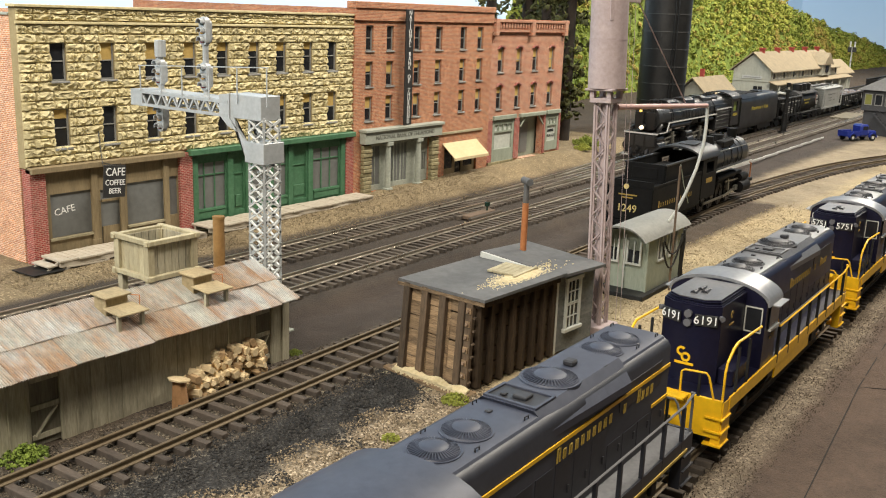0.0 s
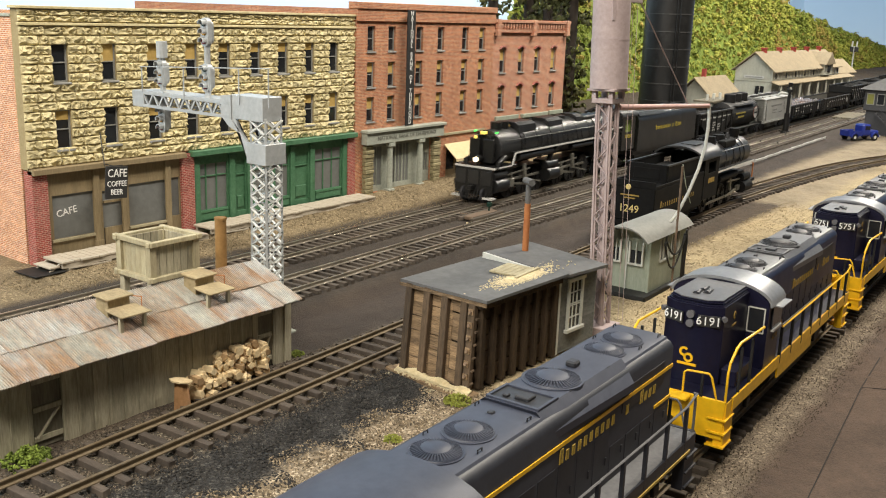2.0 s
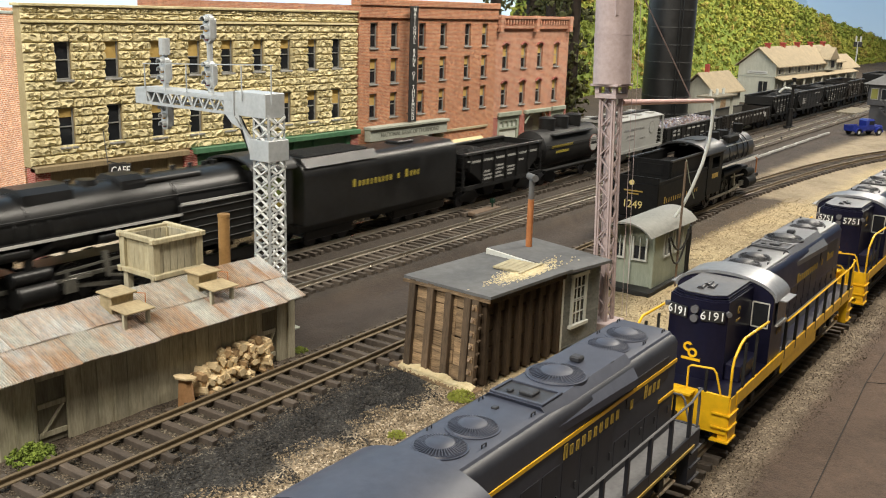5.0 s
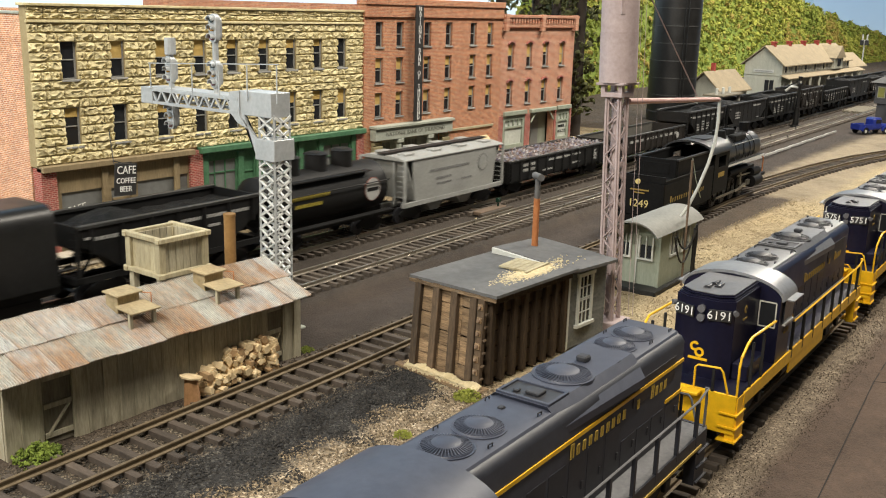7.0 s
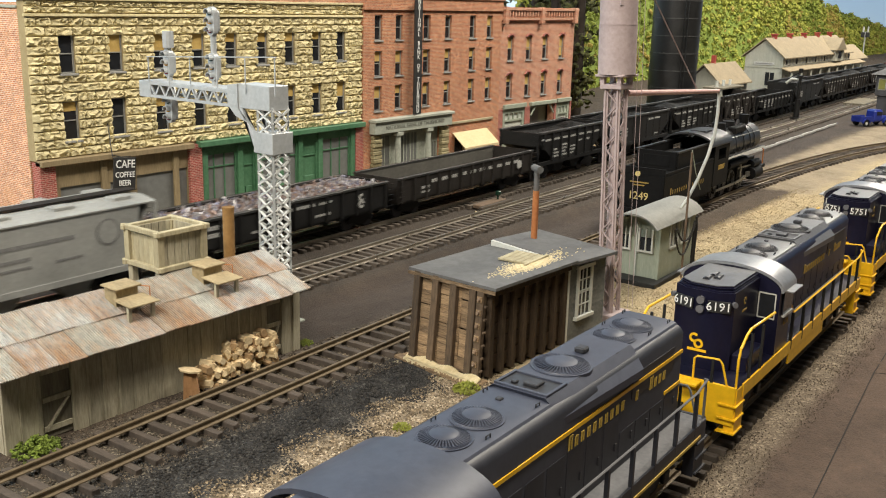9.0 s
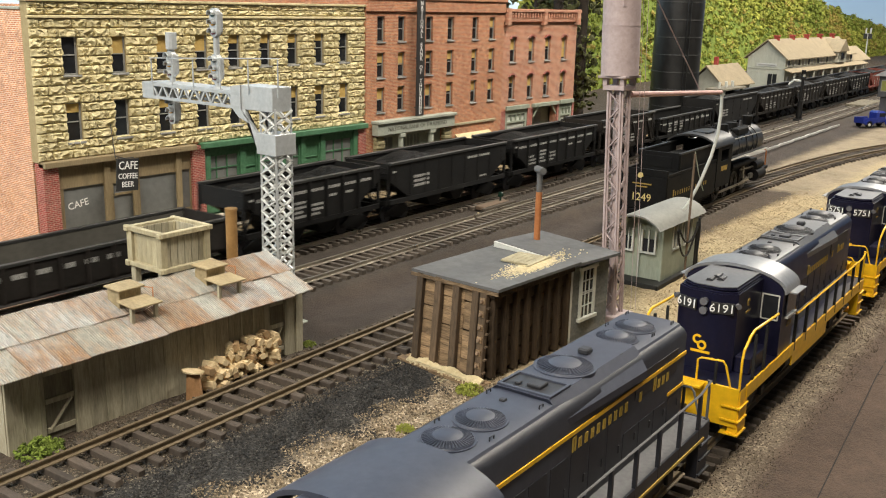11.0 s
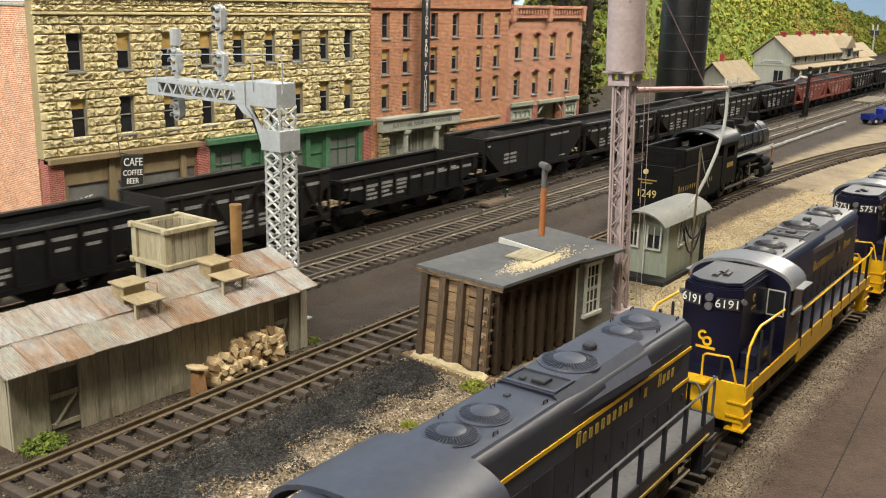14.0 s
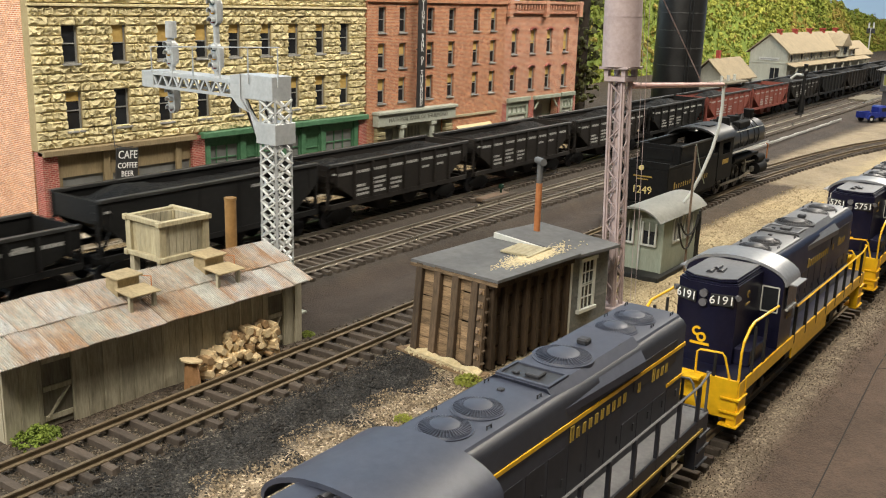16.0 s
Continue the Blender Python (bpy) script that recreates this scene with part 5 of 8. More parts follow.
def signal_bridge():
    top = thing("signal_bridge", 26.82, 28.65, 0.05, 0, "silver lattice cantilever signal bridge with colour light heads", "signal bridge")
    w = 0.42
    for sx in (-1, 1):
        for sy in (-1, 1):
            part("corner_angle", beam(B(), (sx * w * 1.06, sy * w * 1.06, 0), (sx * w, sy * w, 9.0), 0.09), SILVER, top)
    for k in range(17):
        z0, z1 = 0.2 + k * 0.51, 0.74 + k * 0.51
        for s in (-1, 1):
            for a, b in ((-w, w), (w, -w)):
                part("lacing", beam(B(), (a, s * (w + 0.05), z0), (b, s * (w + 0.05), z1), 0.045, 0.1), LACE, top)
                part("lacing", beam(B(), (s * (w + 0.05), a, z0), (s * (w + 0.05), b, z1), 0.1, 0.045), LACE, top)
    part("gusset", box(B(), -w - 0.14, w + 0.14, -w - 0.14, w + 0.14, 7.15, 8.0, 0.02), SILVER, top)
    part("knee", prism(B(), [(w + 0.1, 7.3), (w + 0.1, 8.0), (1.45, 8.9), (1.2, 8.9)], "x", -w - 0.12, -w), SILVER, top)
    part("knee", prism(B(), [(w + 0.1, 7.3), (w + 0.1, 8.0), (1.45, 8.9), (1.2, 8.9)], "x", w, w + 0.12), SILVER, top)
    part("head_box", box(B(), -0.54, 0.5, -0.4, 1.48, 8.87, 9.84, 0.02), SILVER, top)
    part("head_plate", prism(B(), [(0.95, 8.35), (1.4, 8.85), (1.4, 9.84), (2.0, 9.76), (2.0, 8.95), (1.55, 8.55)], "x", -0.6, -0.55), SILVER, top)
    y0, y1, zb, zt = 1.48, 7.1, 8.93, 9.48
    for sx in (-0.55, 0.55):
        for z in (zb, zt):
            part("chord", beam(B(), (sx, y0, z), (sx, y1, z), 0.12), SILVER, top)
        n = 16
        for k in range(n):
            ya, yb = y0 + (y1 - y0) * k / n, y0 + (y1 - y0) * (k + 1) / n
            part("lacing", beam(B(), (sx, ya, zb if k % 2 else zt), (sx, yb, zt if k % 2 else zb), 0.08), SILVER, top)
    part("deck", box(B(), -0.55, 0.55, y0, y1, zt + 0.06, zt + 0.1), SILVER, top)
    part("end_plate", box(B(), -0.62, 0.62, y1 - 0.1, y1 + 0.72, zb - 0.08, zt + 0.08, 0.02), SILVER, top)
    for sx in (-0.6,):
        part("handrail", beam(B(), (sx, -0.9, 11.0), (sx, 7.2, 10.6), 0.04), SILVER, top)
        for y in (-0.8, 0.9, 2.6, 4.3, 5.7, 7.1):
            part("rail_post", beam(B(), (sx, y, zt), (sx, y, 10.95 - 0.049 * (y + 0.8)), 0.04), SILVER, top)
    for y, zz in ((3.47, (12.2, 10.35)), (6.45, (10.35, 8.35))):
        part("signal_mast", rod(B(), (0, y, 8.2 if zz[1] < 9 else 9.4), (0, y, zz[0] + (0.4 if zz[1] > 9 else 1.2)), 0.13, 10), SILVER, top)
        for z in zz:
            signal_head(top, y, z)
    part("mast_cap", rod(B(), (0, 6.45, 11.0), (0, 6.45, 11.7), 0.24, 12), SILVER, top)
    part("footing", box(B(), -0.85, 0.85, -0.85, 0.85, -0.2, 0.05, 0.03), GREY_STONE, top)


signal_bridge()


# ---- shed made of an old boxcar body ----
BOLT_RUST = surface("pale_rusted_iron", (0.13, 0.085, 0.055), (0.3, 0.21, 0.14), 0.8)
WORN_TIMBER = surface("worn_brown_timber", (0.035, 0.024, 0.014), (0.15, 0.1, 0.06), 0.9, grain=6, stretch=(3, 3, 0.5), vary=0.3)


def car_shed():
    s = thing("boxcar_shed", 26.98, 18.33, 0.05, -3.0, "old brown boxcar body used as a shed with grey tar roof", "shed")
    L, W, H = 5.4, 3.35, 3.55
    lean = at(0, 0, 0, 0, 4.5, 0)
    rng = random.Random(21)
    part("core", box(B(), 0.45, L, 0.12, W - 0.12, 0.1, H - 0.12), DARK_WOOD, s)
    # end wall toward -x: planks and heavy posts
    me = mesh_of(box(B(), 0.0, 0.1, 0, 0.98, -0.26, 0.26, 0.015), "plank", BROWN_WOOD)
    for z in np.arange(0.35, 3.3, 0.54):
        for y in (0.12, 1.12, 2.12):
            alike("plank", me, s, lean @ at(0.02 + rng.uniform(-0.025, 0.025), y, float(z), rng.uniform(-2.0, 2.0), 0, 0))
    for y in (0.12, 0.45, 1.35, 2.25, 3.15):
        part("end_post", box(B(), -0.18, 0.04, y - 0.15, y + 0.15, 0.05, H - 0.12, 0.02), WORN_TIMBER, s, m=lean @ at(0, rng.uniform(-0.04, 0.04), 0, rng.uniform(-0.8, 0.8), 0, 0))
    for k in range(6):
        part("bolt_plate", box(B(), -0.22, -0.17, 0.02, 0.24, 0.5 + k * 0.48, 0.72 + k * 0.48), BROWN_WOOD, s, m=lean)
        part("bolt", rod(B(), (-0.3, 0.13, 0.61 + k * 0.48), (-0.2, 0.13, 0.61 + k * 0.48), 0.06, 6, 0.08), BOLT_RUST, s, m=lean)
        part("bolt", rod(B(), (-0.2, -0.14, 0.4 + k * 0.48), (-0.08, -0.14, 0.4 + k * 0.48), 0.05, 6), WORN_TIMBER, s, m=lean)
    # side toward -y: ribs, the shade on it put into the timber colour
    for k in range(8):
        x = 0.32 + k * 0.68
        part("side_post", box(B(), x, x + 0.24, -0.2, 0.14, 0.05, H - 0.2, 0.02), DARK_WOOD, s)
    for z in (0.5, 1.1, 1.7, 2.3, 2.9):
        part("side_plank", box(B(), 0.4, L, -0.02, 0.13, z - 0.28, z + 0.28, 0.01), DARK_WOOD, s)
    part("eave_beam", box(B(), 0.2, L, -0.3, 0.1, H - 0.42, H - 0.1, 0.02), DARK_WOOD, s)
    part("roof", prism(B(), [(-0.5, H - 0.12), (W + 0.25, H - 0.13), (W + 0.25, H - 0.02), (-0.5, H - 0.01)], "x", 0.12, L + 0.1), TAR, s, "grey tar paper roof")
    part("roof_edge", box(B(), 0.08, 0.14, -0.5, W + 0.25, H - 0.26, H - 0.14), BROWN_WOOD, s)
    # clapboard lean-to
    lx0, lx1 = L, L + 3.0
    for k in range(28):
        z = 0.05 + k * 0.118
        part("clapboard", prism(B(), [(-0.075, z), (0.0, z), (0.0, z + 0.128), (-0.045, z + 0.128)], "x", lx0 + 0.12, lx1), CLAP, s)
    part("annex_core", box(B(), lx0, lx1, 0.0, W - 0.2, 0.05, 3.3), CLAP, s)
    part("corner_board", box(B(), lx0, lx0 + 0.13, -0.15, 0.0, 0.05, 3.35), PALE_GREY, s)
    w = part("window_frame", box(box(box(box(B(), lx0 + 0.75, lx0 + 0.88, -0.16, 0.0, 0.95, 2.95), lx0 + 1.75, lx0 + 1.88, -0.16, 0.0, 0.95, 2.95), lx0 + 0.7, lx0 + 1.95, -0.19, 0.0, 2.95, 3.1), lx0 + 0.65, lx0 + 2.0, -0.22, 0.0, 0.82, 0.95), PALE_GREY, s, "white painted window frame")
    part("pane", box(B(), lx0 + 0.88, lx0 + 1.75, -0.08, -0.05, 0.95, 2.95), GLASS, w)
    bm = B()
    for x in (1.17, 1.46):
        box(bm, lx0 + x - 0.02, lx0 + x + 0.02, -0.12, -0.08, 0.95, 2.95)
    for z in (1.4, 1.9, 1.98, 2.45):
        box(bm, lx0 + 0.88, lx0 + 1.75, -0.12, -0.08, z, z + 0.04)
    part("muntin", bm, PALE_GREY, w)
    part("annex_roof", prism(B(), [(-0.45, 3.25), (W + 0.2, 3.5), (W + 0.2, 3.62), (-0.45, 3.37)], "x", L - 0.3, lx1 + 0.1), TAR, s, m=at(0, 0, 0.3, 0, 2.2, 0))
    part("white_flashing", prism(B(), [(0.6, 3.5), (3.4, 3.5), (3.4, 3.76), (0.6, 3.54)], "x", L - 0.45, L - 0.32), PALE_GREY, s)
    ch = thing("stove_pipe", 34.2, 20.7, 3.5, 0, "rusty orange stove pipe with a grey tee cap", "stove pipe")
    part("tube", rod(B(), (0, 0, -0.2), (0, 0, 2.2), 0.135, 14), RUST_PIPE, ch, smooth=True)
    part("upper_tube", rod(B(), (0, 0, 2.2), (0, 0, 3.1), 0.12, 14), TAR, ch, smooth=True)
    part("tee_cap", rod(B(), (-0.2, -0.28, 3.12), (0.2, 0.28, 3.12), 0.15, 12), TAR, ch, smooth=True)
    # plank lid and sand on the roof
    h = thing("roof_plank_lid", 31.1, 19.35, 3.595, 4, "weathered plank lid lying in spilt sand on the roof", "wooden lid")
    for k in range(5):
        part("plank", box(B(), -0.75, 0.75, -0.6 + k * 0.25, -0.37 + k * 0.25, 0.02, 0.1, 0.01), PALE_WOOD, h)
    part("plank", box(B(), -0.95, 0.95, -0.72, -0.6, 0, 0.1), PALE_WOOD, h)
    rs = random.Random(2)
    bm = B()
    for _ in range(4200):
        a, r = rs.uniform(0, 6.283), abs(rs.gauss(0, 0.75))
        x, y = 30.75 + 1.35 * r * math.cos(a), 18.68 + 0.4 * r * math.sin(a)
        if y < 18.1:
            continue
        g = 0.021 * rs.uniform(0.5, 1.3)
        zt = 3.592 + 0.02 * rs.random() + 0.05 * max(0, 1 - r)
        box(bm, x - g, x + g, y - g, y + g, zt - 0.035, zt)
    tagged(part("spilt_sand", bm, SAND), "yellow sand spilt over the shed roof", "sand", kind="stuff")
    bm = B()
    for _ in range(2600):
        u, q = rs.uniform(0, 1), abs(rs.gauss(0, 0.16))
        x, y = 26.72 - q + 0.42 * u, 18.1 + 3.6 * u
        g = rs.uniform(0.012, 0.03)
        zt = 0.17 + 0.16 * max(0, 1 - 4 * q) * (0.6 + 0.4 * math.sin(19 * u))
        box(bm, x - g, x + g, y - g, y + g, zt - 0.05, zt)
    tagged(part("sill_sand", bm, SAND), "pale sand drifted along the shed foot", "sand", kind="stuff")
    # plinth
    pl = thing("timber_sill", 26.85, 18.25, 0, -7, "pale timber sill with spilt sand at the foot of the shed", "timber")
    part("beam", box(B(), -0.55, -0.2, -0.3, 3.9, -0.05, 0.14, 0.03), BROWN_WOOD, pl)
    for k in range(7):
        part("board_end", box(B(), -0.85 - 0.05 * (k % 3), -0.56, -0.25 + k * 0.6, 0.3 + k * 0.6, -0.3, 0.0 - 0.03 * (k % 2), 0.03), WORN_TIMBER if k % 2 else PALE_WOOD, pl)
    part("beam", box(B(), -0.2, 0.3, -0.2, 3.9, -0.1, 0.08, 0.02), BROWN_WOOD, pl)


SAND = surface("pale_sand", (0.46, 0.38, 0.22), (0.74, 0.64, 0.42), 0.95)
CLAP = surface("grey_clapboard", (0.07, 0.075, 0.07), (0.2, 0.205, 0.19), 0.85)
PALE_GREY = surface("pale_grey_paint", (0.4, 0.41, 0.38), (0.56, 0.57, 0.53), 0.8)
car_shed()


# ---- water tower on a lattice column ----
def water_tower():
    t = thing("water_tower", 36.7, 18.22, 0.0, -3, "pinkish grey water tower tank on a lattice steel column", "water tower")
    t.matrix_basis = at(36.7, 18.22, 0.0, -2.2, 0, -3)
    w = 0.29
    part("footing", box(B(), -0.7, 0.7, -0.7, 0.7, -0.3, 0.35, 0.04), PINK_STEEL, t)
    for sx in (-1, 1):
        for sy in (-1, 1):
            bm = B()
            box(bm, sx * w - 0.1, sx * w + 0.1, sy * w - 0.03, sy * w + 0.03, 0.35, 10.0)
            box(bm, sx * w - 0.03, sx * w + 0.03, sy * w - 0.1, sy * w + 0.1, 0.35, 10.0)
            part("corner_angle", bm, PINK_STEEL, t)
    n = 16
    for k in range(n):
        z0, z1 = 0.4 + 9.5 * k / n, 0.4 + 9.5 * (k + 1) / n
        for s in (-1, 1):
            a = -w if k % 2 else w
            part("lacing", beam(B(), (s * (w + 0.02), a, z0), (s * (w + 0.02), -a, z1), 0.1, 0.04), PINK_STEEL, t)
            part("lacing", beam(B(), (a, s * (w + 0.02), z0), (-a, s * (w + 0.02), z1), 0.04, 0.1), PINK_STEEL, t)
    part("riser", rod(B(), (0, 0, 0.3), (0, 0, 10.2), 0.13, 10), PINK_STEEL, t)
    part("cap_plate", box(B(), -0.5, 0.5, -0.5, 0.5, 9.95, 10.15, 0.02), PINK_STEEL, t)
    for sx in (-0.4, 0.4):
        for sy in (-0.4, 0.4):
            part("bearing_block", box(B(), sx - 0.1, sx + 0.1, sy - 0.1, sy + 0.1, 10.15, 10.45), PINK_STEEL, t)
    part("base_plate", box(B(), -0.66, 0.66, -0.66, 0.66, 10.45, 10.55, 0.02), PINK_STEEL, t)
    bm = rod(B(), (0, 0, 10.55), (0, 0, 12.55), 0.78, 36)
    part("lower_tank", bm, PINK_STEEL, t, smooth=True)
    part("upper_tank", rod(rod(B(), (0, 0, 12.56), (0, 0, 17.2), 0.77, 36), (0, 0, 17.2), (0, 0, 18.1), 0.8, 36, 0.05), PINK_STEEL, t, smooth=True)
    part("hoop", rod(B(), (0, 0, 12.52), (0, 0, 12.58), 0.79, 36), PINK_STEEL, t)
    part("bracket", beam(B(), (-0.6, -0.44, 13.3), (-0.64, -0.42, 14.4), 0.14), PINK_STEEL, t)
    part("jib_post", box(B(), 0.5, 1.5, -0.6, -0.35, 14.05, 14.25), PINK_STEEL, t)
    # filling arm along +x and its hose
    part("filling_arm", rod(B(), (0.5, -0.25, 9.75), (9.7, -0.1, 9.35), 0.13, 12, 0.1), PINK_ARM, t, "pink tapering filling arm", smooth=True)
    part("arm_stay", rod(B(), (1.5, -0.45, 14.15), (7.3, -0.1, 9.6), 0.03, 5), PINK_STEEL, t)
    pts = [(9.6, -0.1, 9.35), (9.8, -0.1, 9.2), (9.8, -0.1, 8.3), (9.7, -0.05, 7.3), (9.4, 0.1, 6.2), (8.9, 0.35, 5.0), (8.45, 0.6, 4.1), (8.1, 0.8, 3.6)]
    part("hose", pipe(B(), pts, 0.085, 8), PALE_GREY, t, "pale hanging hose", smooth=True)
    for dy in (-0.62, -0.4):
        part("guide_rope", rod(B(), (1.05, dy, 14.1), (0.8, dy - 0.1, 0.4), 0.011, 5), PINK_STEEL, t)


PINK_ARM = surface("salmon_pipe", (0.42, 0.25, 0.23), (0.55, 0.36, 0.33), 0.6)
water_tower()


def yard_hut():
    h = thing("yard_hut", 43.0, 18.85, 0.1, 1.5, "pale green board hut with a curved grey roof and hose reel", "hut")
    L, W, H = 4.6, 2.1, 3.05
    part("base", box(B(), -0.9, L + 0.3, -0.25, W + 0.3, -0.15, 0.12, 0.03), BLACK_PAINT, h)
    hol = [(1.2, 2.2, 1.5, 2.7), (2.6, 3.6, 1.5, 2.7)]
    part("side_wall", pierced(B(), 0, L, 0.1, H, 0, 0.1, hol), HUT_GREEN, h)
    part("back_wall", box(B(), 0.1, L - 0.1, W - 0.1, W, 0.1, H), HUT_GREEN, h)
    part("end_wall", box(B(), L - 0.1, L, 0.1, W, 0.1, H), HUT_GREEN, h)
    bm = pierced(B(), 0.0, W, 0.1, H, -0.1, 0.0, [(0.3, 1.0, 1.5, 2.6), (1.5, 1.95, 1.5, 2.6)])
    part("front_wall", bm, HUT_GREEN, h, m=at(0.1, 0.1, 0, 0, 0, 90))
    for a, b, c, d in hol:
        part("window", box(box(box(box(B(), a - 0.06, a + 0.04, -0.05, 0.05, c, d), b - 0.04, b + 0.06, -0.05, 0.05, c, d), a, b, -0.05, 0.05, c - 0.06, c + 0.03), (a + b) / 2 - 0.03, (a + b) / 2 + 0.03, -0.02, 0.06, c, d), PALE_GREY, h)
        part("pane", box(B(), a, b, 0.06, 0.08, c, d), DUSTY, h)
    for a, b in ((0.4, 1.1), (1.6, 2.05)):
        part("window", box(box(box(box(B(), -0.06, 0.04, a - 0.05, a + 0.04, 1.5, 2.6), -0.06, 0.04, b - 0.04, b + 0.05, 1.5, 2.6), -0.08, 0.04, a - 0.06, b + 0.06, 1.42, 1.5), -0.04, 0.05, (a + b) / 2 - 0.025, (a + b) / 2 + 0.025, 1.5, 2.6), PALE_GREY, h)
        part("pane", box(B(), 0.06, 0.08, a, b, 1.5, 2.6), GLASS, h)
    part("door_edge", box(B(), -0.03, 0.0, 1.2, 1.26, 0.1, 2.9), PALE_GREY, h)
    rim = [(W / 2 + 1.55 * math.sin(radians(a)), 2.15 + 1.35 * math.cos(radians(a))) for a in range(-58, 59, 8)]
    inn = [(W / 2 + 1.55 * math.sin(radians(a)), 2.07 + 1.35 * math.cos(radians(a))) for a in range(58, -59, -8)]
    part("roof", prism(B(), rim + inn, "x", -1.1, L + 0.3), ROOF_PALE, h, "curved pale grey roof", smooth=True)
    gable = [(W / 2 + 1.05 * math.sin(radians(a)), 2.05 + 1.35 * math.cos(radians(a))) for a in range(-85, 86, 10)]
    part("gable", prism(B(), [(W, H)] + gable[::-1] + [(0.0, H)], "x", 0.02, 0.1), HUT_GREEN, h)
    p = thing("service_post", 45.2, 18.45, 0.0, 0, "brown service post with hanging black hoses beside the hut", "hose post")
    part("post", rod(B(), (-0.2, 0, 0), (-0.2, 0, 6.4), 0.06, 8), RUST_DARK, p)
    for k, (dx, sag) in enumerate(((0.0, 1.0), (0.25, 0.55))):
        pts = [(-1.6 + dx + 2.4 * i / 10, -0.05, 2.75 - 4 * sag * 1.5 * (i / 10) * (1 - i / 10)) for i in range(11)]
        part("hose", pipe(B(), pts, 0.05, 6), BLACK_PAINT, p)
    part("hose", pipe(B(), [(1.0, -0.05, 3.0), (1.15, -0.05, 2.4), (1.05, -0.05, 1.0), (1.2, -0.05, 0.2)], 0.06, 6), BLACK_PAINT, p)
    part("stand", rod(B(), (0.95, 0, 0), (0.95, 0, 2.8), 0.07, 8), BLACK_PAINT, p)
    part("cord", pipe(B(), [(-0.2, 0, 6.5), (0.2, -0.1, 5.4), (1.0, -0.1, 4.4)], 0.025, 5), HUT_GREEN, p)


ROOF_PALE = surface("pale_grey_roof_felt", (0.16, 0.16, 0.145), (0.25, 0.25, 0.225), 0.75)
RUST_DARK = surface("dark_rust", (0.09, 0.06, 0.04), (0.17, 0.12, 0.08), 0.8)
yard_hut()


# ---- firewood ----
def wood_pile():
    t = thing("firewood_pile", 19.7, 25.1, 0.0, 1.5, "heap of split firewood stacked against the shed", "firewood")
    rng = random.Random(14)
    for k in range(190):
        u = rng.random() ** 0.9
        x = 0.2 + 3.6 * u
        hmax = 1.3 * (1 - abs(u - 0.75) ** 2 * 0.9)
        z = rng.uniform(0.05, hmax)
        y = 0.42 - rng.random() * (0.62 - 0.3 * z)
        r = rng.uniform(0.1, 0.18)
        n = rng.choice((3, 4, 4, 5, 6, 8))
        l = rng.uniform(0.4, 0.6)
        bm = B()
        ph = rng.uniform(0, 6)
        prism(bm, [(r * math.cos(ph + 6.283 * i / n) * rng.uniform(0.8, 1.1), r * math.sin(ph + 6.283 * i / n) * rng.uniform(0.8, 1.1)) for i in range(n)], "y", -l / 2, l / 2)
        part("log", bm, SPLIT if rng.random() < 0.72 else SPLIT_END, t, m=at(x, y, z, rng.uniform(-8, 8), rng.uniform(-90, 90), rng.gauss(-12, 20)))
    st = thing("chopping_stump", 19.4, 24.95, 0, 0, "orange-brown upright stump at the end of the woodpile", "stump")
    part("trunk", rod(B(), (0, 0, 0), (0.05, 0.1, 0.95), 0.3, 9, 0.22), RUST_DARK2, st)
    part("top", rod(B(), (0.05, 0.1, 0.95), (0.06, 0.1, 1.0), 0.4, 7), SPLIT, st)


SPLIT = surface("split_wood", (0.46, 0.33, 0.17), (0.8, 0.66, 0.42), 0.85, grain=5, stretch=(3, 0.7, 3), vary=0.25)
SPLIT_END = surface("bark_wood", (0.16, 0.1, 0.05), (0.42, 0.28, 0.14), 0.9, grain=5, vary=0.3)
RUST_DARK2 = surface("bark", (0.2, 0.1, 0.04), (0.36, 0.2, 0.09), 0.9)
wood_pile()
# ---- freight train on the back main line ----
CAR_BLACK = deep(surface("coal_dusted_black", (0.004, 0.004, 0.0045), (0.012, 0.012, 0.0117), 0.6, grain=4, bump=0.08, vary=0.2), 0.25)
CAR_RED = surface("oxide_red_car", (0.15, 0.035, 0.025), (0.25, 0.07, 0.05), 0.75, bump=0.08)
CAR_GREY = surface("light_grey_car", (0.21, 0.215, 0.205), (0.33, 0.335, 0.32), 0.6, bump=0.05)
CAR_BROWN = deep(surface("dusty_dark_brown_car", (0.009, 0.008, 0.007), (0.024, 0.02, 0.0175), 0.65, bump=0.08), 0.25)
COAL = deep(surface("coal", (0.003, 0.003, 0.003), (0.014, 0.014, 0.014), 0.7, grain=7, bump=0.8, depth=0.08), 0.15)
MARK = plain("faded_white_mark", (0.36, 0.36, 0.345), 0.7)
GOLD_MARK = plain("dull_yellow_mark", (0.3, 0.24, 0.03), 0.6)
SCRAP = [surface("scrap_" + n, a, b, 0.45, 0.5) for n, a, b in (("steel", (0.2, 0.19, 0.2), (0.48, 0.47, 0.48)), ("rust", (0.16, 0.11, 0.09), (0.3, 0.22, 0.19)), ("blue", (0.16, 0.16, 0.22), (0.28, 0.28, 0.36)))]
SPEED = 13.9
HEAD = 80.4
Z_RAIL = 1.02
spinners = []
runners = []


def rolling(name, s0, label, category="freight car"):
    """A thing on the back track whose front coupling is s0 behind the engine's headlight."""
    ob = thing(name, HEAD + s0, y_back(HEAD + s0), Z_RAIL, 1.862, label, category, "freight train")
    runners.append((ob, s0))
    return ob


WHEEL = None


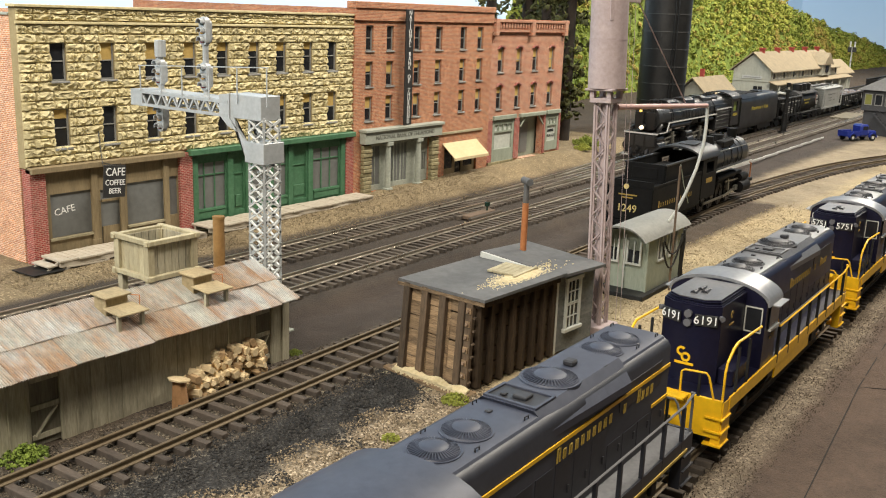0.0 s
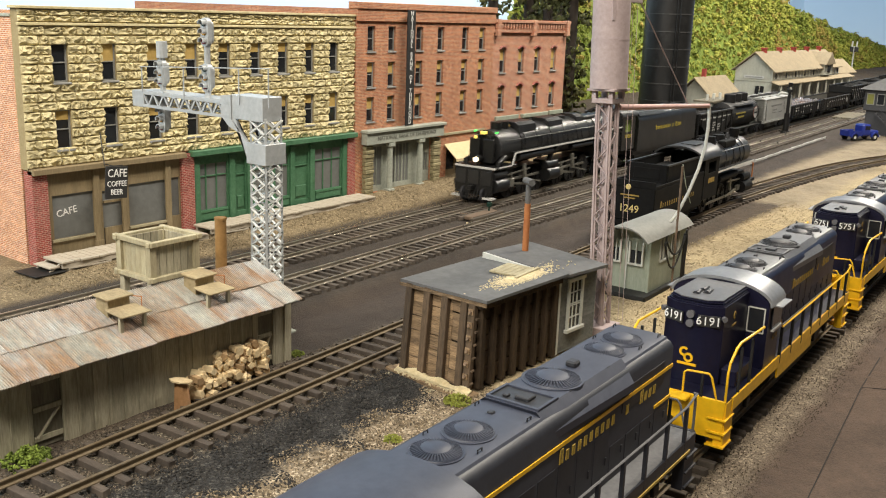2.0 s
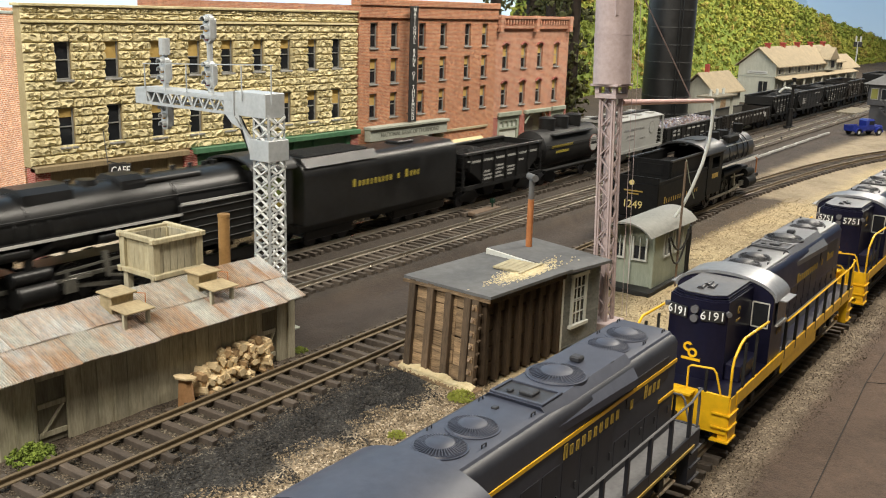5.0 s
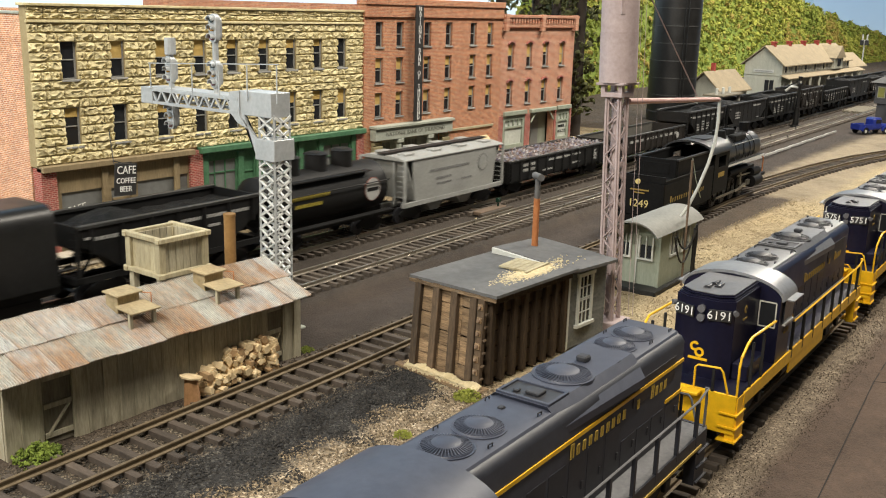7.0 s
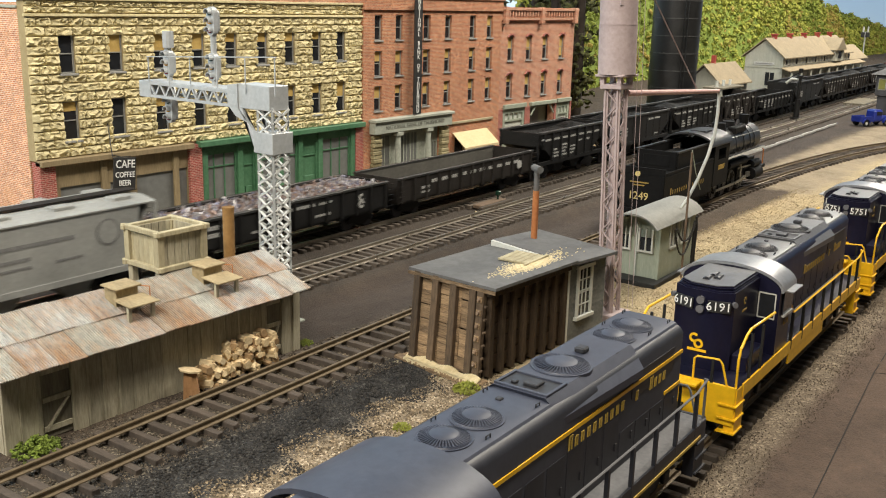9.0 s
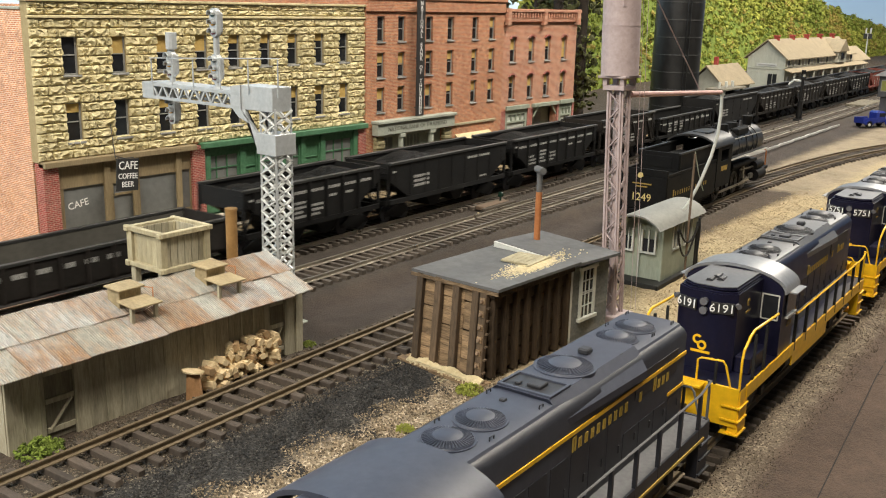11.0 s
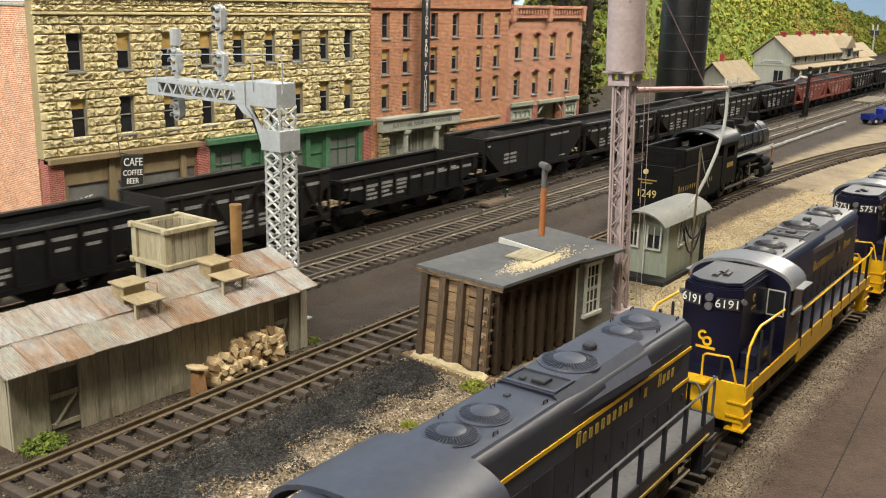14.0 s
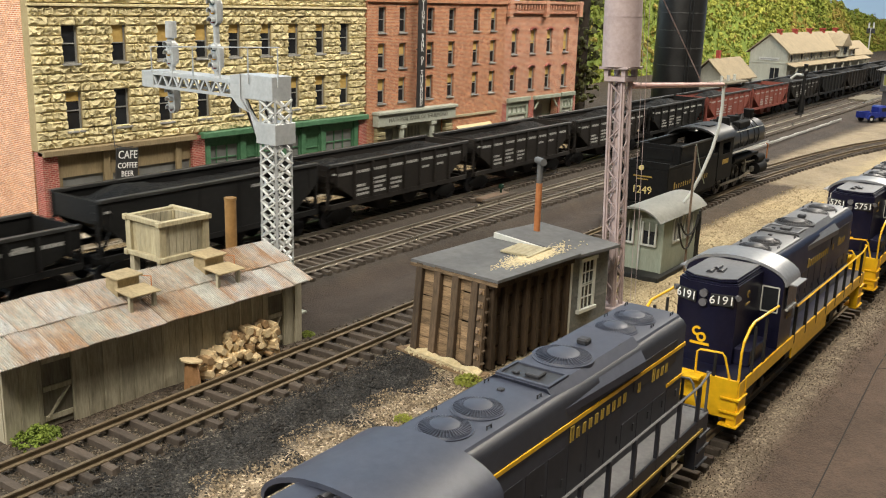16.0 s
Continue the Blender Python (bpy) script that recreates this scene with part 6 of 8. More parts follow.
def wheelset_mesh(r):
    bm = B()
    for s in (-1, 1):
        rod(bm, (0, s * 0.72, 0), (0, s * 0.88, 0), r, 16)
    rod(bm, (0, -0.9, 0), (0, 0.9, 0), 0.08, 6)
    for k in range(2):
        for s in (-1, 1):
            box(bm, -r * 0.7, r * 0.7, s * 0.885 - 0.01, s * 0.885 + 0.01, -0.05, 0.05)
    return mesh_of(bm, "wheelset", FAN_DARK)


def freight_truck(car, x):
    global WHEEL
    bm = B()
    for s in (-1, 1):
        prism(bm, [(x - 1.1, 0.6), (x - 0.9, 0.72), (x - 0.4, 0.95), (x + 0.4, 0.95), (x + 0.9, 0.72), (x + 1.1, 0.6), (x + 1.0, 0.4), (x + 0.7, 0.45), (x + 0.35, 0.25), (x - 0.35, 0.25), (x - 0.7, 0.45), (x - 1.0, 0.4)], "y", s * 1.0, s * 1.12)
    box(bm, x - 0.25, x + 0.25, -1.1, 1.1, 0.5, 0.9)
    tr = part("truck", bm, CAR_BLACK, car)
    WHEEL = WHEEL or wheelset_mesh(0.48)
    for dx in (-0.8, 0.8):
        w = alike("wheelset", WHEEL, tr, at(x + dx, 0, 0.48))
        spinners.append((w, x + dx, 0.48, 0.48))


def underframe(car, L, mat):
    part("centre_sill", box(B(), 0.15, L - 0.15, -0.16, 0.16, 0.85, 1.15), mat, car)
    for x in (0.1, L - 0.1):
        part("coupler", box(box(B(), x - 0.18, x + 0.18, -0.1, 0.1, 0.9, 1.12), x - 0.1, x + 0.1, -0.18, 0.18, 0.85, 1.2, 0.03), CAR_BLACK, car)


def marks(car, y, spots, mat=None):
    for x, z, w, h in spots:
        n = max(1, round(w / 0.22))
        for k in range(n):
            part("mark", box(B(), x + k * w / n, x + k * w / n + w / n * 0.72, y - 0.008, y + 0.008, z, z + h), mat or MARK, car)


RUNGS = {}


def ladder(car, x, y0, z0, z1, mat, along="y"):
    if mat.name not in RUNGS:
        RUNGS[mat.name] = mesh_of(beam(B(), (0, 0, 0), (0, 0.45, 0), 0.04), "rung", mat)
    for z in np.arange(z0, z1, 0.3):
        alike("rung", RUNGS[mat.name], car, at(x, y0, float(z), 0, 0, 0 if along == "y" else -90))


# paler than the car bodies: light from above put into the rim colour
CHORD = deep(surface("toplit_car_rim", (0.012, 0.012, 0.012), (0.035, 0.035, 0.034), 0.5, grain=6, bump=0.05), 0.4)


def hopper(s0, L, mat, label, H=3.5, posts=8, load=True, style="rib", text=True, full=0.0):
    car = rolling("hopper_car", s0, label)
    a, b = 0.5, L - 0.5
    W = 1.6
    zs = 1.45
    side = [(a, H), (b, H), (b, H - 0.75), (b - 0.35, H - 0.95), (b - 2.1, zs), (a + 2.1, zs), (a + 0.35, H - 0.95), (a, H - 0.75)]
    if style == "offset":
        side = [(a, H), (b, H), (b, H - 1.0), (b - 1.7, zs), (a + 1.7, zs), (a, H - 1.0)]
    for s in (-1, 1):
        part("side_sheet", prism(B(), side, "y", s * W - 0.05, s * W + 0.05), mat, car)
        part("top_chord", box(B(), a - 0.05, b + 0.05, s * W - 0.12, s * W + 0.12, H - 0.08, H + 0.08, 0.02), CHORD, car)
        part("side_sill", box(B(), a, b, s * W - 0.08, s * W + 0.08, zs - 0.25, zs), mat, car)
        if style == "truss":
            n = 6
            for k in range(n + 1):
                x = a + 0.7 + (b - a - 1.4) * k / n
                part("side_post", box(B(), x - 0.07, x + 0.07, s * 1.6, s * 1.76, zs - 0.1, H), mat, car)
                if k < n:
                    x2 = a + 0.7 + (b - a - 1.4) * (k + 1) / n
                    part("diagonal", beam(B(), (x, s * 1.7, H if k % 2 else zs), (x2, s * 1.7, zs if k % 2 else H), 0.16, 0.1), mat, car)
        else:
            for k in range(posts):
                x = a + 0.5 + (b - a - 1.0) * k / (posts - 1)
                z0 = zs if a + 2.0 < x < b - 2.0 else max(zs, H - 1.0 - max(0, min(x - a, b - x) - 0.35) * 0.75)
                part("side_post", box(B(), x - 0.07, x + 0.07, s * 1.6, s * (1.76 if style == "rib" else 1.67), z0, H - 0.05), mat, car)
        part("end_sill", box(B(), 0.3 if s < 0 else L - 0.55, 0.55 if s < 0 else L - 0.3, -1.55, 1.55, zs - 0.3, zs - 0.05), mat, car)
        part("corner_post", box(B(), (0.38 if s < 0 else L - 0.5), (0.5 if s < 0 else L - 0.38), -1.6, -1.46, zs - 0.2, H), mat, car)
        part("corner_post", box(B(), (0.38 if s < 0 else L - 0.5), (0.5 if s < 0 else L - 0.38), 1.46, 1.6, zs - 0.2, H), mat, car)
    for x, sg in ((a, 1), (b, -1)):
        part("end_sheet", box(B(), x - 0.05, x + 0.05, -W, W, H - 0.95, H), mat, car)
        part("slope_sheet", prism(B(), [(x, H - 0.9), (x + 0.1 * sg, H - 0.9), (x + 3.0 * sg, zs - 0.1), (x + 2.9 * sg, zs - 0.2)], "y", -W + 0.06, W - 0.06), mat, car)
        ladder(car, x - 0.08 * sg, -1.5, zs, H - 0.1, mat)
        part("end_beam", beam(B(), (x + 0.05 * sg, -1.4, zs), (x + 0.9 * sg, -1.2, H - 1.1), 0.1), mat, car)
    for k in range(2):
        x = L / 2 + (-1.2 if k == 0 else 1.2)
        part("hopper_chute", prism(B(), [(x - 1.1, zs), (x + 1.1, zs), (x + 0.35, 0.45), (x - 0.35, 0.45)], "y", -1.2, 1.2), mat, car)
    if load:
        n, m = 26, 9
        bm = B()
        rng = random.Random(int(s0))
        g = []
        for i in range(n + 1):
            row = []
            for j in range(m + 1):
                u, v = i / n, j / m
                ed = min(1, 5 * min(u, 1 - u)) * math.sin(math.pi * v) ** 0.7
                z = H - 0.42 + full + 0.62 * ed * max(0.15, math.sin(u * 6.28 * 1.25 + s0)) + rng.uniform(-0.06, 0.06)
                row.append(bm.verts.new((a + 0.06 + (b - a - 0.12) * u, -W + 0.06 + (2 * W - 0.12) * v, z)))
            g.append(row)
        for i in range(n):
            for j in range(m):
                bm.faces.new((g[i][j], g[i + 1][j], g[i + 1][j + 1], g[i][j + 1]))
        part("coal_load", bm, COAL, car, "heaped black coal")
    else:
        part("floor", box(B(), a + 2.0, b - 2.0, -W + 0.06, W - 0.06, zs - 0.1, zs), mat, car)
    if text:
        k = 1.65 if style != "truss" else 1.66
        n = posts if style != "truss" else 7
        pitch = (b - a - 1.0) / (n - 1)
        spots = []
        for j in range(n - 1):
            x = a + 0.5 + pitch * j + 0.16
            w = pitch - 0.32
            if style == "offset":
                continue
            spots.append((x, H - 0.62, w, 0.15))
            if j in (1, 2, 3):
                spots += [(x, zs + 0.2 + 0.24 * q, w * (0.95 if (q + j) % 3 else 0.7), 0.13) for q in range(4 if j == 2 else 3)]
            elif j in (n - 4, n - 3):
                spots += [(x + 0.1, zs + 1.0, w * 0.6, 0.13)]
        if style == "offset":
            spots = [(a + 2.2, zs + 0.5 + 0.26 * q, 1.5, 0.15) for q in range(3)] + [(b - 4.4, H - 0.55, 2.6, 0.14), (b - 3.0, zs + 0.2, 0.8, 0.1)]
        marks(car, -k, spots)
        marks(car, -1.72, [(a + 0.15, H - 0.5, 0.32, 0.1)])
    underframe(car, L, mat)
    freight_truck(car, 1.9)
    freight_truck(car, L - 1.9)
    return car


GON_DUST = surface("dusty_grey_lining", (0.045, 0.042, 0.036), (0.1, 0.095, 0.08), 0.9, grain=4)


def gondola(s0, L, label, scrap=False, mat=None):
    mat = mat or CAR_BLACK
    car = rolling("gondola_car", s0, label)
    a, b, W, z0, z1 = 0.5, L - 0.5, 1.6, 1.1, 2.42
    for s in (-1, 1):
        part("side_sheet", box(B(), a, b, s * W - 0.05, s * W + 0.05, z0, z1), mat, car)
        part("top_chord", box(B(), a - 0.05, b + 0.05, s * W - 0.11, s * W + 0.11, z1 - 0.05, z1 + 0.09, 0.02), CHORD, car)
        for k in range(13):
            x = a + 0.25 + (b - a - 0.5) * k / 12
            part("side_post", box(B(), x - 0.07, x + 0.07, s * 1.6, s * 1.75, z0 - 0.1, z1), mat, car)
    for x in (a, b):
        part("end_sheet", box(B(), x - 0.06, x + 0.06, -W, W, z0, z1 + 0.05), mat, car)
        ladder(car, x, -1.72, z0, z1, mat, "x")
    part("floor", box(B(), a, b, -W, W, z0 - 0.12, z0 + 0.05), mat, car)
    if scrap:
        rng = random.Random(9)
        for mi, m in enumerate(SCRAP):
            bm = B()
            for _ in range(620 if mi == 0 else 330):
                q = rng.uniform(0.06, 0.17)
                M = Matrix.Translation((rng.uniform(a + 0.2, b - 0.2), rng.uniform(-W + 0.2, W - 0.2), z1 - 0.12 + rng.uniform(-0.1, 0.2))) @ Euler((rng.uniform(0, 6), rng.uniform(0, 6), rng.uniform(0, 6))).to_matrix().to_4x4() @ Matrix.Diagonal((q * rng.uniform(0.6, 2), q, q * rng.uniform(0.15, 0.8), 1))
                bmesh.ops.create_cube(bm, size=1, matrix=M)
            ob = part("scrap_load", bm, m, car, "heap of mixed scrap metal")
            ob["kind"] = "stuff"
        part("scrap_bed", box(B(), a + 0.06, b - 0.06, -W + 0.06, W - 0.06, z1 - 0.35, z1 - 0.1), SCRAP[1], car)
        marks(car, -1.66, [(a + 1.9, 1.95, 1.6, 0.2), (a + 1.9, 1.6, 1.6, 0.2), (a + 5.4, 2.0, 3.6, 0.15), (a + 9.3, 2.0, 1.0, 0.12), (a + 4.6, 1.35, 1.4, 0.12), (a + 9.0, 1.4, 1.2, 0.12)])
        for dz, r, a0 in ((0.2, 0.2, 55), (-0.15, 0.23, 0)):
            part("round_mark", prism(B(), arc(b - 2.4, 1.75 + dz, r, a0, 330, 12) + arc(b - 2.4, 1.75 + dz, r * 0.45, 330, a0, 12), "y", -1.79, -1.76), MARK, car)
    else:
        marks(car, -1.66, [(a + 2.2, 1.6, 0.8, 0.16), (a + 2.2, 1.35, 0.8, 0.12)] + [(a + 3.2 + 1.04 * k, 1.85, 0.6, 0.2) for k in range(10)])
        part("round_mark", prism(B(), arc(b - 1.9, 1.75, 0.28, 0, 360, 14)[:-1], "y", -1.79, -1.76), MARK, car)
        part("floor_dust", box(B(), a + 0.07, b - 0.07, -W + 0.07, W - 0.07, z0 + 0.05, z0 + 0.1), GON_DUST, car)
        for s in (-1, 1):
            part("lining", box(B(), a + 0.07, b - 0.07, s * (W - 0.075) - 0.015, s * (W - 0.075) + 0.015, z0 + 0.1, z1 - 0.06), GON_DUST, car)
    underframe(car, L, mat)
    freight_truck(car, 2.2)
    freight_truck(car, L - 2.2)


def tank_car(s0, L):
    car = rolling("tank_car", s0, "black tank car with domes, walkway and a round white emblem")
    a, b, r, zc = 0.7, L - 0.7, 1.38, 2.55
    bm = rod(B(), (a, 0, zc), (b, 0, zc), r, 28)
    for x, sg in ((a, -1), (b, 1)):
        rod(bm, (x, 0, zc), (x + 0.3 * sg, 0, zc), r, 28, r * 0.7)
    part("tank", bm, CAR_BLACK, car, smooth=True)
    for x in (L * 0.3, L * 0.5, L * 0.7):
        d = part("dome", rod(B(), (x, 0, zc + r - 0.15), (x, 0, zc + r + 0.75), 0.62, 20), CAR_BLACK, car, smooth=True)
        part("dome_lid", rod(B(), (x, 0, zc + r + 0.75), (x, 0, zc + r + 0.86), 0.66, 20, 0.4), CAR_BLACK, d)
    for s in (-1, 1):
        part("handrail", pipe(B(), [(a, s * 1.5, zc + 0.4), (b, s * 1.5, zc + 0.4)], 0.035), CAR_BLACK, car)
        part("walkway", box(B(), L * 0.2, L * 0.8, s * 0.75, s * 1.35, zc + 1.0, zc + 1.06), CAR_BLACK, car)
        part("side_sill", box(B(), 0.4, L - 0.4, s * 1.35, s * 1.5, 1.0, 1.2), CAR_BLACK, car)
        part("running_board", box(B(), 0.4, L - 0.4, s * 1.2, s * 1.65, 1.2, 1.26), CAR_BLACK, car)
    part("emblem", prism(B(), arc(L * 0.8, zc, 0.62, 0, 360, 20)[:-1], "y", -1.42, -1.36), MARK, car, "round white emblem")
    part("emblem_ring", prism(B(), arc(L * 0.8, zc, 0.66, 0, 360, 20)[:-1], "y", -1.405, -1.37), CAR_RED, car)
    part("emblem_bar", box(B(), L * 0.8 - 0.5, L * 0.8 + 0.5, -1.43, -1.4, zc - 0.1, zc + 0.1), CAR_BLACK, car)
    marks(car, -1.385, [(1.6, zc + 0.15, 3.2, 0.2), (2.2, zc - 0.25, 2.0, 0.18)], GOLD_MARK)
    underframe(car, L, CAR_BLACK)
    freight_truck(car, 1.9)
    freight_truck(car, L - 1.9)


def covered_hopper(s0, L):
    car = rolling("covered_hopper", s0, "light grey covered hopper car with roof hatches and round emblem")
    a, b, W, z1 = 0.6, L - 0.6, 1.62, 3.78
    for s in (-1, 1):
        part("side_sheet", prism(B(), [(a + 0.95, 1.3), (b - 0.95, 1.3), (b - 0.6, z1), (a + 0.6, z1)], "y", s * W - 0.05, s * W + 0.05), CAR_GREY, car)
        part("side_sill", box(B(), 0.35, L - 0.35, s * W - 0.1, s * W + 0.1, 1.1, 1.35), CAR_GREY, car)
        for x in (0.45, L - 0.45):
            part("corner_post", box(B(), x - 0.07, x + 0.07, s * W - 0.14, s * W, 1.2, z1), CAR_GREY, car)
    for x in (a + 0.05, b - 0.05):
        for s in (-1, 1):
            part("end_post", box(B(), x - 0.06, x + 0.06, s * 0.75 - 0.06, s * 0.75 + 0.06, 1.2, z1), CAR_GREY, car)
    for x, sg in ((a + 1.2, 1), (b - 1.2, -1)):
        part("end_sheet", prism(B(), [(x - 1.15 * sg, z1), (x - 1.05 * sg, z1), (x + 0.1 * sg, 1.3), (x, 1.3)], "y", -W + 0.06, W - 0.06), CAR_GREY, car)
        ladder(car, x - 1.3 * sg, -1.6, 1.4, z1, CAR_GREY)
    part("roof", prism(B(), [(-1.72, z1), (1.72, z1), (1.72, z1 + 0.06), (0.9, z1 + 0.22), (-0.9, z1 + 0.22), (-1.72, z1 + 0.06)], "x", 0.4, L - 0.4), CAR_GREY, car)
    for k in range(4):
        for s in (-1, 1):
            x = 1.6 + k * (L - 3.2) / 3
            part("hatch", box(B(), x - 0.45, x + 0.45, s * 0.85 - 0.3, s * 0.85 + 0.3, z1 + 0.15, z1 + 0.32, 0.03), CAR_GREY, car)
    part("running_board", box(B(), 0.3, L - 0.3, -0.3, 0.3, z1 + 0.3, z1 + 0.36), CAR_BROWN, car)
    for x in (L * 0.36, L * 0.64):
        part("hopper_chute", prism(B(), [(x - 1.2, 1.3), (x + 1.2, 1.3), (x + 0.4, 0.45), (x - 0.4, 0.45)], "y", -1.2, 1.2), CAR_GREY, car)
    dk = plain("dim_grey_mark", (0.16, 0.16, 0.16), 0.7)
    marks(car, -1.68, [(2.9, 2.9, 4.2, 0.16), (3.6, 2.4, 1.6, 0.14), (3.6, 2.1, 1.6, 0.1), (6.2, 2.1, 1.2, 0.1)], dk)
    part("emblem", prism(B(), arc(b - 2.2, 2.9, 0.55, 0, 360, 20)[:-1], "y", -1.69, -1.66), dk, car)
    part("emblem", prism(B(), arc(b - 2.2, 2.9, 0.47, 0, 360, 20)[:-1], "y", -1.70, -1.67), CAR_GREY, car)
    underframe(car, L, CAR_GREY)
    freight_truck(car, 1.9)
    freight_truck(car, L - 1.9)


# ---- articulated steam engine and tender ----
STEAM = deep(surface("satin_black_engine", (0.006, 0.006, 0.0063), (0.017, 0.017, 0.0172), 0.36, 0.1, grain=4, bump=0.06), 0.4)
STEAM_GREY = surface("graphite_smokebox", (0.012, 0.012, 0.0125), (0.03, 0.03, 0.03), 0.45, 0.2, bump=0.06)
WHITE_TRIM = plain("white_trim", (0.5, 0.5, 0.48), 0.5)
ROD_STEEL = surface("side_rod_steel", (0.13, 0.125, 0.11), (0.3, 0.29, 0.25), 0.36, 0.6, bump=0.04)
GLOW = plain("warm_headlight_glow", (1.0, 0.85, 0.55), 0.3, emit=2.5)
GLOW_GREEN = plain("green_marker_glow", (0.1, 0.9, 0.15), 0.3, emit=0.5)
GLOW_AMBER = plain("amber_number_glow", (1.0, 0.72, 0.15), 0.3, emit=0.6)


def driver_mesh(r):
    bm = B()
    for s in (-1, 1):
        y0, y1 = s * 0.74, s * 0.9
        prism(bm, arc(0, 0, r, 0, 360, 22)[:-1] , "y", y0, y1 - s * 0.05)
        rod(bm, (0, y0, 0), (0, s * 0.95, 0), r * 0.28, 12)
        for k in range(9):
            a = 2 * math.pi * k / 9
            beam(bm, (0.2 * r * math.cos(a), s * 0.87, 0.2 * r * math.sin(a)), (0.88 * r * math.cos(a), s * 0.87, 0.88 * r * math.sin(a)), 0.07, 0.05)
        box(bm, -r * 0.5, r * 0.5, s * 0.86, s * 0.9, -r * 0.85, -r * 0.4)
        rod(bm, (0, s * 0.86, -r * 0.42), (0, s * 1.0, -r * 0.42), 0.1, 8)
    rod(bm, (0, -0.9, 0), (0, 0.9, 0), 0.1, 8)
    return mesh_of(bm, "driving_axle", STEAM)


def steam_engine():
    e = rolling("steam_engine", 0.0, "large black articulated steam engine with lit headlight and marker lamps", "steam engine")
    # boiler: x grows toward the cab
    zc, r = 3.55, 1.25
    bm = rod(B(), (1.6, 0, zc), (4.2, 0, zc), r * 0.95, 32)
    part("smokebox", bm, STEAM_GREY, e, smooth=True)
    bm = rod(rod(B(), (4.2, 0, zc), (10.0, 0, zc + 0.02), r, 32, r * 1.06), (10.0, 0, zc + 0.02), (18.4, 0, zc + 0.05), r * 1.06, 32)
    part("boiler", bm, STEAM, e, smooth=True)
    part("firebox", prism(B(), [(-1.35, 1.6), (1.35, 1.6), (1.42, 3.6)] + arc(0, 3.6, 1.42, 8, 172, 12, 0.92) + [(-1.42, 3.6)], "x", 15.4, 19.9), STEAM, e, smooth=True)
    for x in (4.6, 6.4, 8.4, 10.4, 12.4, 14.4, 16.6):
        part("boiler_band", rod(B(), (x - 0.04, 0, zc + 0.02), (x + 0.04, 0, zc + 0.02), r * 1.075 if x > 8 else r * 1.03 + 0.01, 32), STEAM, e)
    part("smokebox_front", rod(rod(B(), (1.45, 0, zc), (1.6, 0, zc), r * 0.95, 28), (1.3, 0, zc), (1.45, 0, zc), 0.7, 20), STEAM_GREY, e)
    for s in (-1, 1):
        part("air_pump", rod(rod(B(), (1.15, s * 0.5, 2.6), (1.15, s * 0.5, 3.9), 0.32, 12), (1.15, s * 0.5, 3.9), (1.15, s * 0.5, 4.4), 0.24, 12), STEAM, e)
        part("pump_shield", box(B(), 0.8, 1.0, s * 0.15, s * 0.95, 2.6, 4.2, 0.05), STEAM, e)
        part("marker_lamp", rod(B(), (1.25, s * 0.85, 4.62), (1.45, s * 0.85, 4.62), 0.075, 10), GLOW_GREEN, e)
        part("running_board", box(B(), 2.7, 15.5, s * 1.2, s * 1.62, 3.2, 3.26), STEAM, e)
        part("board_edge", box(B(), 2.7, 15.4, s * 1.62 - 0.02, s * 1.62 + 0.02, 3.17, 3.28), WHITE_TRIM, e, "white running board edge")
        part("board_edge", box(B(), 15.4, 19.8, s * 1.62 - 0.02, s * 1.62 + 0.02, 3.62, 3.72), WHITE_TRIM, e)
        part("board_edge", beam(B(), (2.7, s * 1.62, 3.23), (2.3, s * 1.62, 2.42), 0.08), WHITE_TRIM, e)
        part("board_edge", box(B(), 0.6, 2.3, s * 1.62 - 0.02, s * 1.62 + 0.02, 2.36, 2.44), WHITE_TRIM, e)
        part("air_tank", rod(B(), (3.4, s * 1.35, 2.85), (8.2, s * 1.35, 2.85), 0.26, 12), STEAM, e, smooth=True)
        part("air_tank", rod(B(), (11.2, s * 1.4, 2.85), (14.6, s * 1.4, 2.85), 0.2, 12), STEAM, e, smooth=True)
        part("ash_pan", box(B(), 15.4, 19.7, s * 1.2, s * 1.55, 1.5, 3.6, 0.06), STEAM, e)
        for k in range(5):
            part("pipe_run", rod(B(), (15.3, s * 1.58, 1.75 + 0.38 * k), (19.8, s * 1.58, 1.8 + 0.38 * k), 0.035, 5), BLACK_PAINT, e)
        part("grab_rail", rod(B(), (2.0, s * 1.25, zc + 0.5), (19.5, s * 1.42, zc + 0.55), 0.035, 5), STEAM_GREY, e)
        for k in range(9):
            part("sand_pipe", pipe(B(), [(7 + k * 0.7, s * 0.9, zc + 0.95), (7 + k * 0.75, s * 1.3, zc + 0.3), (7 + k * 0.8, s * 1.36, 3.1)], 0.035, 5), STEAM_GREY, e)
    part("headlight", rod(B(), (0.12, 0, 2.86), (0.3, 0, 2.86), 0.17, 16), GLOW, e, "lit headlight")
    part("headlight_case", rod(B(), (0.25, 0, 2.86), (0.7, 0, 2.86), 0.27, 16), STEAM, e)
    part("number_lamp", box(B(), 0.9, 1.2, -0.2, 0.2, 4.48, 4.68, 0.03), GLOW_AMBER, e, "lit amber number lamp")
    part("front_lamp", box(B(), 0.62, 0.78, 0.3, 0.52, 4.18, 4.38, 0.03), GLOW_AMBER, e)
    # front deck and pilot
    part("front_deck", box(B(), 0.2, 3.0, -1.6, 1.6, 2.32, 2.42, 0.02), STEAM, e)
    part("deck_edge", box(B(), 0.12, 0.2, -1.62, 1.62, 2.3, 2.42), WHITE_TRIM, e, "white deck edge")
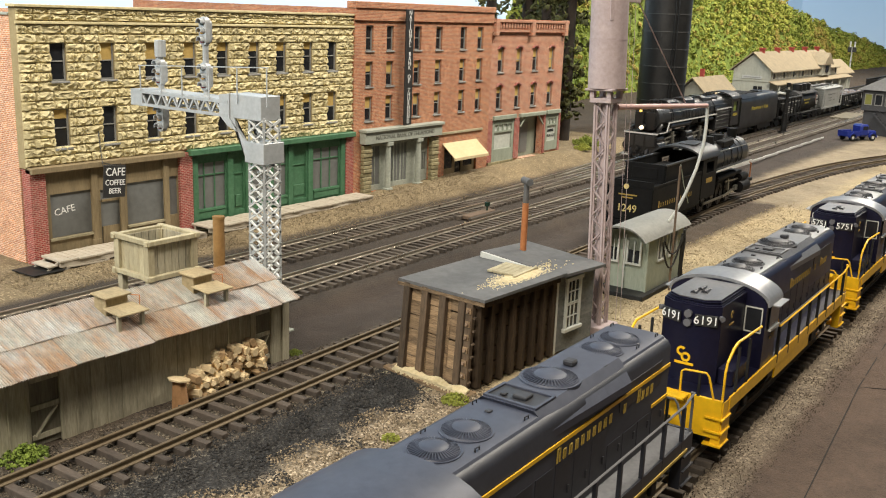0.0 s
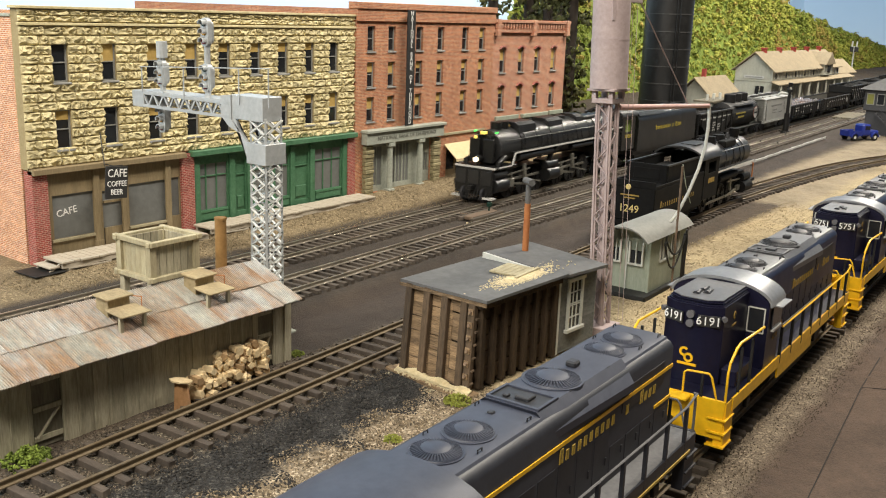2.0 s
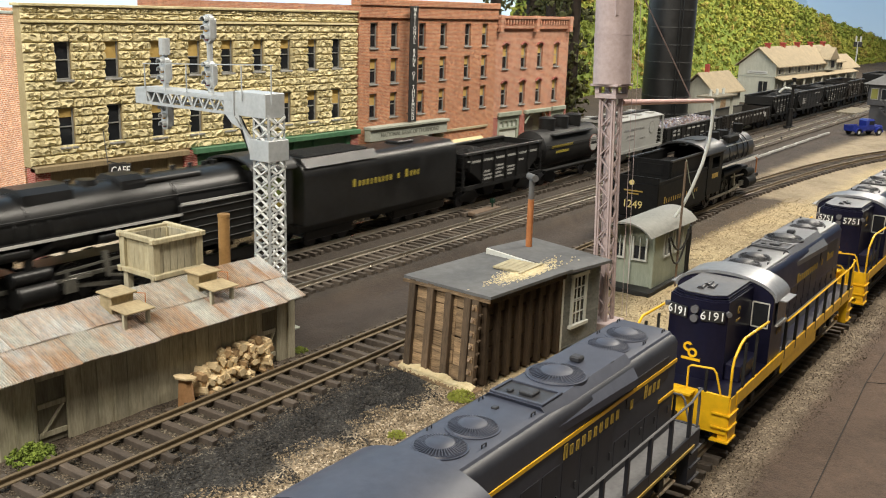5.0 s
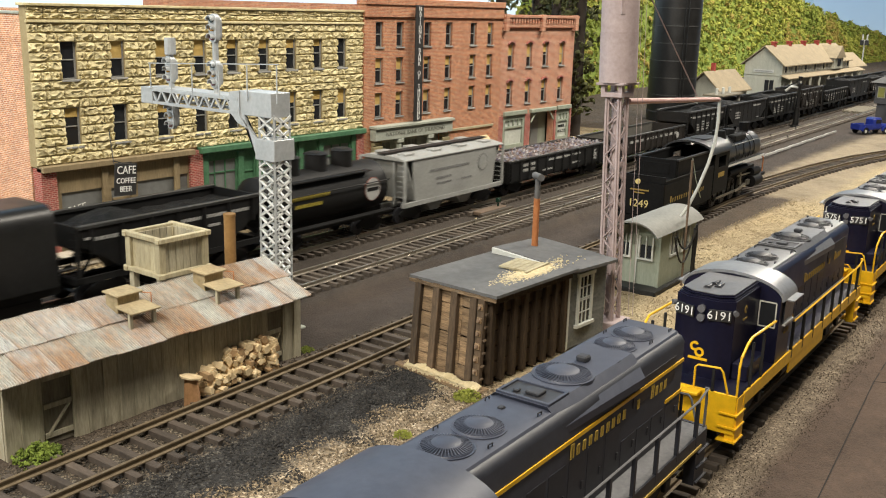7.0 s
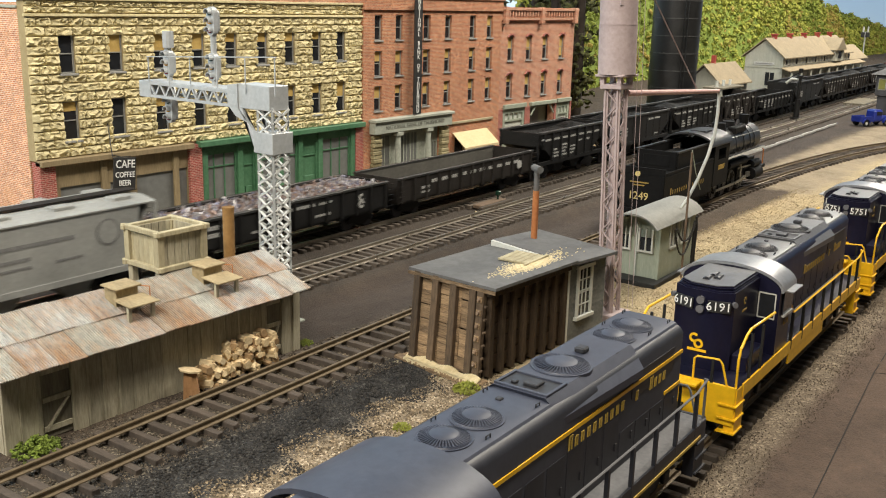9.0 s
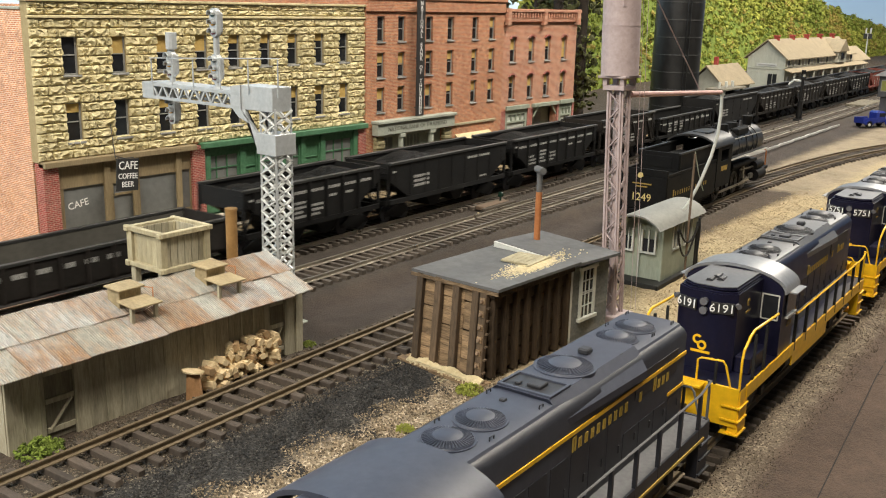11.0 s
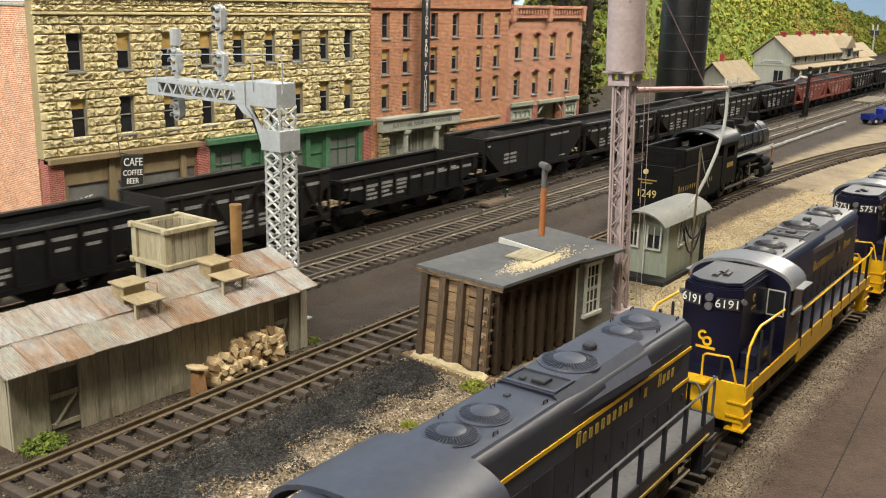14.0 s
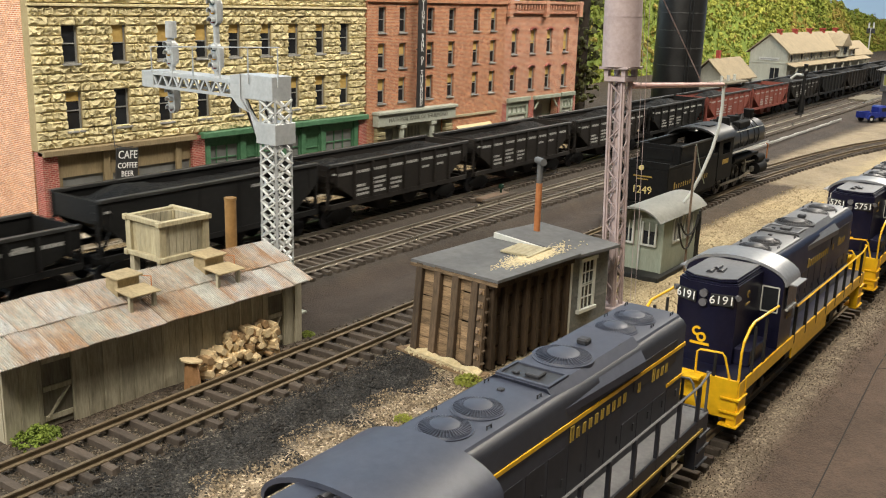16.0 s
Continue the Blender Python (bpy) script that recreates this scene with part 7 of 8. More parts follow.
    part("deck_face", box(B(), 0.02, 0.12, -1.5, 1.5, 0.55, 2.3, 0.03), STEAM, e)
    for y in (-1.0, 0.0, 1.0):
        part("face_plate", box(B(), -0.04, 0.02, y - 0.42, y + 0.42, 1.2, 2.15, 0.02), STEAM_GREY, e)
    part("bell_cord_post", rod(B(), (0.4, 0.0, 2.4), (0.4, 0.0, 2.75), 0.05, 6), STEAM, e)
    bm = B()
    for k in range(13):
        y = -1.3 + 2.6 * k / 12
        beam(bm, (0.02, y, 0.9), (-0.35 + 0.25 * abs(y) / 1.3, y, 0.25), 0.07)
    part("pilot", bm, STEAM, e)
    for s in (-1, 1):
        part("pilot_step", box(B(), -0.2, 0.3, s * 0.85, s * 1.6, 0.3, 0.42), WHITE_TRIM, e, "white front step")
    part("coupler", box(B(), -0.5, 0.3, -0.13, 0.13, 0.85, 1.15, 0.03), STEAM, e)
    # domes, stack, boxes along the top
    for x in (2.6, 3.45):
        part("smokestack", rod(B(), (x, 0, zc + 1.0), (x, 0, zc + 1.65), 0.4, 16), STEAM, e, smooth=True)
    for x0, x1 in ((4.2, 6.6), (8.4, 10.6), (12.9, 14.1)):
        part("sand_dome", prism(B(), [(-0.95, zc + 0.8), (0.95, zc + 0.8), (0.85, zc + 1.35), (0.5, zc + 1.55), (-0.5, zc + 1.55), (-0.85, zc + 1.35)], "x", x0, x1), STEAM, e)
    part("steam_dome", rod(B(), (11.8, 0, zc + 1.0), (11.8, 0, zc + 1.5), 0.5, 16, 0.4), STEAM, e, smooth=True)
    part("turret_pipe", rod(B(), (13.2, -0.72, zc + 1.18), (17.2, -0.72, zc + 1.2), 0.17, 10), STEAM_GREY, e, smooth=True)
    for x in (7.4, 11.0, 15.0, 16.4, 17.4, 18.2, 18.8):
        part("valve", rod(B(), (x, 0.1, zc + 1.0), (x, 0.1, zc + 1.55), 0.13, 8), STEAM_GREY, e)
    part("bell", rod(B(), (4.3, 0, zc + 1.2), (4.3, 0, zc + 1.5), 0.2, 10, 0.08), DULL_GOLD, e)
    # cab
    for s in (-1, 1):
        part("cab_side", pierced(B(), 19.8, 22.3, 1.7, 4.6, s * 1.62 - 0.04, s * 1.62 + 0.04, [(20.4, 21.7, 3.2, 4.2)]), STEAM, e)
        marks(e, s * 1.68, [(20.4, 2.7, 1.4, 0.3)], GOLD_MARK)
    # yellow-green block: the lit look of the cab inside is in its colour
    part("cab_interior", box(B(), 20.1, 22.0, -1.45, 1.45, 1.8, 4.3), plain("lit_cab_green", (0.2, 0.26, 0.06), 0.5), e)
    part("cab_front", box(B(), 19.75, 19.85, -1.6, 1.6, 1.7, 4.6), STEAM, e)
    rim = arc(0, 4.5, 1.72, 0, 180, 14, 0.42)
    part("cab_roof", prism(B(), rim + arc(0, 4.42, 1.66, 180, 0, 14, 0.42), "x", 19.6, 22.6), STEAM_GREY, e, smooth=True)
    # engines underneath
    dm = driver_mesh(0.96)
    for base in (3.1, 10.3):
        for k in range(3):
            x = base + k * 2.05
            w = alike("driving_axle", dm, e, at(x, 0, 0.96))
            spinners.append((w, x, 0.96, 0.96))
        for s in (-1, 1):
            part("cylinder", rod(B(), (base - 2.8, s * 1.3, 1.15), (base - 1.2, s * 1.3, 1.15), 0.48, 16), STEAM, e, smooth=True)
            part("valve_chest", rod(B(), (base - 2.9, s * 1.3, 1.85), (base - 1.3, s * 1.3, 1.85), 0.3, 12), STEAM, e, smooth=True)
            part("crosshead_guide", box(B(), base - 1.2, base + 0.6, s * 1.28, s * 1.42, 1.35, 1.48), ROD_STEEL, e)
            part("valve_gear", beam(B(), (base - 1.0, s * 1.38, 1.75), (base + 2.0, s * 1.38, 1.9), 0.09), ROD_STEEL, e)
            part("valve_link", beam(B(), (base + 1.2, s * 1.4, 2.3), (base + 1.4, s * 1.4, 1.2), 0.2), ROD_STEEL, e)
            part("eccentric_rod", beam(B(), (base + 1.4, s * 1.45, 1.25), (base + 3.6, s * 1.42, 0.8), 0.1), ROD_STEEL, e)
            part("combination_lever", beam(B(), (base - 0.6, s * 1.42, 1.85), (base - 0.4, s * 1.42, 0.9), 0.1), ROD_STEEL, e)
            part("crosshead", box(B(), base - 0.7, base - 0.15, s * 1.3, s * 1.46, 0.85, 1.45, 0.03), ROD_STEEL, e)
            part("main_rod", beam(B(), (base - 0.4, s * 1.2, 1.1), (base + 2.05, s * 1.2, 0.75), 0.1, 0.16), ROD_STEEL, e)
            part("steam_pipe", pipe(B(), [(base - 2.1, s * 1.25, 2.1), (base - 2.1, s * 1.3, 2.6), (base - 1.0, s * 1.1, 2.95)], 0.2, 10), STEAM, e, smooth=True)
        part("engine_frame", box(B(), base - 1.2, base + 5.0, -0.6, 0.6, 0.8, 1.9), STEAM, e)
    for base in (3.1, 10.3):
        for s in (-1, 1):
            rd = part("side_rod", box(B(), -2.25, 2.25, s * 0.98 - 0.04, s * 0.98 + 0.04, -0.09, 0.09, 0.02), ROD_STEEL, e, m=at(base + 2.05, 0, 0.96))
            rods.append((rd, base + 2.05, 0.96, 0.96, 0.4))
    for x in (0.2, 16.6, 18.2, 19.8):
        w = alike("truck_axle", wheelset_mesh(0.52), e, at(x, 0, 0.52))
        spinners.append((w, x, 0.52, 0.52))
    part("trailing_frame", box(box(B(), 16.0, 20.8, -1.2, -1.0, 0.45, 0.95), 16.0, 20.8, 1.0, 1.2, 0.45, 0.95), STEAM, e)
    # tender
    t = rolling("tender", 22.8, "long black tender with rounded top and dull gold lettering marks", "tender")
    L = 14.4
    part("tank", prism(B(), [(-1.6, 1.35), (1.6, 1.35)] + arc(0.9, 3.8, 0.7, 0, 90, 7, 1.1) + arc(-0.9, 3.8, 0.7, 90, 180, 7, 1.1), "x", 0.4, L - 0.4), STEAM, t, smooth=True)
    part("coal_bunker", prism(B(), [(-1.55, 4.3), (1.55, 4.3), (1.2, 4.75), (-1.2, 4.75)], "x", 0.6, 6.4), STEAM, t)
    part("coal_load", box(B(), 0.9, 6.2, -1.1, 1.1, 4.6, 4.85, 0.2), COAL, t)
    part("water_hatch", box(B(), 9.5, 11.0, -0.5, 0.5, 4.5, 4.75, 0.05), STEAM, t)
    x = 4.2
    for k, w in enumerate([0.36] + [0.26] * 9 + [0, 0.26, 0, 0.36] + [0.26] * 3):
        if w:
            part("name_mark", box(B(), x, x + w * 0.6, -1.625, -1.605, 2.9, 2.9 + (0.42 if w > 0.3 else 0.3)), GOLD_MARK, t)
        x += (w or 0.3) * 1.3
    part("frame", box(B(), 0.2, L - 0.2, -1.3, 1.3, 0.95, 1.35), STEAM, t)
    for x in (1.6, 2.9, 4.2, 9.0, 10.3, 11.6, 12.9):
        w = alike("wheelset", wheelset_mesh(0.5) if x < 2 else WH[0], t, at(x, 0, 0.5))
        WH[0] = w.data
        spinners.append((w, x, 0.5, 0.5))
    for x0, x1 in ((1.0, 4.8), (8.4, 13.5)):
        for s in (-1, 1):
            part("truck_frame", box(B(), x0, x1, s * 1.0, s * 1.15, 0.4, 0.9, 0.04), STEAM, t)
    part("coupler", box(B(), L - 0.4, L + 0.2, -0.13, 0.13, 0.9, 1.15), STEAM, t)


rods = []
WH = [None]
steam_engine()
hopper(37.3, 10.7, CAR_BLACK, "black ribbed hopper car heaped with coal", posts=7)
tank_car(48.0, 10.3)
covered_hopper(58.3, 11.4)
gondola(69.7, 15.9, "black gondola car filled with scrap metal and a white emblem", True)
gondola(85.6, 16.0, "empty dark gondola car with ribbed sides", False, CAR_BROWN)
hopper(101.6, 10.8, CAR_BLACK, "black hopper car with white lettering marks and coal", posts=8)
hopper(112.4, 13.1, CAR_BLACK, "long black hopper car filled with coal", posts=9, style="offset")
hopper(125.5, 13.1, CAR_BLACK, "long black ribbed hopper car filled with coal", posts=9)
hopper(138.6, 11.1, CAR_BROWN, "empty dark hopper car with diagonal side bracing", H=3.7, load=False, style="truss")
hopper(149.7, 13.6, CAR_BLACK, "low black hopper car with white lettering marks", H=2.95, posts=10, load=False)
hopper(163.3, 13.6, CAR_BLACK, "tall smooth-sided black hopper car with coal", H=3.75, style="offset", posts=6)
hopper(176.9, 13.5, CAR_BROWN, "dusty dark brown hopper car heaped with coal", posts=9)
hopper(190.4, 13.4, CAR_BROWN, "dusty ribbed brown hopper car heaped with coal", posts=9)
s = 203.8
for k in range(9):
    red = k in (2, 3)
    hopper(s, 13.3, CAR_RED if red else (CAR_BLACK if k % 2 else CAR_BROWN), "oxide red hopper car in the coal train" if red else "black ribbed hopper car far back in the train", posts=8, text=k < 5)
    s += 13.3


# ---- yard steam engine, standing ----
YARD_BLACK = deep(surface("flat_black_engine", (0.003, 0.003, 0.0033), (0.01, 0.01, 0.0098), 0.65, grain=4, bump=0.06), 0.12)


def yard_engine():
    x0 = 52.55
    e = thing("yard_tender", x0, y_yard(x0), 0.47, 2.4, "black tender with a gold number and open bunker", "tender")
    L = 8.6
    part("tank", box(B(), 0.2, L, -1.6, 1.6, 1.0, 3.1, 0.06), YARD_BLACK, e)
    part("rear_rim", box(B(), 0.2, 0.3, -1.6, 1.6, 3.1, 3.5), YARD_BLACK, e)
    part("top_rim", box(box(B(), 0.3, L, -1.6, -1.5, 3.1, 3.25), 0.3, L, 1.5, 1.6, 3.1, 3.25), YARD_BLACK, e)
    part("bunker_back", box(box(B(), 2.58, 2.7, -1.3, 1.3, 3.1, 4.25, 0.02), 2.54, 2.58, -0.85, 0.85, 3.3, 4.0, 0.02), YARD_BLACK, e)
    for s in (-1, 1):
        part("bunker_side", box(B(), 2.7, L - 0.1, s * 1.3 - 0.06, s * 1.3 + 0.06, 3.1, 4.2), YARD_BLACK, e)
    part("coal_load", box(B(), 3.0, L - 0.2, -1.2, 1.2, 3.1, 3.7, 0.25), COAL, e)
    part("bunker_rim", box(box(B(), 2.6, L, -1.4, -1.22, 4.17, 4.27), 2.6, L, 1.22, 1.4, 4.17, 4.27), STEAM_GREY, e)
    part("frame", box(B(), 0.0, L, -1.35, 1.35, 0.75, 1.0), YARD_BLACK, e)
    for x in (1.3, 2.7, 5.9, 7.3):
        part("wheelset", rod(rod(rod(B(), (x, -0.9, 0.48), (x, -0.74, 0.48), 0.48, 18), (x, 0.74, 0.48), (x, 0.9, 0.48), 0.48, 18), (x, -0.9, 0.48), (x, 0.9, 0.48), 0.1, 8), YARD_BLACK, e)
    for x in (2.0, 6.6):
        for s in (-1, 1):
            part("truck_frame", box(B(), x - 1.2, x + 1.2, s * 1.0, s * 1.12, 0.4, 0.85, 0.05), YARD_BLACK, e)
    lettering("1249", 0.66, GOLD_BRIGHT, e, at(0.185, 0, 1.75, 90, 0, -90), "gold number", name="number")
    part("rear_lamp", rod(B(), (0.08, 0.1, 3.1), (0.18, 0.1, 3.1), 0.16, 12), GOLD_BRIGHT, e)
    part("faded_word", box(box(B(), 0.18, 0.2, -0.6, 0.6, 2.55, 2.63), 0.18, 0.2, -0.35, 0.35, 2.38, 2.45), DULL_GOLD, e)
    x = 1.2
    for k in range(16):
        if k not in (9, 11):
            part("name_mark", box(B(), x, x + (0.17 if k in (0, 12) else 0.1), -1.612, -1.6, 1.85, 2.25 if k in (0, 12) else 2.12), DULL_GOLD, e)
        x += 0.37
    x1 = x0 + L + 0.25
    b = thing("yard_steam_engine", x1, y_yard(x1), 0.47, 2.4, "small black steam engine standing on the yard track", "steam engine")
    zc, r = 3.4, 1.12
    part("boiler", rod(rod(B(), (2.0, 0, zc), (5.0, 0, zc), r * 1.08, 30, r), (5.0, 0, zc), (8.0, 0, zc), r, 30), STEAM, b, smooth=True)
    part("smokebox", rod(B(), (8.0, 0, zc), (9.3, 0, zc), r * 0.97, 30), STEAM_GREY, b, smooth=True)
    for x in (3.2, 4.6, 6.0, 7.2, 8.0):
        part("boiler_band", rod(B(), (x - 0.04, 0, zc), (x + 0.04, 0, zc), r * 1.085 if x < 4 else r * 1.04, 30), STEAM_GREY, b)
    for s in (-1, 1):
        part("cab_side", pierced(B(), -0.2, 2.1, 1.3, 4.15, s * 1.6 - 0.04, s * 1.6 + 0.04, [(0.4, 1.6, 3.0, 3.75)]), YARD_BLACK, b)
        part("running_board", box(B(), 2.1, 9.0, s * 1.1, s * 1.6, 2.8, 2.88), YARD_BLACK, b)
        part("board_edge", box(B(), 2.1, 8.8, s * 1.6, s * 1.63, 2.8, 2.92), WHITE_TRIM, b, "pale running board edge")
        part("air_tank", rod(B(), (3.0, s * 1.25, 2.2), (6.2, s * 1.25, 2.2), 0.25, 12), YARD_BLACK, b, smooth=True)
        part("cylinder", rod(B(), (7.4, s * 1.25, 0.95), (8.9, s * 1.25, 0.95), 0.45, 16), YARD_BLACK, b, smooth=True)
        part("valve_chest", rod(B(), (7.5, s * 1.2, 1.65), (8.8, s * 1.2, 1.65), 0.3, 12), YARD_BLACK, b, smooth=True)
        part("side_rod", beam(B(), (1.8, s * 1.05, 0.6), (6.4, s * 1.05, 0.6), 0.08, 0.16), ROD_STEEL, b)
        part("main_rod", beam(B(), (4.9, s * 1.15, 0.62), (7.4, s * 1.2, 0.95), 0.08, 0.15), ROD_STEEL, b)
        part("valve_gear", beam(B(), (5.0, s * 1.2, 1.7), (7.4, s * 1.2, 1.6), 0.09), ROD_STEEL, b)
        part("valve_link", beam(B(), (5.4, s * 1.22, 2.1), (5.6, s * 1.22, 1.0), 0.14), ROD_STEEL, b)
        part("cross_head", box(B(), 6.8, 7.3, s * 1.12, s * 1.3, 0.8, 1.15), ROD_STEEL, b)
        part("handrail", rod(B(), (2.2, s * 1.2, 4.1), (9.0, s * 1.05, 4.0), 0.03, 5), ROD_STEEL, b)
        part("deck_rail", pipe(B(), [(9.6, s * 1.3, 1.4), (9.6, s * 1.3, 2.5), (9.3, s * 1.3, 2.6)], 0.05), RUST_PIPE, b)
        marks(b, s * 1.65, [(0.5, 2.35, 1.0, 0.32)], DULL_GOLD)
    rim = arc(0, 4.08, 1.75, 0, 180, 14, 0.45)
    part("cab_roof", prism(B(), rim + arc(0, 4.0, 1.68, 180, 0, 14, 0.45), "x", -0.9, 2.3), STEAM_GREY, b, smooth=True)
    part("roof_hatch", box(B(), 0.0, 1.1, -0.75, 0.3, 4.83, 4.91, 0.02), STEAM_GREY, b)
    part("cab_front", box(B(), 1.95, 2.05, -1.6, 1.6, 1.3, 4.1), YARD_BLACK, b)
    part("sand_dome", rod(B(), (5.6, 0, zc + 0.9), (5.6, 0, zc + 1.55), 0.5, 16, 0.42), YARD_BLACK, b, smooth=True)
    part("steam_dome", rod(B(), (3.9, 0, zc + 0.9), (3.9, 0, zc + 1.6), 0.55, 16, 0.45), YARD_BLACK, b, smooth=True)
    part("top_box", box(B(), 4.6, 6.6, -0.95, -0.35, zc + 0.75, zc + 1.25, 0.08), YARD_BLACK, b)
    part("smokestack", rod(B(), (8.5, 0, zc + 0.9), (8.5, 0, zc + 1.75), 0.32, 16, 0.38), YARD_BLACK, b, smooth=True)
    part("bell", rod(B(), (7.3, 0, zc + 1.1), (7.3, 0, zc + 1.5), 0.2, 10, 0.08), STEAM_GREY, b)
    for x in (2.7, 3.2, 7.0):
        part("valve", rod(B(), (x, 0.3, zc + 0.9), (x, 0.3, zc + 1.5), 0.12, 8), STEAM_GREY, b)
    for k in range(5):
        part("boiler_pipe", pipe(B(), [(3.0 + k, -0.5, zc + 1.0), (3.2 + k, -1.0, zc + 0.5), (3.3 + k, -1.17, 2.9)], 0.04, 5), STEAM_GREY, b)
    part("frame", box(B(), 0.0, 9.6, -0.65, 0.65, 0.7, 1.9), YARD_BLACK, b)
    part("pilot_deck", box(B(), 8.9, 10.0, -1.4, 1.4, 1.1, 1.35, 0.03), YARD_BLACK, b)
    dm = driver_mesh(0.78)
    for k in range(4):
        alike("driving_axle", dm, b, at(1.8 + 1.55 * k, 0, 0.78) @ Matrix.Diagonal((1 / 1.22, 1, 1, 1)))
    b.scale = (1.22, 1, 1)


GOLD_BRIGHT = plain("gold_number", (0.62, 0.5, 0.2), 0.5)
yard_engine()
# ---- scenery beyond the yard ----
LEAF = []
# the last green is near black: shade put into the leaf colour
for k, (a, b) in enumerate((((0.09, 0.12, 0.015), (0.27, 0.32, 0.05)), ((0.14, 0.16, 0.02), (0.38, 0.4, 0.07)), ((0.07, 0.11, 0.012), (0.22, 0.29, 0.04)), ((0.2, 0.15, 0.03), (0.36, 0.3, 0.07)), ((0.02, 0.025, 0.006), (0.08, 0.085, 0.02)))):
    LEAF.append(surface("foliage_%s" % ("deep", "sunny", "dark", "olive", "painted_shade")[k], a, b, 0.9, grain=2.5, stain=0.3, bump=0.8, depth=0.2))


def clump(bm, x, y, z, r, rng, flat=0.8):
    """A loose tuft of leaf cards of irregular shape."""
    for _ in range(7):
        d = Vector((rng.gauss(0, 1), rng.gauss(0, 1), rng.gauss(0, 0.8)))
        d.normalize()
        c = Vector((x, y, z)) + d * r * rng.uniform(0.35, 1.0)
        n = (d + Vector((rng.uniform(-0.6, 0.6), rng.uniform(-0.6, 0.6), rng.uniform(-0.2, 0.8)))).normalized()
        u = n.orthogonal().normalized()
        v = n.cross(u)
        k = rng.randint(5, 6)
        q = r * rng.uniform(0.35, 0.75)
        ph = rng.uniform(0, 6)
        mid = bm.verts.new(c + n * q * 0.35)
        ring = [bm.verts.new(c + (u * math.cos(ph + 6.283 * i / k) + v * math.sin(ph + 6.283 * i / k)) * q * rng.uniform(0.55, 1.15)) for i in range(k)]
        for i in range(k):
            bm.faces.new((mid, ring[i], ring[(i + 1) % k]))


def skyline(x):
    """Height of the wooded hill's crest along x."""
    return float(np.interp(x, [70, 108, 118, 150, 205, 236, 254, 275, 300, 328, 351, 430], [7, 9, 22, 25, 22.5, 19, 16.2, 13.8, 11.2, 8.8, 6.3, 5])) + 0.5 * math.sin(x * 0.9) + 0.35 * math.sin(x * 0.37 + 1)


def hill_y(x):
    return float(np.interp(x, [60, 100, 140, 430], [66, 70, 76, 77]))


def wooded_hill():
    rng = random.Random(31)
    bms = [B() for _ in LEAF[:4]]
    for _ in range(11500):
        x = 100 + 250 * rng.random() ** 1.1
        top = skyline(x)
        h = rng.random()
        z = 0.5 + (top - 0.5) * h
        y = hill_y(x) - 6 * (1 - h) + rng.uniform(-0.6, 0.6)
        n = noise.noise(Vector((x * 0.05, z * 0.12, 3.1)))
        k = 0 if n < -0.12 else (1 if n < 0.25 else 3)
        if rng.random() < 0.25:
            k = rng.choice((0, 1, 2, 3))
        clump(bms[k], x, y, z, rng.uniform(0.32, 0.72), rng)
    for m, bm in zip(LEAF, bms):
        tagged(part("hillside_woods", bm, m), "steep hillside covered in bright green bushy woods", "woods", kind="stuff")
    bm = B()
    xs = list(range(70, 431, 6))
    lo = [bm.verts.new((x, hill_y(x) - 6.5, 0)) for x in xs]
    hi = [bm.verts.new((x, hill_y(x) + 0.3, skyline(x) - 0.6)) for x in xs]
    for i in range(len(xs) - 1):
        bm.faces.new((lo[i], lo[i + 1], hi[i + 1], hi[i]))
    tagged(part("hillside", bm, LEAF[2]), "dark green slope under the bushy woods", "hillside", kind="structure")


wooded_hill()


def dark_tree(x, y, h, seed, spread=1.5, label="tall dark-trunked tree with sparse olive foliage coloured dark for shade"):
    rng = random.Random(seed)
    t = thing("tree", x, y, float(ground_z(x, y)), 0, label, "tree", "trees behind the store")
    bm = rod(B(), (0, 0, -0.2), (0.2, 0, h), 0.7, 10, 0.45)
    for k in range(7):
        z = h * rng.uniform(0.25, 0.9)
        a = rng.uniform(0, 6.28)
        rod(bm, (0.1, 0, z), (math.cos(a) * spread, math.sin(a) * spread, z + rng.uniform(0.5, 1.5)), 0.12, 6, 0.04)
    part("trunk", bm, surface("dark_bark", (0.012, 0.009, 0.007), (0.04, 0.03, 0.022), 0.95), t, smooth=True)
    bm = B()
    for _ in range(150):
        a, z = rng.uniform(0, 6.28), h * (0.15 + 0.9 * rng.random())
        q = spread * rng.random() ** 0.6
        clump(bm, math.cos(a) * q, math.sin(a) * q, z, rng.uniform(0.3, 0.6), rng)
    # crown takes the near-black green, its shade being in the colour
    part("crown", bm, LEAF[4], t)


for i, (x, y) in enumerate(((83.0, 46.5), (86, 51), (89.5, 52), (92, 57), (94, 54), (97, 60), (88, 59))):
    dark_tree(x, y, 15 + 1.5 * i, 40 + i, 1.7)


def bush(x, y, r, seed, z=None, mat=1, label="small bright green weed tuft by the track"):
    rng = random.Random(seed)
    bm = B()
    for _ in range(230):
        a = rng.uniform(0, 6.28)
        q = r * rng.random() ** 0.7
        clump(bm, math.cos(a) * q, math.sin(a) * q, r * 0.75 * rng.random() * (1 - q / r * 0.6), r * 0.11, rng)
    t = thing("bush", x, y, float(ground_z(x, y)) if z is None else z, 0, label, "bush", "weeds and bushes")
    part("leaves", bm, LEAF[mat], t)


bush(13.9, 25.2, 0.72, 1, mat=2, label="green bush growing against the shed wall")
bush(22.15, 17.95, 0.3, 2)
bush(26.0, 18.2, 0.5, 3)
bush(25.7, 25.8, 0.3, 4, mat=0)
bush(81.5, 43.0, 1.3, 5, mat=0, label="low green bush beside the brick store")
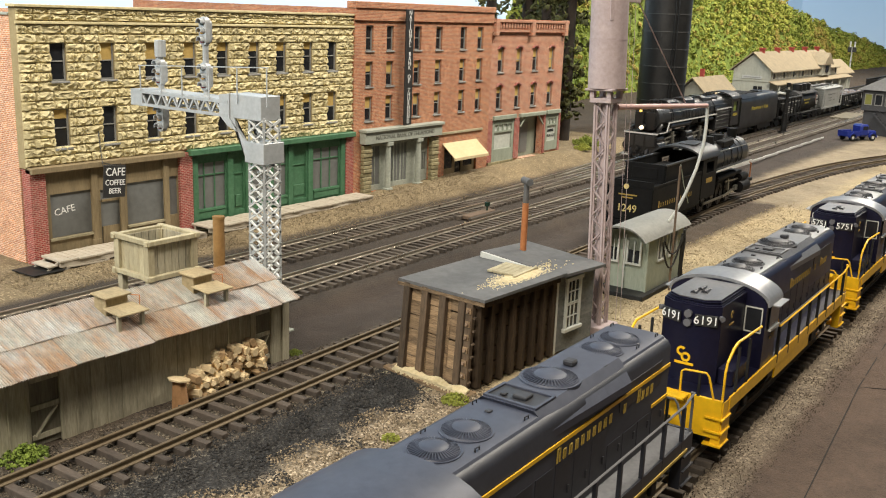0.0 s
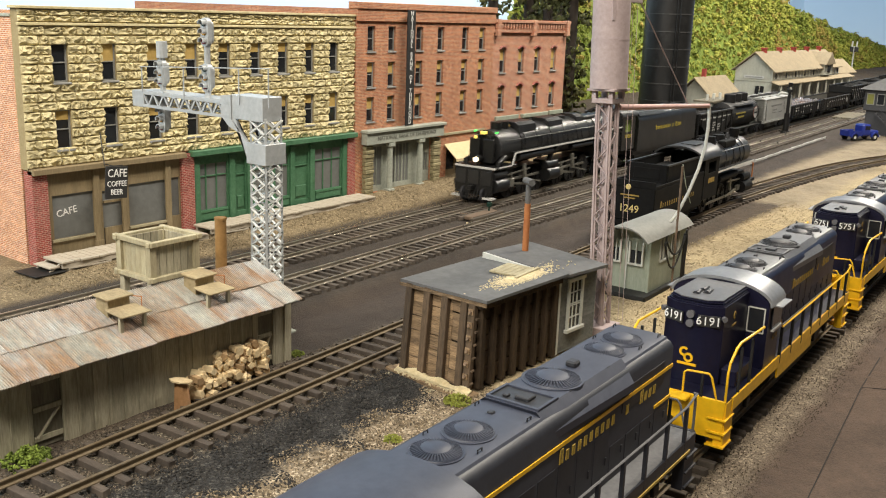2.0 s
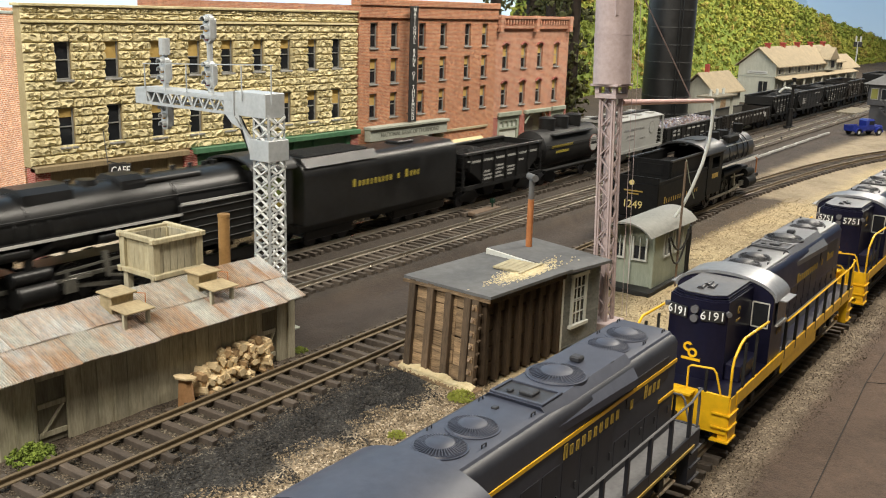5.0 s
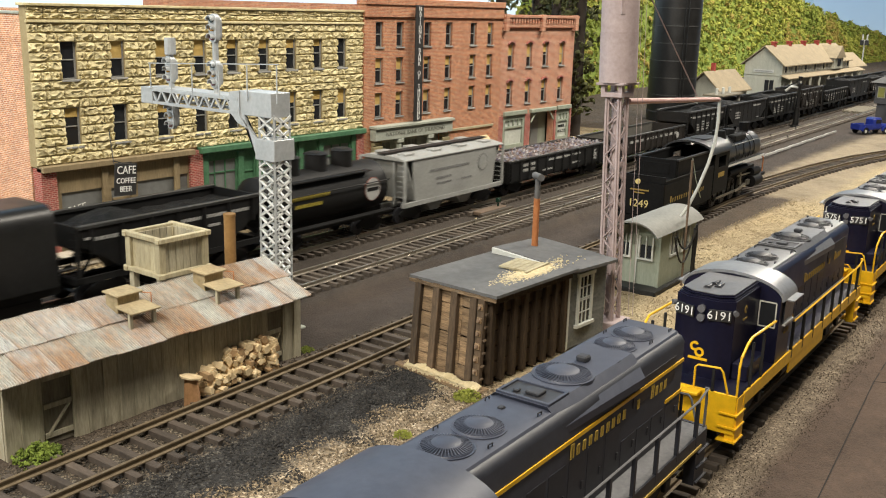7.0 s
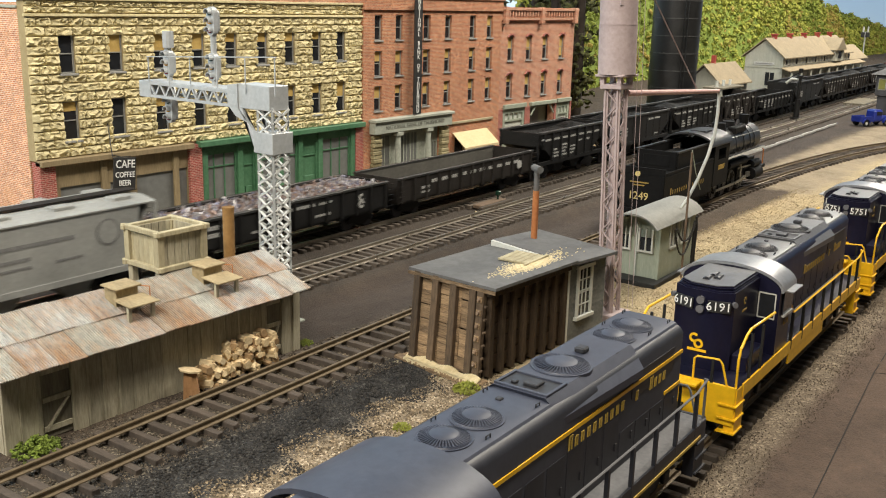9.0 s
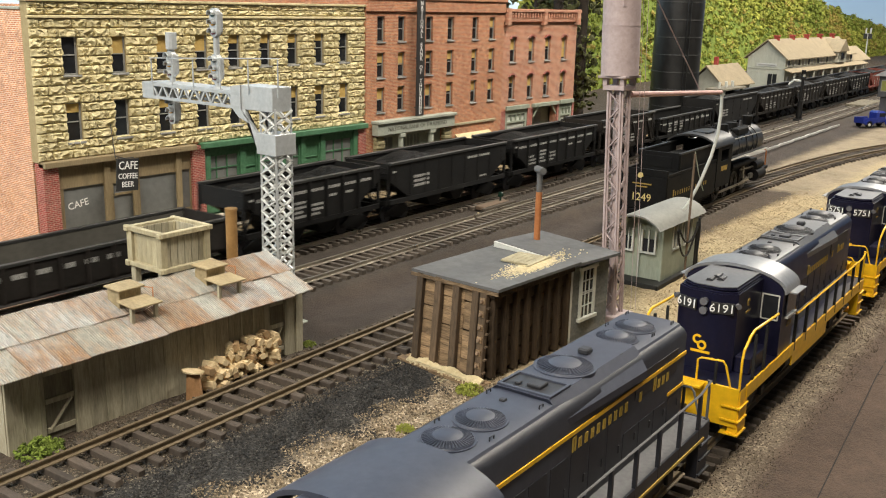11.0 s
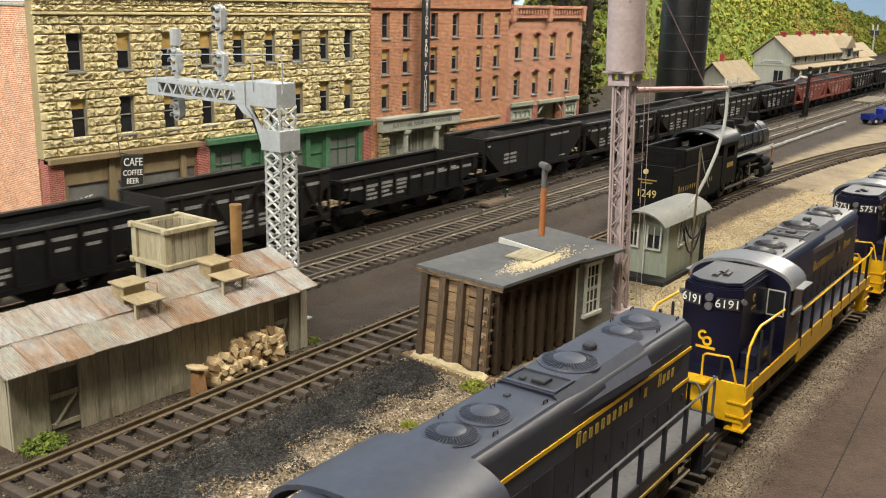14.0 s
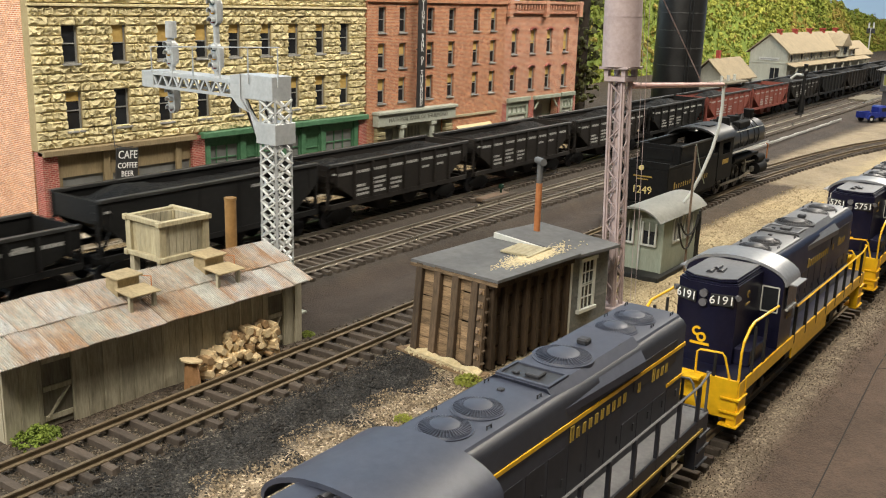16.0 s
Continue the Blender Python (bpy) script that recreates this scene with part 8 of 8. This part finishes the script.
bush(78.6, 41.8, 0.8, 6, mat=1, label="low green bush beside the brick store")


def black_tank():
    t = thing("coal_tank", 104.3, 46.0, float(ground_z(90, 46)) - 0.2, 0, "tall black riveted steel tank with ladder rungs", "tank")
    bm = rod(B(), (0, 0, 0), (0, 0, 24), 2.65, 44)
    part("shell", bm, TANK_GREY, t, smooth=True)
    for k in range(12):
        part("hoop", rod(B(), (0, 0, 1.2 + k * 1.9), (0, 0, 1.3 + k * 1.9), 2.71, 44), HOOP_GREY, t)
    part("rim", rod(B(), (0, 0, 24), (0, 0, 24.2), 2.75, 44), TANK_GREY, t)
    part("ladder_rail", box(box(B(), -2.1, -2.0, -1.9, -1.8, 0, 22), -1.85, -1.75, -2.15, -2.05, 0, 22), TANK_GREY, t)


HOOP_GREY = surface("dusty_steel_hoop", (0.03, 0.03, 0.032), (0.07, 0.07, 0.07), 0.6, 0.2, bump=0.05)
TANK_GREY = surface("blackened_steel", (0.007, 0.0075, 0.008), (0.018, 0.0185, 0.019), 0.42, 0.2, bump=0.05)
black_tank()

CREAM = surface("cream_depot_boards", (0.33, 0.33, 0.28), (0.5, 0.5, 0.43), 0.85, stretch=(3, 3, 0.6))
SHINGLE = surface("tan_shingle_roof", (0.2, 0.16, 0.1), (0.34, 0.28, 0.185), 0.9, grain=4)
CHIMNEY = surface("red_chimney_brick", (0.25, 0.03, 0.025), (0.4, 0.07, 0.05), 0.85)


def small(t, k=0.75):
    """The station group is built to a scale of its own."""
    t.scale = (k, k, k)
    t.location.z = 13.4 * (1 - k) * CM


def gabled(name, label, x0, x1, y0, y1, ze, zp, z0=-3.9):
    t = thing(name, 0, 0, 0, 0, label, "building")
    small(t)
    ym = (y0 + y1) / 2
    part("wall", box(B(), x0, x1, y0, y0 + 0.2, z0, ze), CREAM, t)
    part("back_wall", box(B(), x0, x1, y1 - 0.2, y1, z0, ze), CREAM, t)
    for x in (x0, x1 - 0.2):
        part("gable_wall", prism(B(), [(y0 + 0.2, z0), (y1 - 0.2, z0), (y1 - 0.2, ze), (ym, zp - 0.15), (y0 + 0.2, ze)], "x", x, x + 0.2), CREAM, t)
    for s, ya in ((0, y0 - 0.6), (1, y1 + 0.6)):
        sl = (zp - ze) / (ym - y0)
        za = ze - 0.6 * sl
        part("roof", prism(B(), [(ya, za), (ym, zp), (ym, zp + 0.22), (ya, za + 0.2)], "x", x0 - 0.7, x1 + 0.7), SHINGLE, t)
    return t


def depot():
    t = gabled("depot", "long two-storey cream depot with tan shingle roof and red chimneys", 183, 228, 60, 67.2, 5.5, 8.5)
    for k in range(5):
        x = 187 + k * 9
        part("chimney", box(box(B(), x, x + 1.0, 63.2, 64.0, 7.8, 9.15), x - 0.12, x + 1.12, 63.08, 64.12, 9.15, 9.4), CHIMNEY, t)
    for k in range(22):
        x = 184.2 + k * 2.0
        w = part("window", box(B(), x - 0.1, x + 0.95, 59.9, 60.0, 3.75, 5.15), WHITE_TRIM, t)
        part("pane", box(B(), x, x + 0.85, 59.86, 59.9, 3.85, 5.05), FRAME_GREY if k % 3 else GLASS, w)
    for k in range(16):
        x = 184.5 + k * 2.7
        w = part("window", box(B(), x - 0.1, x + 1.1, 59.9, 60.0, -1.6, 2.0), WHITE_TRIM, t)
        part("pane", box(B(), x, x + 1.0, 59.86, 59.9, -1.5, 1.9), FRAME_GREY, w)
    part("porch_roof", prism(B(), [(58.3, 2.75), (60.0, 3.3), (60.0, 3.45), (58.3, 2.9)], "x", 182, 236), SHINGLE, t, "tan porch roof along the platform")
    for k in range(9):
        part("porch_post", box(B(), 184 + k * 6, 184.3 + k * 6, 58.4, 58.7, -3.7, 2.8), CREAM, t)
    # cross gable and lower wing
    part("bay", box(B(), 214, 220, 59.2, 60.0, 3.7, 6.0), CREAM, t)
    part("bay_roof", prism(B(), [(213.4, 5.9), (220.6, 5.9), (217, 8.4)], "y", 58.8, 63.4), SHINGLE, t)
    part("bay_window", box(B(), 216, 218.2, 59.12, 59.2, 4.2, 5.6), GLASS, t)
    part("gable_sign", box(B(), 182.86, 182.95, 61.6, 65.4, 3.75, 4.3), WHITE_TRIM, t, "white station name board")
    part("sign_mark", box(B(), 182.82, 182.86, 61.9, 65.1, 3.93, 4.1), FRAME_GREY, t)
    for y in (61.4, 62.3):
        part("gable_window", box(B(), 182.86, 182.95, y, y + 0.75, 0.0, 2.4), GLASS, t)
    part("gable_band", box(B(), 182.88, 182.98, 60.2, 67.0, 3.25, 3.4), CREAM, t)
    gabled("depot_wing", "low cream depot wing with tan roof", 229, 243, 60.5, 66.5, 3.8, 6.2)
    p = thing("station_platform", 0, 0, 0, 0, "pale worn station platform in front of the depot", "platform")
    part("deck", box(B(), 112, 190, 40.2, 44.9, 0.3, 0.95), BOARD, p)
    # plain small figures stand as simple pegs
    rng = random.Random(6)
    for k in range(9):
        f = thing("figurine", 148 + k * 2.7, 42 + rng.uniform(-0.8, 0.8), 0.95, 0, "tiny painted figurine standing on the platform", "figurine", "platform figurines")
        bm = rod(B(), (0, 0, 0), (0, 0, 1.4), 0.26, 8, 0.3)
        bmesh.ops.create_icosphere(bm, subdivisions=1, radius=0.2, matrix=Matrix.Translation((0, 0, 1.65)))
        f2 = part("figure_body", bm, [BLUE_PAINT, BROWN_WOOD, CAR_RED, PALE_GREY][k % 4], f)
    g = gabled("freight_house", "small cream building with tan shingle roof", 146.5, 158.5, 56, 61.2, 2.7, 5.2)
    part("chimney", box(B(), 150, 150.6, 58.5, 59.1, 4.8, 6.6), CHIMNEY, g)
    part("door", box(B(), 150, 152, 55.9, 56.0, -3.0, 1.2), BROWN_WOOD, g)
    a = thing("loading_awning", 0, 0, 0, 0, "flat pale roofed loading shelter with vent caps", "shelter")
    small(a)
    part("roof", box(B(), 134.5, 143, 51.5, 54.5, 2.0, 2.25, 0.03), DOOR_WOOD, a)
    for x in (135, 142):
        part("post", box(B(), x, x + 0.4, 51.8, 52.2, -4.0, 2.0), CREAM, a)
    for x in (136, 138.5, 141):
        part("vent", rod(B(), (x, 53, 2.2), (x, 53, 3.1), 0.22, 8), PALE_GREY, a)


depot()
for far_name, right in (("depot", 0.7), ("depot_wing", 0.7), ("freight_house", -0.5)):
    bpy.data.objects[far_name].location += Vector((0.6 * right, -0.8 * right, -0.45)) * CM


def interlocking_tower():
    z0 = float(ground_z(124, 27))
    t = thing("interlocking_tower", 128.0, 29.3, z0, -1, "dark grey two-storey interlocking tower with hip roof and outside stairs", "tower")
    part("lower_wall", box(B(), 0, 6, -5.0, 0, 0, 3.0), DARK_GREY, t)
    part("upper_wall", box(B(), -0.3, 6.3, -5.3, 0.3, 3.0, 5.6, 0.03), DARK_GREY, t)
    for k in range(4):
        w = part("window", box(B(), -0.36, -0.3, -0.9 - k * 1.2, 0.0 - k * 1.2, 3.7, 5.1), FRAME_GREY, t)
        part("pane", box(B(), -0.4, -0.36, -0.82 - k * 1.2, -0.08 - k * 1.2, 3.8, 5.0), OLD_GLASS if k == 0 else GLASS, w)
    bm = B()
    v = [bm.verts.new(p) for p in ((-0.9, 0.9, 5.55), (6.9, 0.9, 5.55), (6.9, -5.9, 5.55), (-0.9, -5.9, 5.55), (2.4, -2.5, 7.6), (3.6, -2.5, 7.6))]
    for f in ((0, 1, 5, 4), (1, 2, 5), (2, 3, 4, 5), (3, 0, 4), (3, 2, 1, 0)):
        bm.faces.new([v[i] for i in f])
    part("roof", bm, TAR, t)
    for k in range(9):
        part("stair_tread", box(B(), -1.2, -0.4, -1.6 - k * 0.33, -1.35 - k * 0.33, 2.7 - k * 0.31, 2.78 - k * 0.31), DARK_GREY, t)
    for x in (-1.22, -0.42):
        part("stair_string", beam(B(), (x, -1.3, 2.85), (x, -4.5, -0.1), 0.09), DARK_GREY, t)
    part("stair_rail", beam(B(), (-1.22, -1.3, 3.8), (-1.22, -4.5, 0.9), 0.06), DARK_GREY, t)


DARK_GREY = surface("dark_grey_boards", (0.032, 0.032, 0.036), (0.065, 0.065, 0.07), 0.8, stretch=(3, 3, 0.6))
OLD_GLASS = plain("yellowed_glass", (0.2, 0.2, 0.05), 0.3)
interlocking_tower()


def pickup():
    z0 = float(ground_z(118.5, 27.5))
    t = thing("pickup_truck", 120.9, 28.0, z0, -33, "small bright blue vintage pickup truck parked in the yard", "pickup truck")
    blue = plain("bright_blue_paint", (0.012, 0.025, 0.19), 0.3)
    part("hood", box(B(), 0.9, 2.3, -0.7, 0.7, 0.65, 1.2, 0.16), blue, t)
    part("cab", box(B(), -0.3, 1.0, -0.78, 0.78, 0.5, 1.95, 0.2), blue, t)
    part("windscreen", box(B(), 0.93, 1.02, -0.6, 0.6, 1.3, 1.75), GLASS, t)
    for s in (-1, 1):
        part("side_window", box(B(), 0.0, 0.75, s * 0.785 - 0.01, s * 0.785 + 0.01, 1.3, 1.75), GLASS, t)
        part("bed_side", box(B(), -2.3, -0.35, s * 0.75 - 0.05, s * 0.75 + 0.05, 0.55, 1.2, 0.03), blue, t)
        for x in (1.55, -1.5):
            part("fender", prism(B(), arc(x, 0.42, 0.55, 0, 180, 10) + arc(x, 0.42, 0.45, 180, 0, 10), "y", s * 0.65, s * 0.98), blue, t)
            w = part("wheel", rod(B(), (x, s * 0.68, 0.4), (x, s * 0.9, 0.4), 0.4, 18), BLACK_PAINT, t)
            part("hubcap", rod(B(), (x, s * 0.9, 0.4), (x, s * 0.93, 0.4), 0.18, 12), LENS, w)
    part("bed_floor", box(B(), -2.3, -0.35, -0.75, 0.75, 0.55, 0.65), blue, t)
    part("tailgate", box(B(), -2.36, -2.28, -0.75, 0.75, 0.55, 1.2), blue, t)
    part("bumper", box(B(), 2.3, 2.42, -0.8, 0.8, 0.4, 0.6, 0.03), LENS, t)


pickup()
bpy.data.objects["pickup_truck"].scale = (0.98, 0.98, 0.98)


def water_column():
    t = thing("water_column", 118.0, 35.85, 0.6, 0, "black cast iron water column standing between the main tracks", "water column")
    part("base", rod(B(), (0, 0, 0), (0, 0, 0.25), 0.62, 20, 0.58), STEAM, t)
    part("pillar", rod(rod(B(), (0, 0, 0.3), (0, 0, 2.4), 0.36, 16, 0.3), (0, 0, 2.4), (0, 0, 5.0), 0.19, 14), STEAM, t, smooth=True)
    part("head", rod(rod(B(), (0, 0, 4.9), (0, 0, 5.2), 0.32, 14), (0, 0, 5.5), (0, 0, 6.0), 0.2, 12, 0.26), STEAM, t)
    part("spout", pipe(B(), [(0, 0, 4.7), (0, 1.0, 4.75), (0, 1.6, 4.2)], 0.16, 10), PALE_GREY, t)
    part("stay_rod", rod(B(), (0, 0, 5.6), (0, 1.4, 4.75), 0.04, 5), STEAM, t)
    s = thing("signal_post", 190, 47.0, 0.5, 0, "tall white signal post with two dark heads", "signal")
    part("post", rod(B(), (0, 0, 0), (0, 0, 9.3), 0.13, 10), WHITE_TRIM, s)
    for y in (-0.4, 0.4):
        part("signal_head", box(B(), -0.3, 0.3, y - 0.3, y + 0.3, 8.3, 9.2, 0.05), BLACK, s)
        part("head_cap", box(B(), -0.12, 0.12, y - 0.12, y + 0.12, 9.2, 10.2, 0.03), WHITE_TRIM, s)
    c = thing("track_crossing", 146, 35.5, 0.8, 1.9, "bleached plank crossing laid between the tracks", "crossing")
    for k in range(5):
        part("plank", box(B(), -5, 5, -1.4 + k * 0.56, -0.9 + k * 0.56, 0, 0.25, 0.03), DOOR_WOOD, c)
    e = thing("white_edging", 0, 0, 0, 0, "white painted timber edging along the track", "edging")
    for k in range(9):
        x = 76 + k * 4.6
        part("timber", box(B(), x, x + 4.5, y_main(x) - 2.85, y_main(x) - 2.74, 0.5, 0.72, 0.02), WHITE_TRIM, e, m=None)
    m = thing("switch_machine", 50.8, 34.0, 0.6, 2, "rusty switch machine on timber headblocks between the tracks", "switch machine")
    part("headblock", box(B(), -2.2, 1.6, -0.6, -0.35, 0, 0.25, 0.02), TIE, m)
    rs = random.Random(14)
    bm = B()
    for _ in range(1500):
        x, y = rs.uniform(-2.6, 2.0), -0.95 + rs.gauss(0, 0.2)
        g = rs.uniform(0.02, 0.05)
        box(bm, 50.8 + x - g, 50.8 + x + g, 34.0 + y + 0.035 * x - g, 34.0 + y + 0.035 * x + g, 0.55, 0.6 + rs.uniform(0.02, 0.1))
    tagged(part("spilt_sand", bm, SAND), "pale sand spilt beside the switch machine", "sand", kind="stuff")
    part("headblock", box(B(), -2.2, 1.6, 0.3, 0.55, 0, 0.25, 0.02), TIE, m)
    part("housing", box(B(), -1.9, 1.2, -0.3, 0.3, 0.05, 0.3, 0.04), RUST_DARK, m)
    part("lever", rod(B(), (0.6, 0, 0.2), (0.6, 0, 0.75), 0.07, 8), SIG[0], m)
    part("lamp", box(B(), 0.45, 0.75, -0.14, 0.14, 0.55, 0.85, 0.04), SIG[0], m)
    part("throw_rod", rod(B(), (-1.0, 0.3, 0.2), (-1.0, 1.6, 0.2), 0.05, 6), RUST_DARK, m)


water_column()


def seam(points):
    t = thing("pavement_seam", 0, 0, 0, 0, "dark seam between the brown ground panels", "seam", kind="structure")
    for (xa, ya), (xb, yb) in zip(points, points[1:]):
        part("joint", beam(B(), (xa, ya, -0.5), (xb, yb, -0.485), 0.035, 0.035), plain("dark_crack", (0.012, 0.01, 0.008), 0.95), t)


seam([(24.5, 6.2), (38.9, 7.64), (60, 9.0)])
seam([(38.9, 7.64), (39.6, 6.3), (40.5, 3.0)])


# ---- loose stone, cinders and sand ----
def scatter(name, label, mat, n, area, size, seed, keep=None):
    rng = random.Random(seed)
    vs, fs = [], []
    x0, x1, y0, y1 = area
    while n > 0:
        x, y = rng.uniform(x0, x1), rng.uniform(y0, y1)
        n -= 1
        if keep and not keep(x, y):
            continue
        z = float(ground_z(x, y))
        r = size * rng.uniform(0.5, 1.4)
        b = len(vs)
        ph = rng.uniform(0, 6)
        for i in range(4):
            vs.append((x + r * math.cos(ph + i * 1.57) * rng.uniform(0.7, 1.2), y + r * math.sin(ph + i * 1.57) * rng.uniform(0.7, 1.2), z + 0.02 + r * rng.uniform(-0.3, 0.3)))
        vs.append((x + r * rng.uniform(-0.3, 0.3), y + r * rng.uniform(-0.3, 0.3), z + 0.02 + r * rng.uniform(0.6, 1.0)))
        vs.append((x, y, z - r * 0.6))
        for i in range(4):
            fs.append((b + i, b + (i + 1) % 4, b + 4))
            fs.append((b + (i + 1) % 4, b + i, b + 5))
    me = bpy.data.meshes.new(name)
    me.from_pydata([(a * CM, c * CM, d * CM) for a, c, d in vs], [], fs)
    me.materials.append(mat)
    tagged(new(name, me), label, "ballast", kind="stuff")


def island(name, dark, light):
    m, nt, bs = nodes_of(name)
    g = nt.nodes.new("ShaderNodeNewGeometry")
    nt.links.new(ramp(nt, g.outputs["Random Per Island"], [(0.0, dark), (0.75, tuple((a + b) / 2 for a, b in zip(dark, light))), (1.0, light)]), bs.inputs["Base Color"])
    bs.inputs["Roughness"].default_value = 0.9
    return m


GRAVEL = island("mixed_gravel", (0.055, 0.041, 0.026), (0.380, 0.293, 0.188))
CINDER = island("black_cinder", (0.006, 0.006, 0.006), (0.05, 0.045, 0.04))
TAN_GRIT = island("tan_grit", (0.17, 0.13, 0.075), (0.4, 0.32, 0.19))
STREET_GRIT = island("street_grit", (0.1, 0.075, 0.042), (0.3, 0.235, 0.14))
BROWN_GRIT = island("brown_grit", (0.045, 0.034, 0.024), (0.16, 0.125, 0.088))
edge = lambda x: 18.6 + 0.0422 * (x - 15) + 0.7 * math.sin(x * 1.7) + 0.4 * math.sin(x * 4.1)
scatter("gravel", "loose mixed grey and tan gravel beside the diesel track", GRAVEL, 26000, (8, 28, 12.5, 20), 0.038, 1, lambda x, y: y < edge(x) + 0.95)
scatter("cinders", "loose black cinders along the yard track", CINDER, 15000, (9, 28, 17.5, 22.2), 0.042, 2, lambda x, y: y > edge(x) + 0.3)
scatter("yard_grit", "brown grit between the yard track ties", BROWN_GRIT, 9000, (9, 30, 21.6, 25.6), 0.036, 3)
scatter("road_grit", "tan grit on the dirt road", TAN_GRIT, 12000, (27, 75, 13, 22), 0.035, 4)
scatter("street_grit", "tan grit along the street edge", STREET_GRIT, 9000, (22, 62, 37.8, 42.4), 0.035, 5)
scatter("track_grit", "brown grit beside the diesel track", BROWN_GRIT, 9000, (20, 60, 7.6, 11.0), 0.024, 6, lambda x, y: y > 7.9 + 0.0325 * (x - 28))


# ---- what moves: the train runs at a steady pace, its wheels roll ----
def motions():
    times = [0.0, 0.1] + [0.5 * k for k in range(1, 32)] + [15.9, 16.0]
    for ob, s0 in runners:
        rows = []
        for t in times:
            x = HEAD + s0 - SPEED * t
            rows.append((t, at(x, y_back(x), Z_RAIL, 0, 0, 1.862)))
        walk(ob, rows)
    for ob, x, z, r in spinners:
        step = 2 if r > 0.9 else 1
        rate = -SPEED / r
        rows = []
        for k in range(0, 481, step):
            t = k / FPS
            rows.append((t, at(x, 0, z, 0, math.degrees(rate * t) % 360, 0)))
        walk(ob, rows)
    for ob, x, z, r, crank in rods:
        rows = []
        for k in range(0, 481, 2):
            a = -SPEED / r * k / FPS
            rows.append((k / FPS, at(x - crank * math.sin(a), 0, z - crank * math.cos(a))))
        walk(ob, rows)


motions()
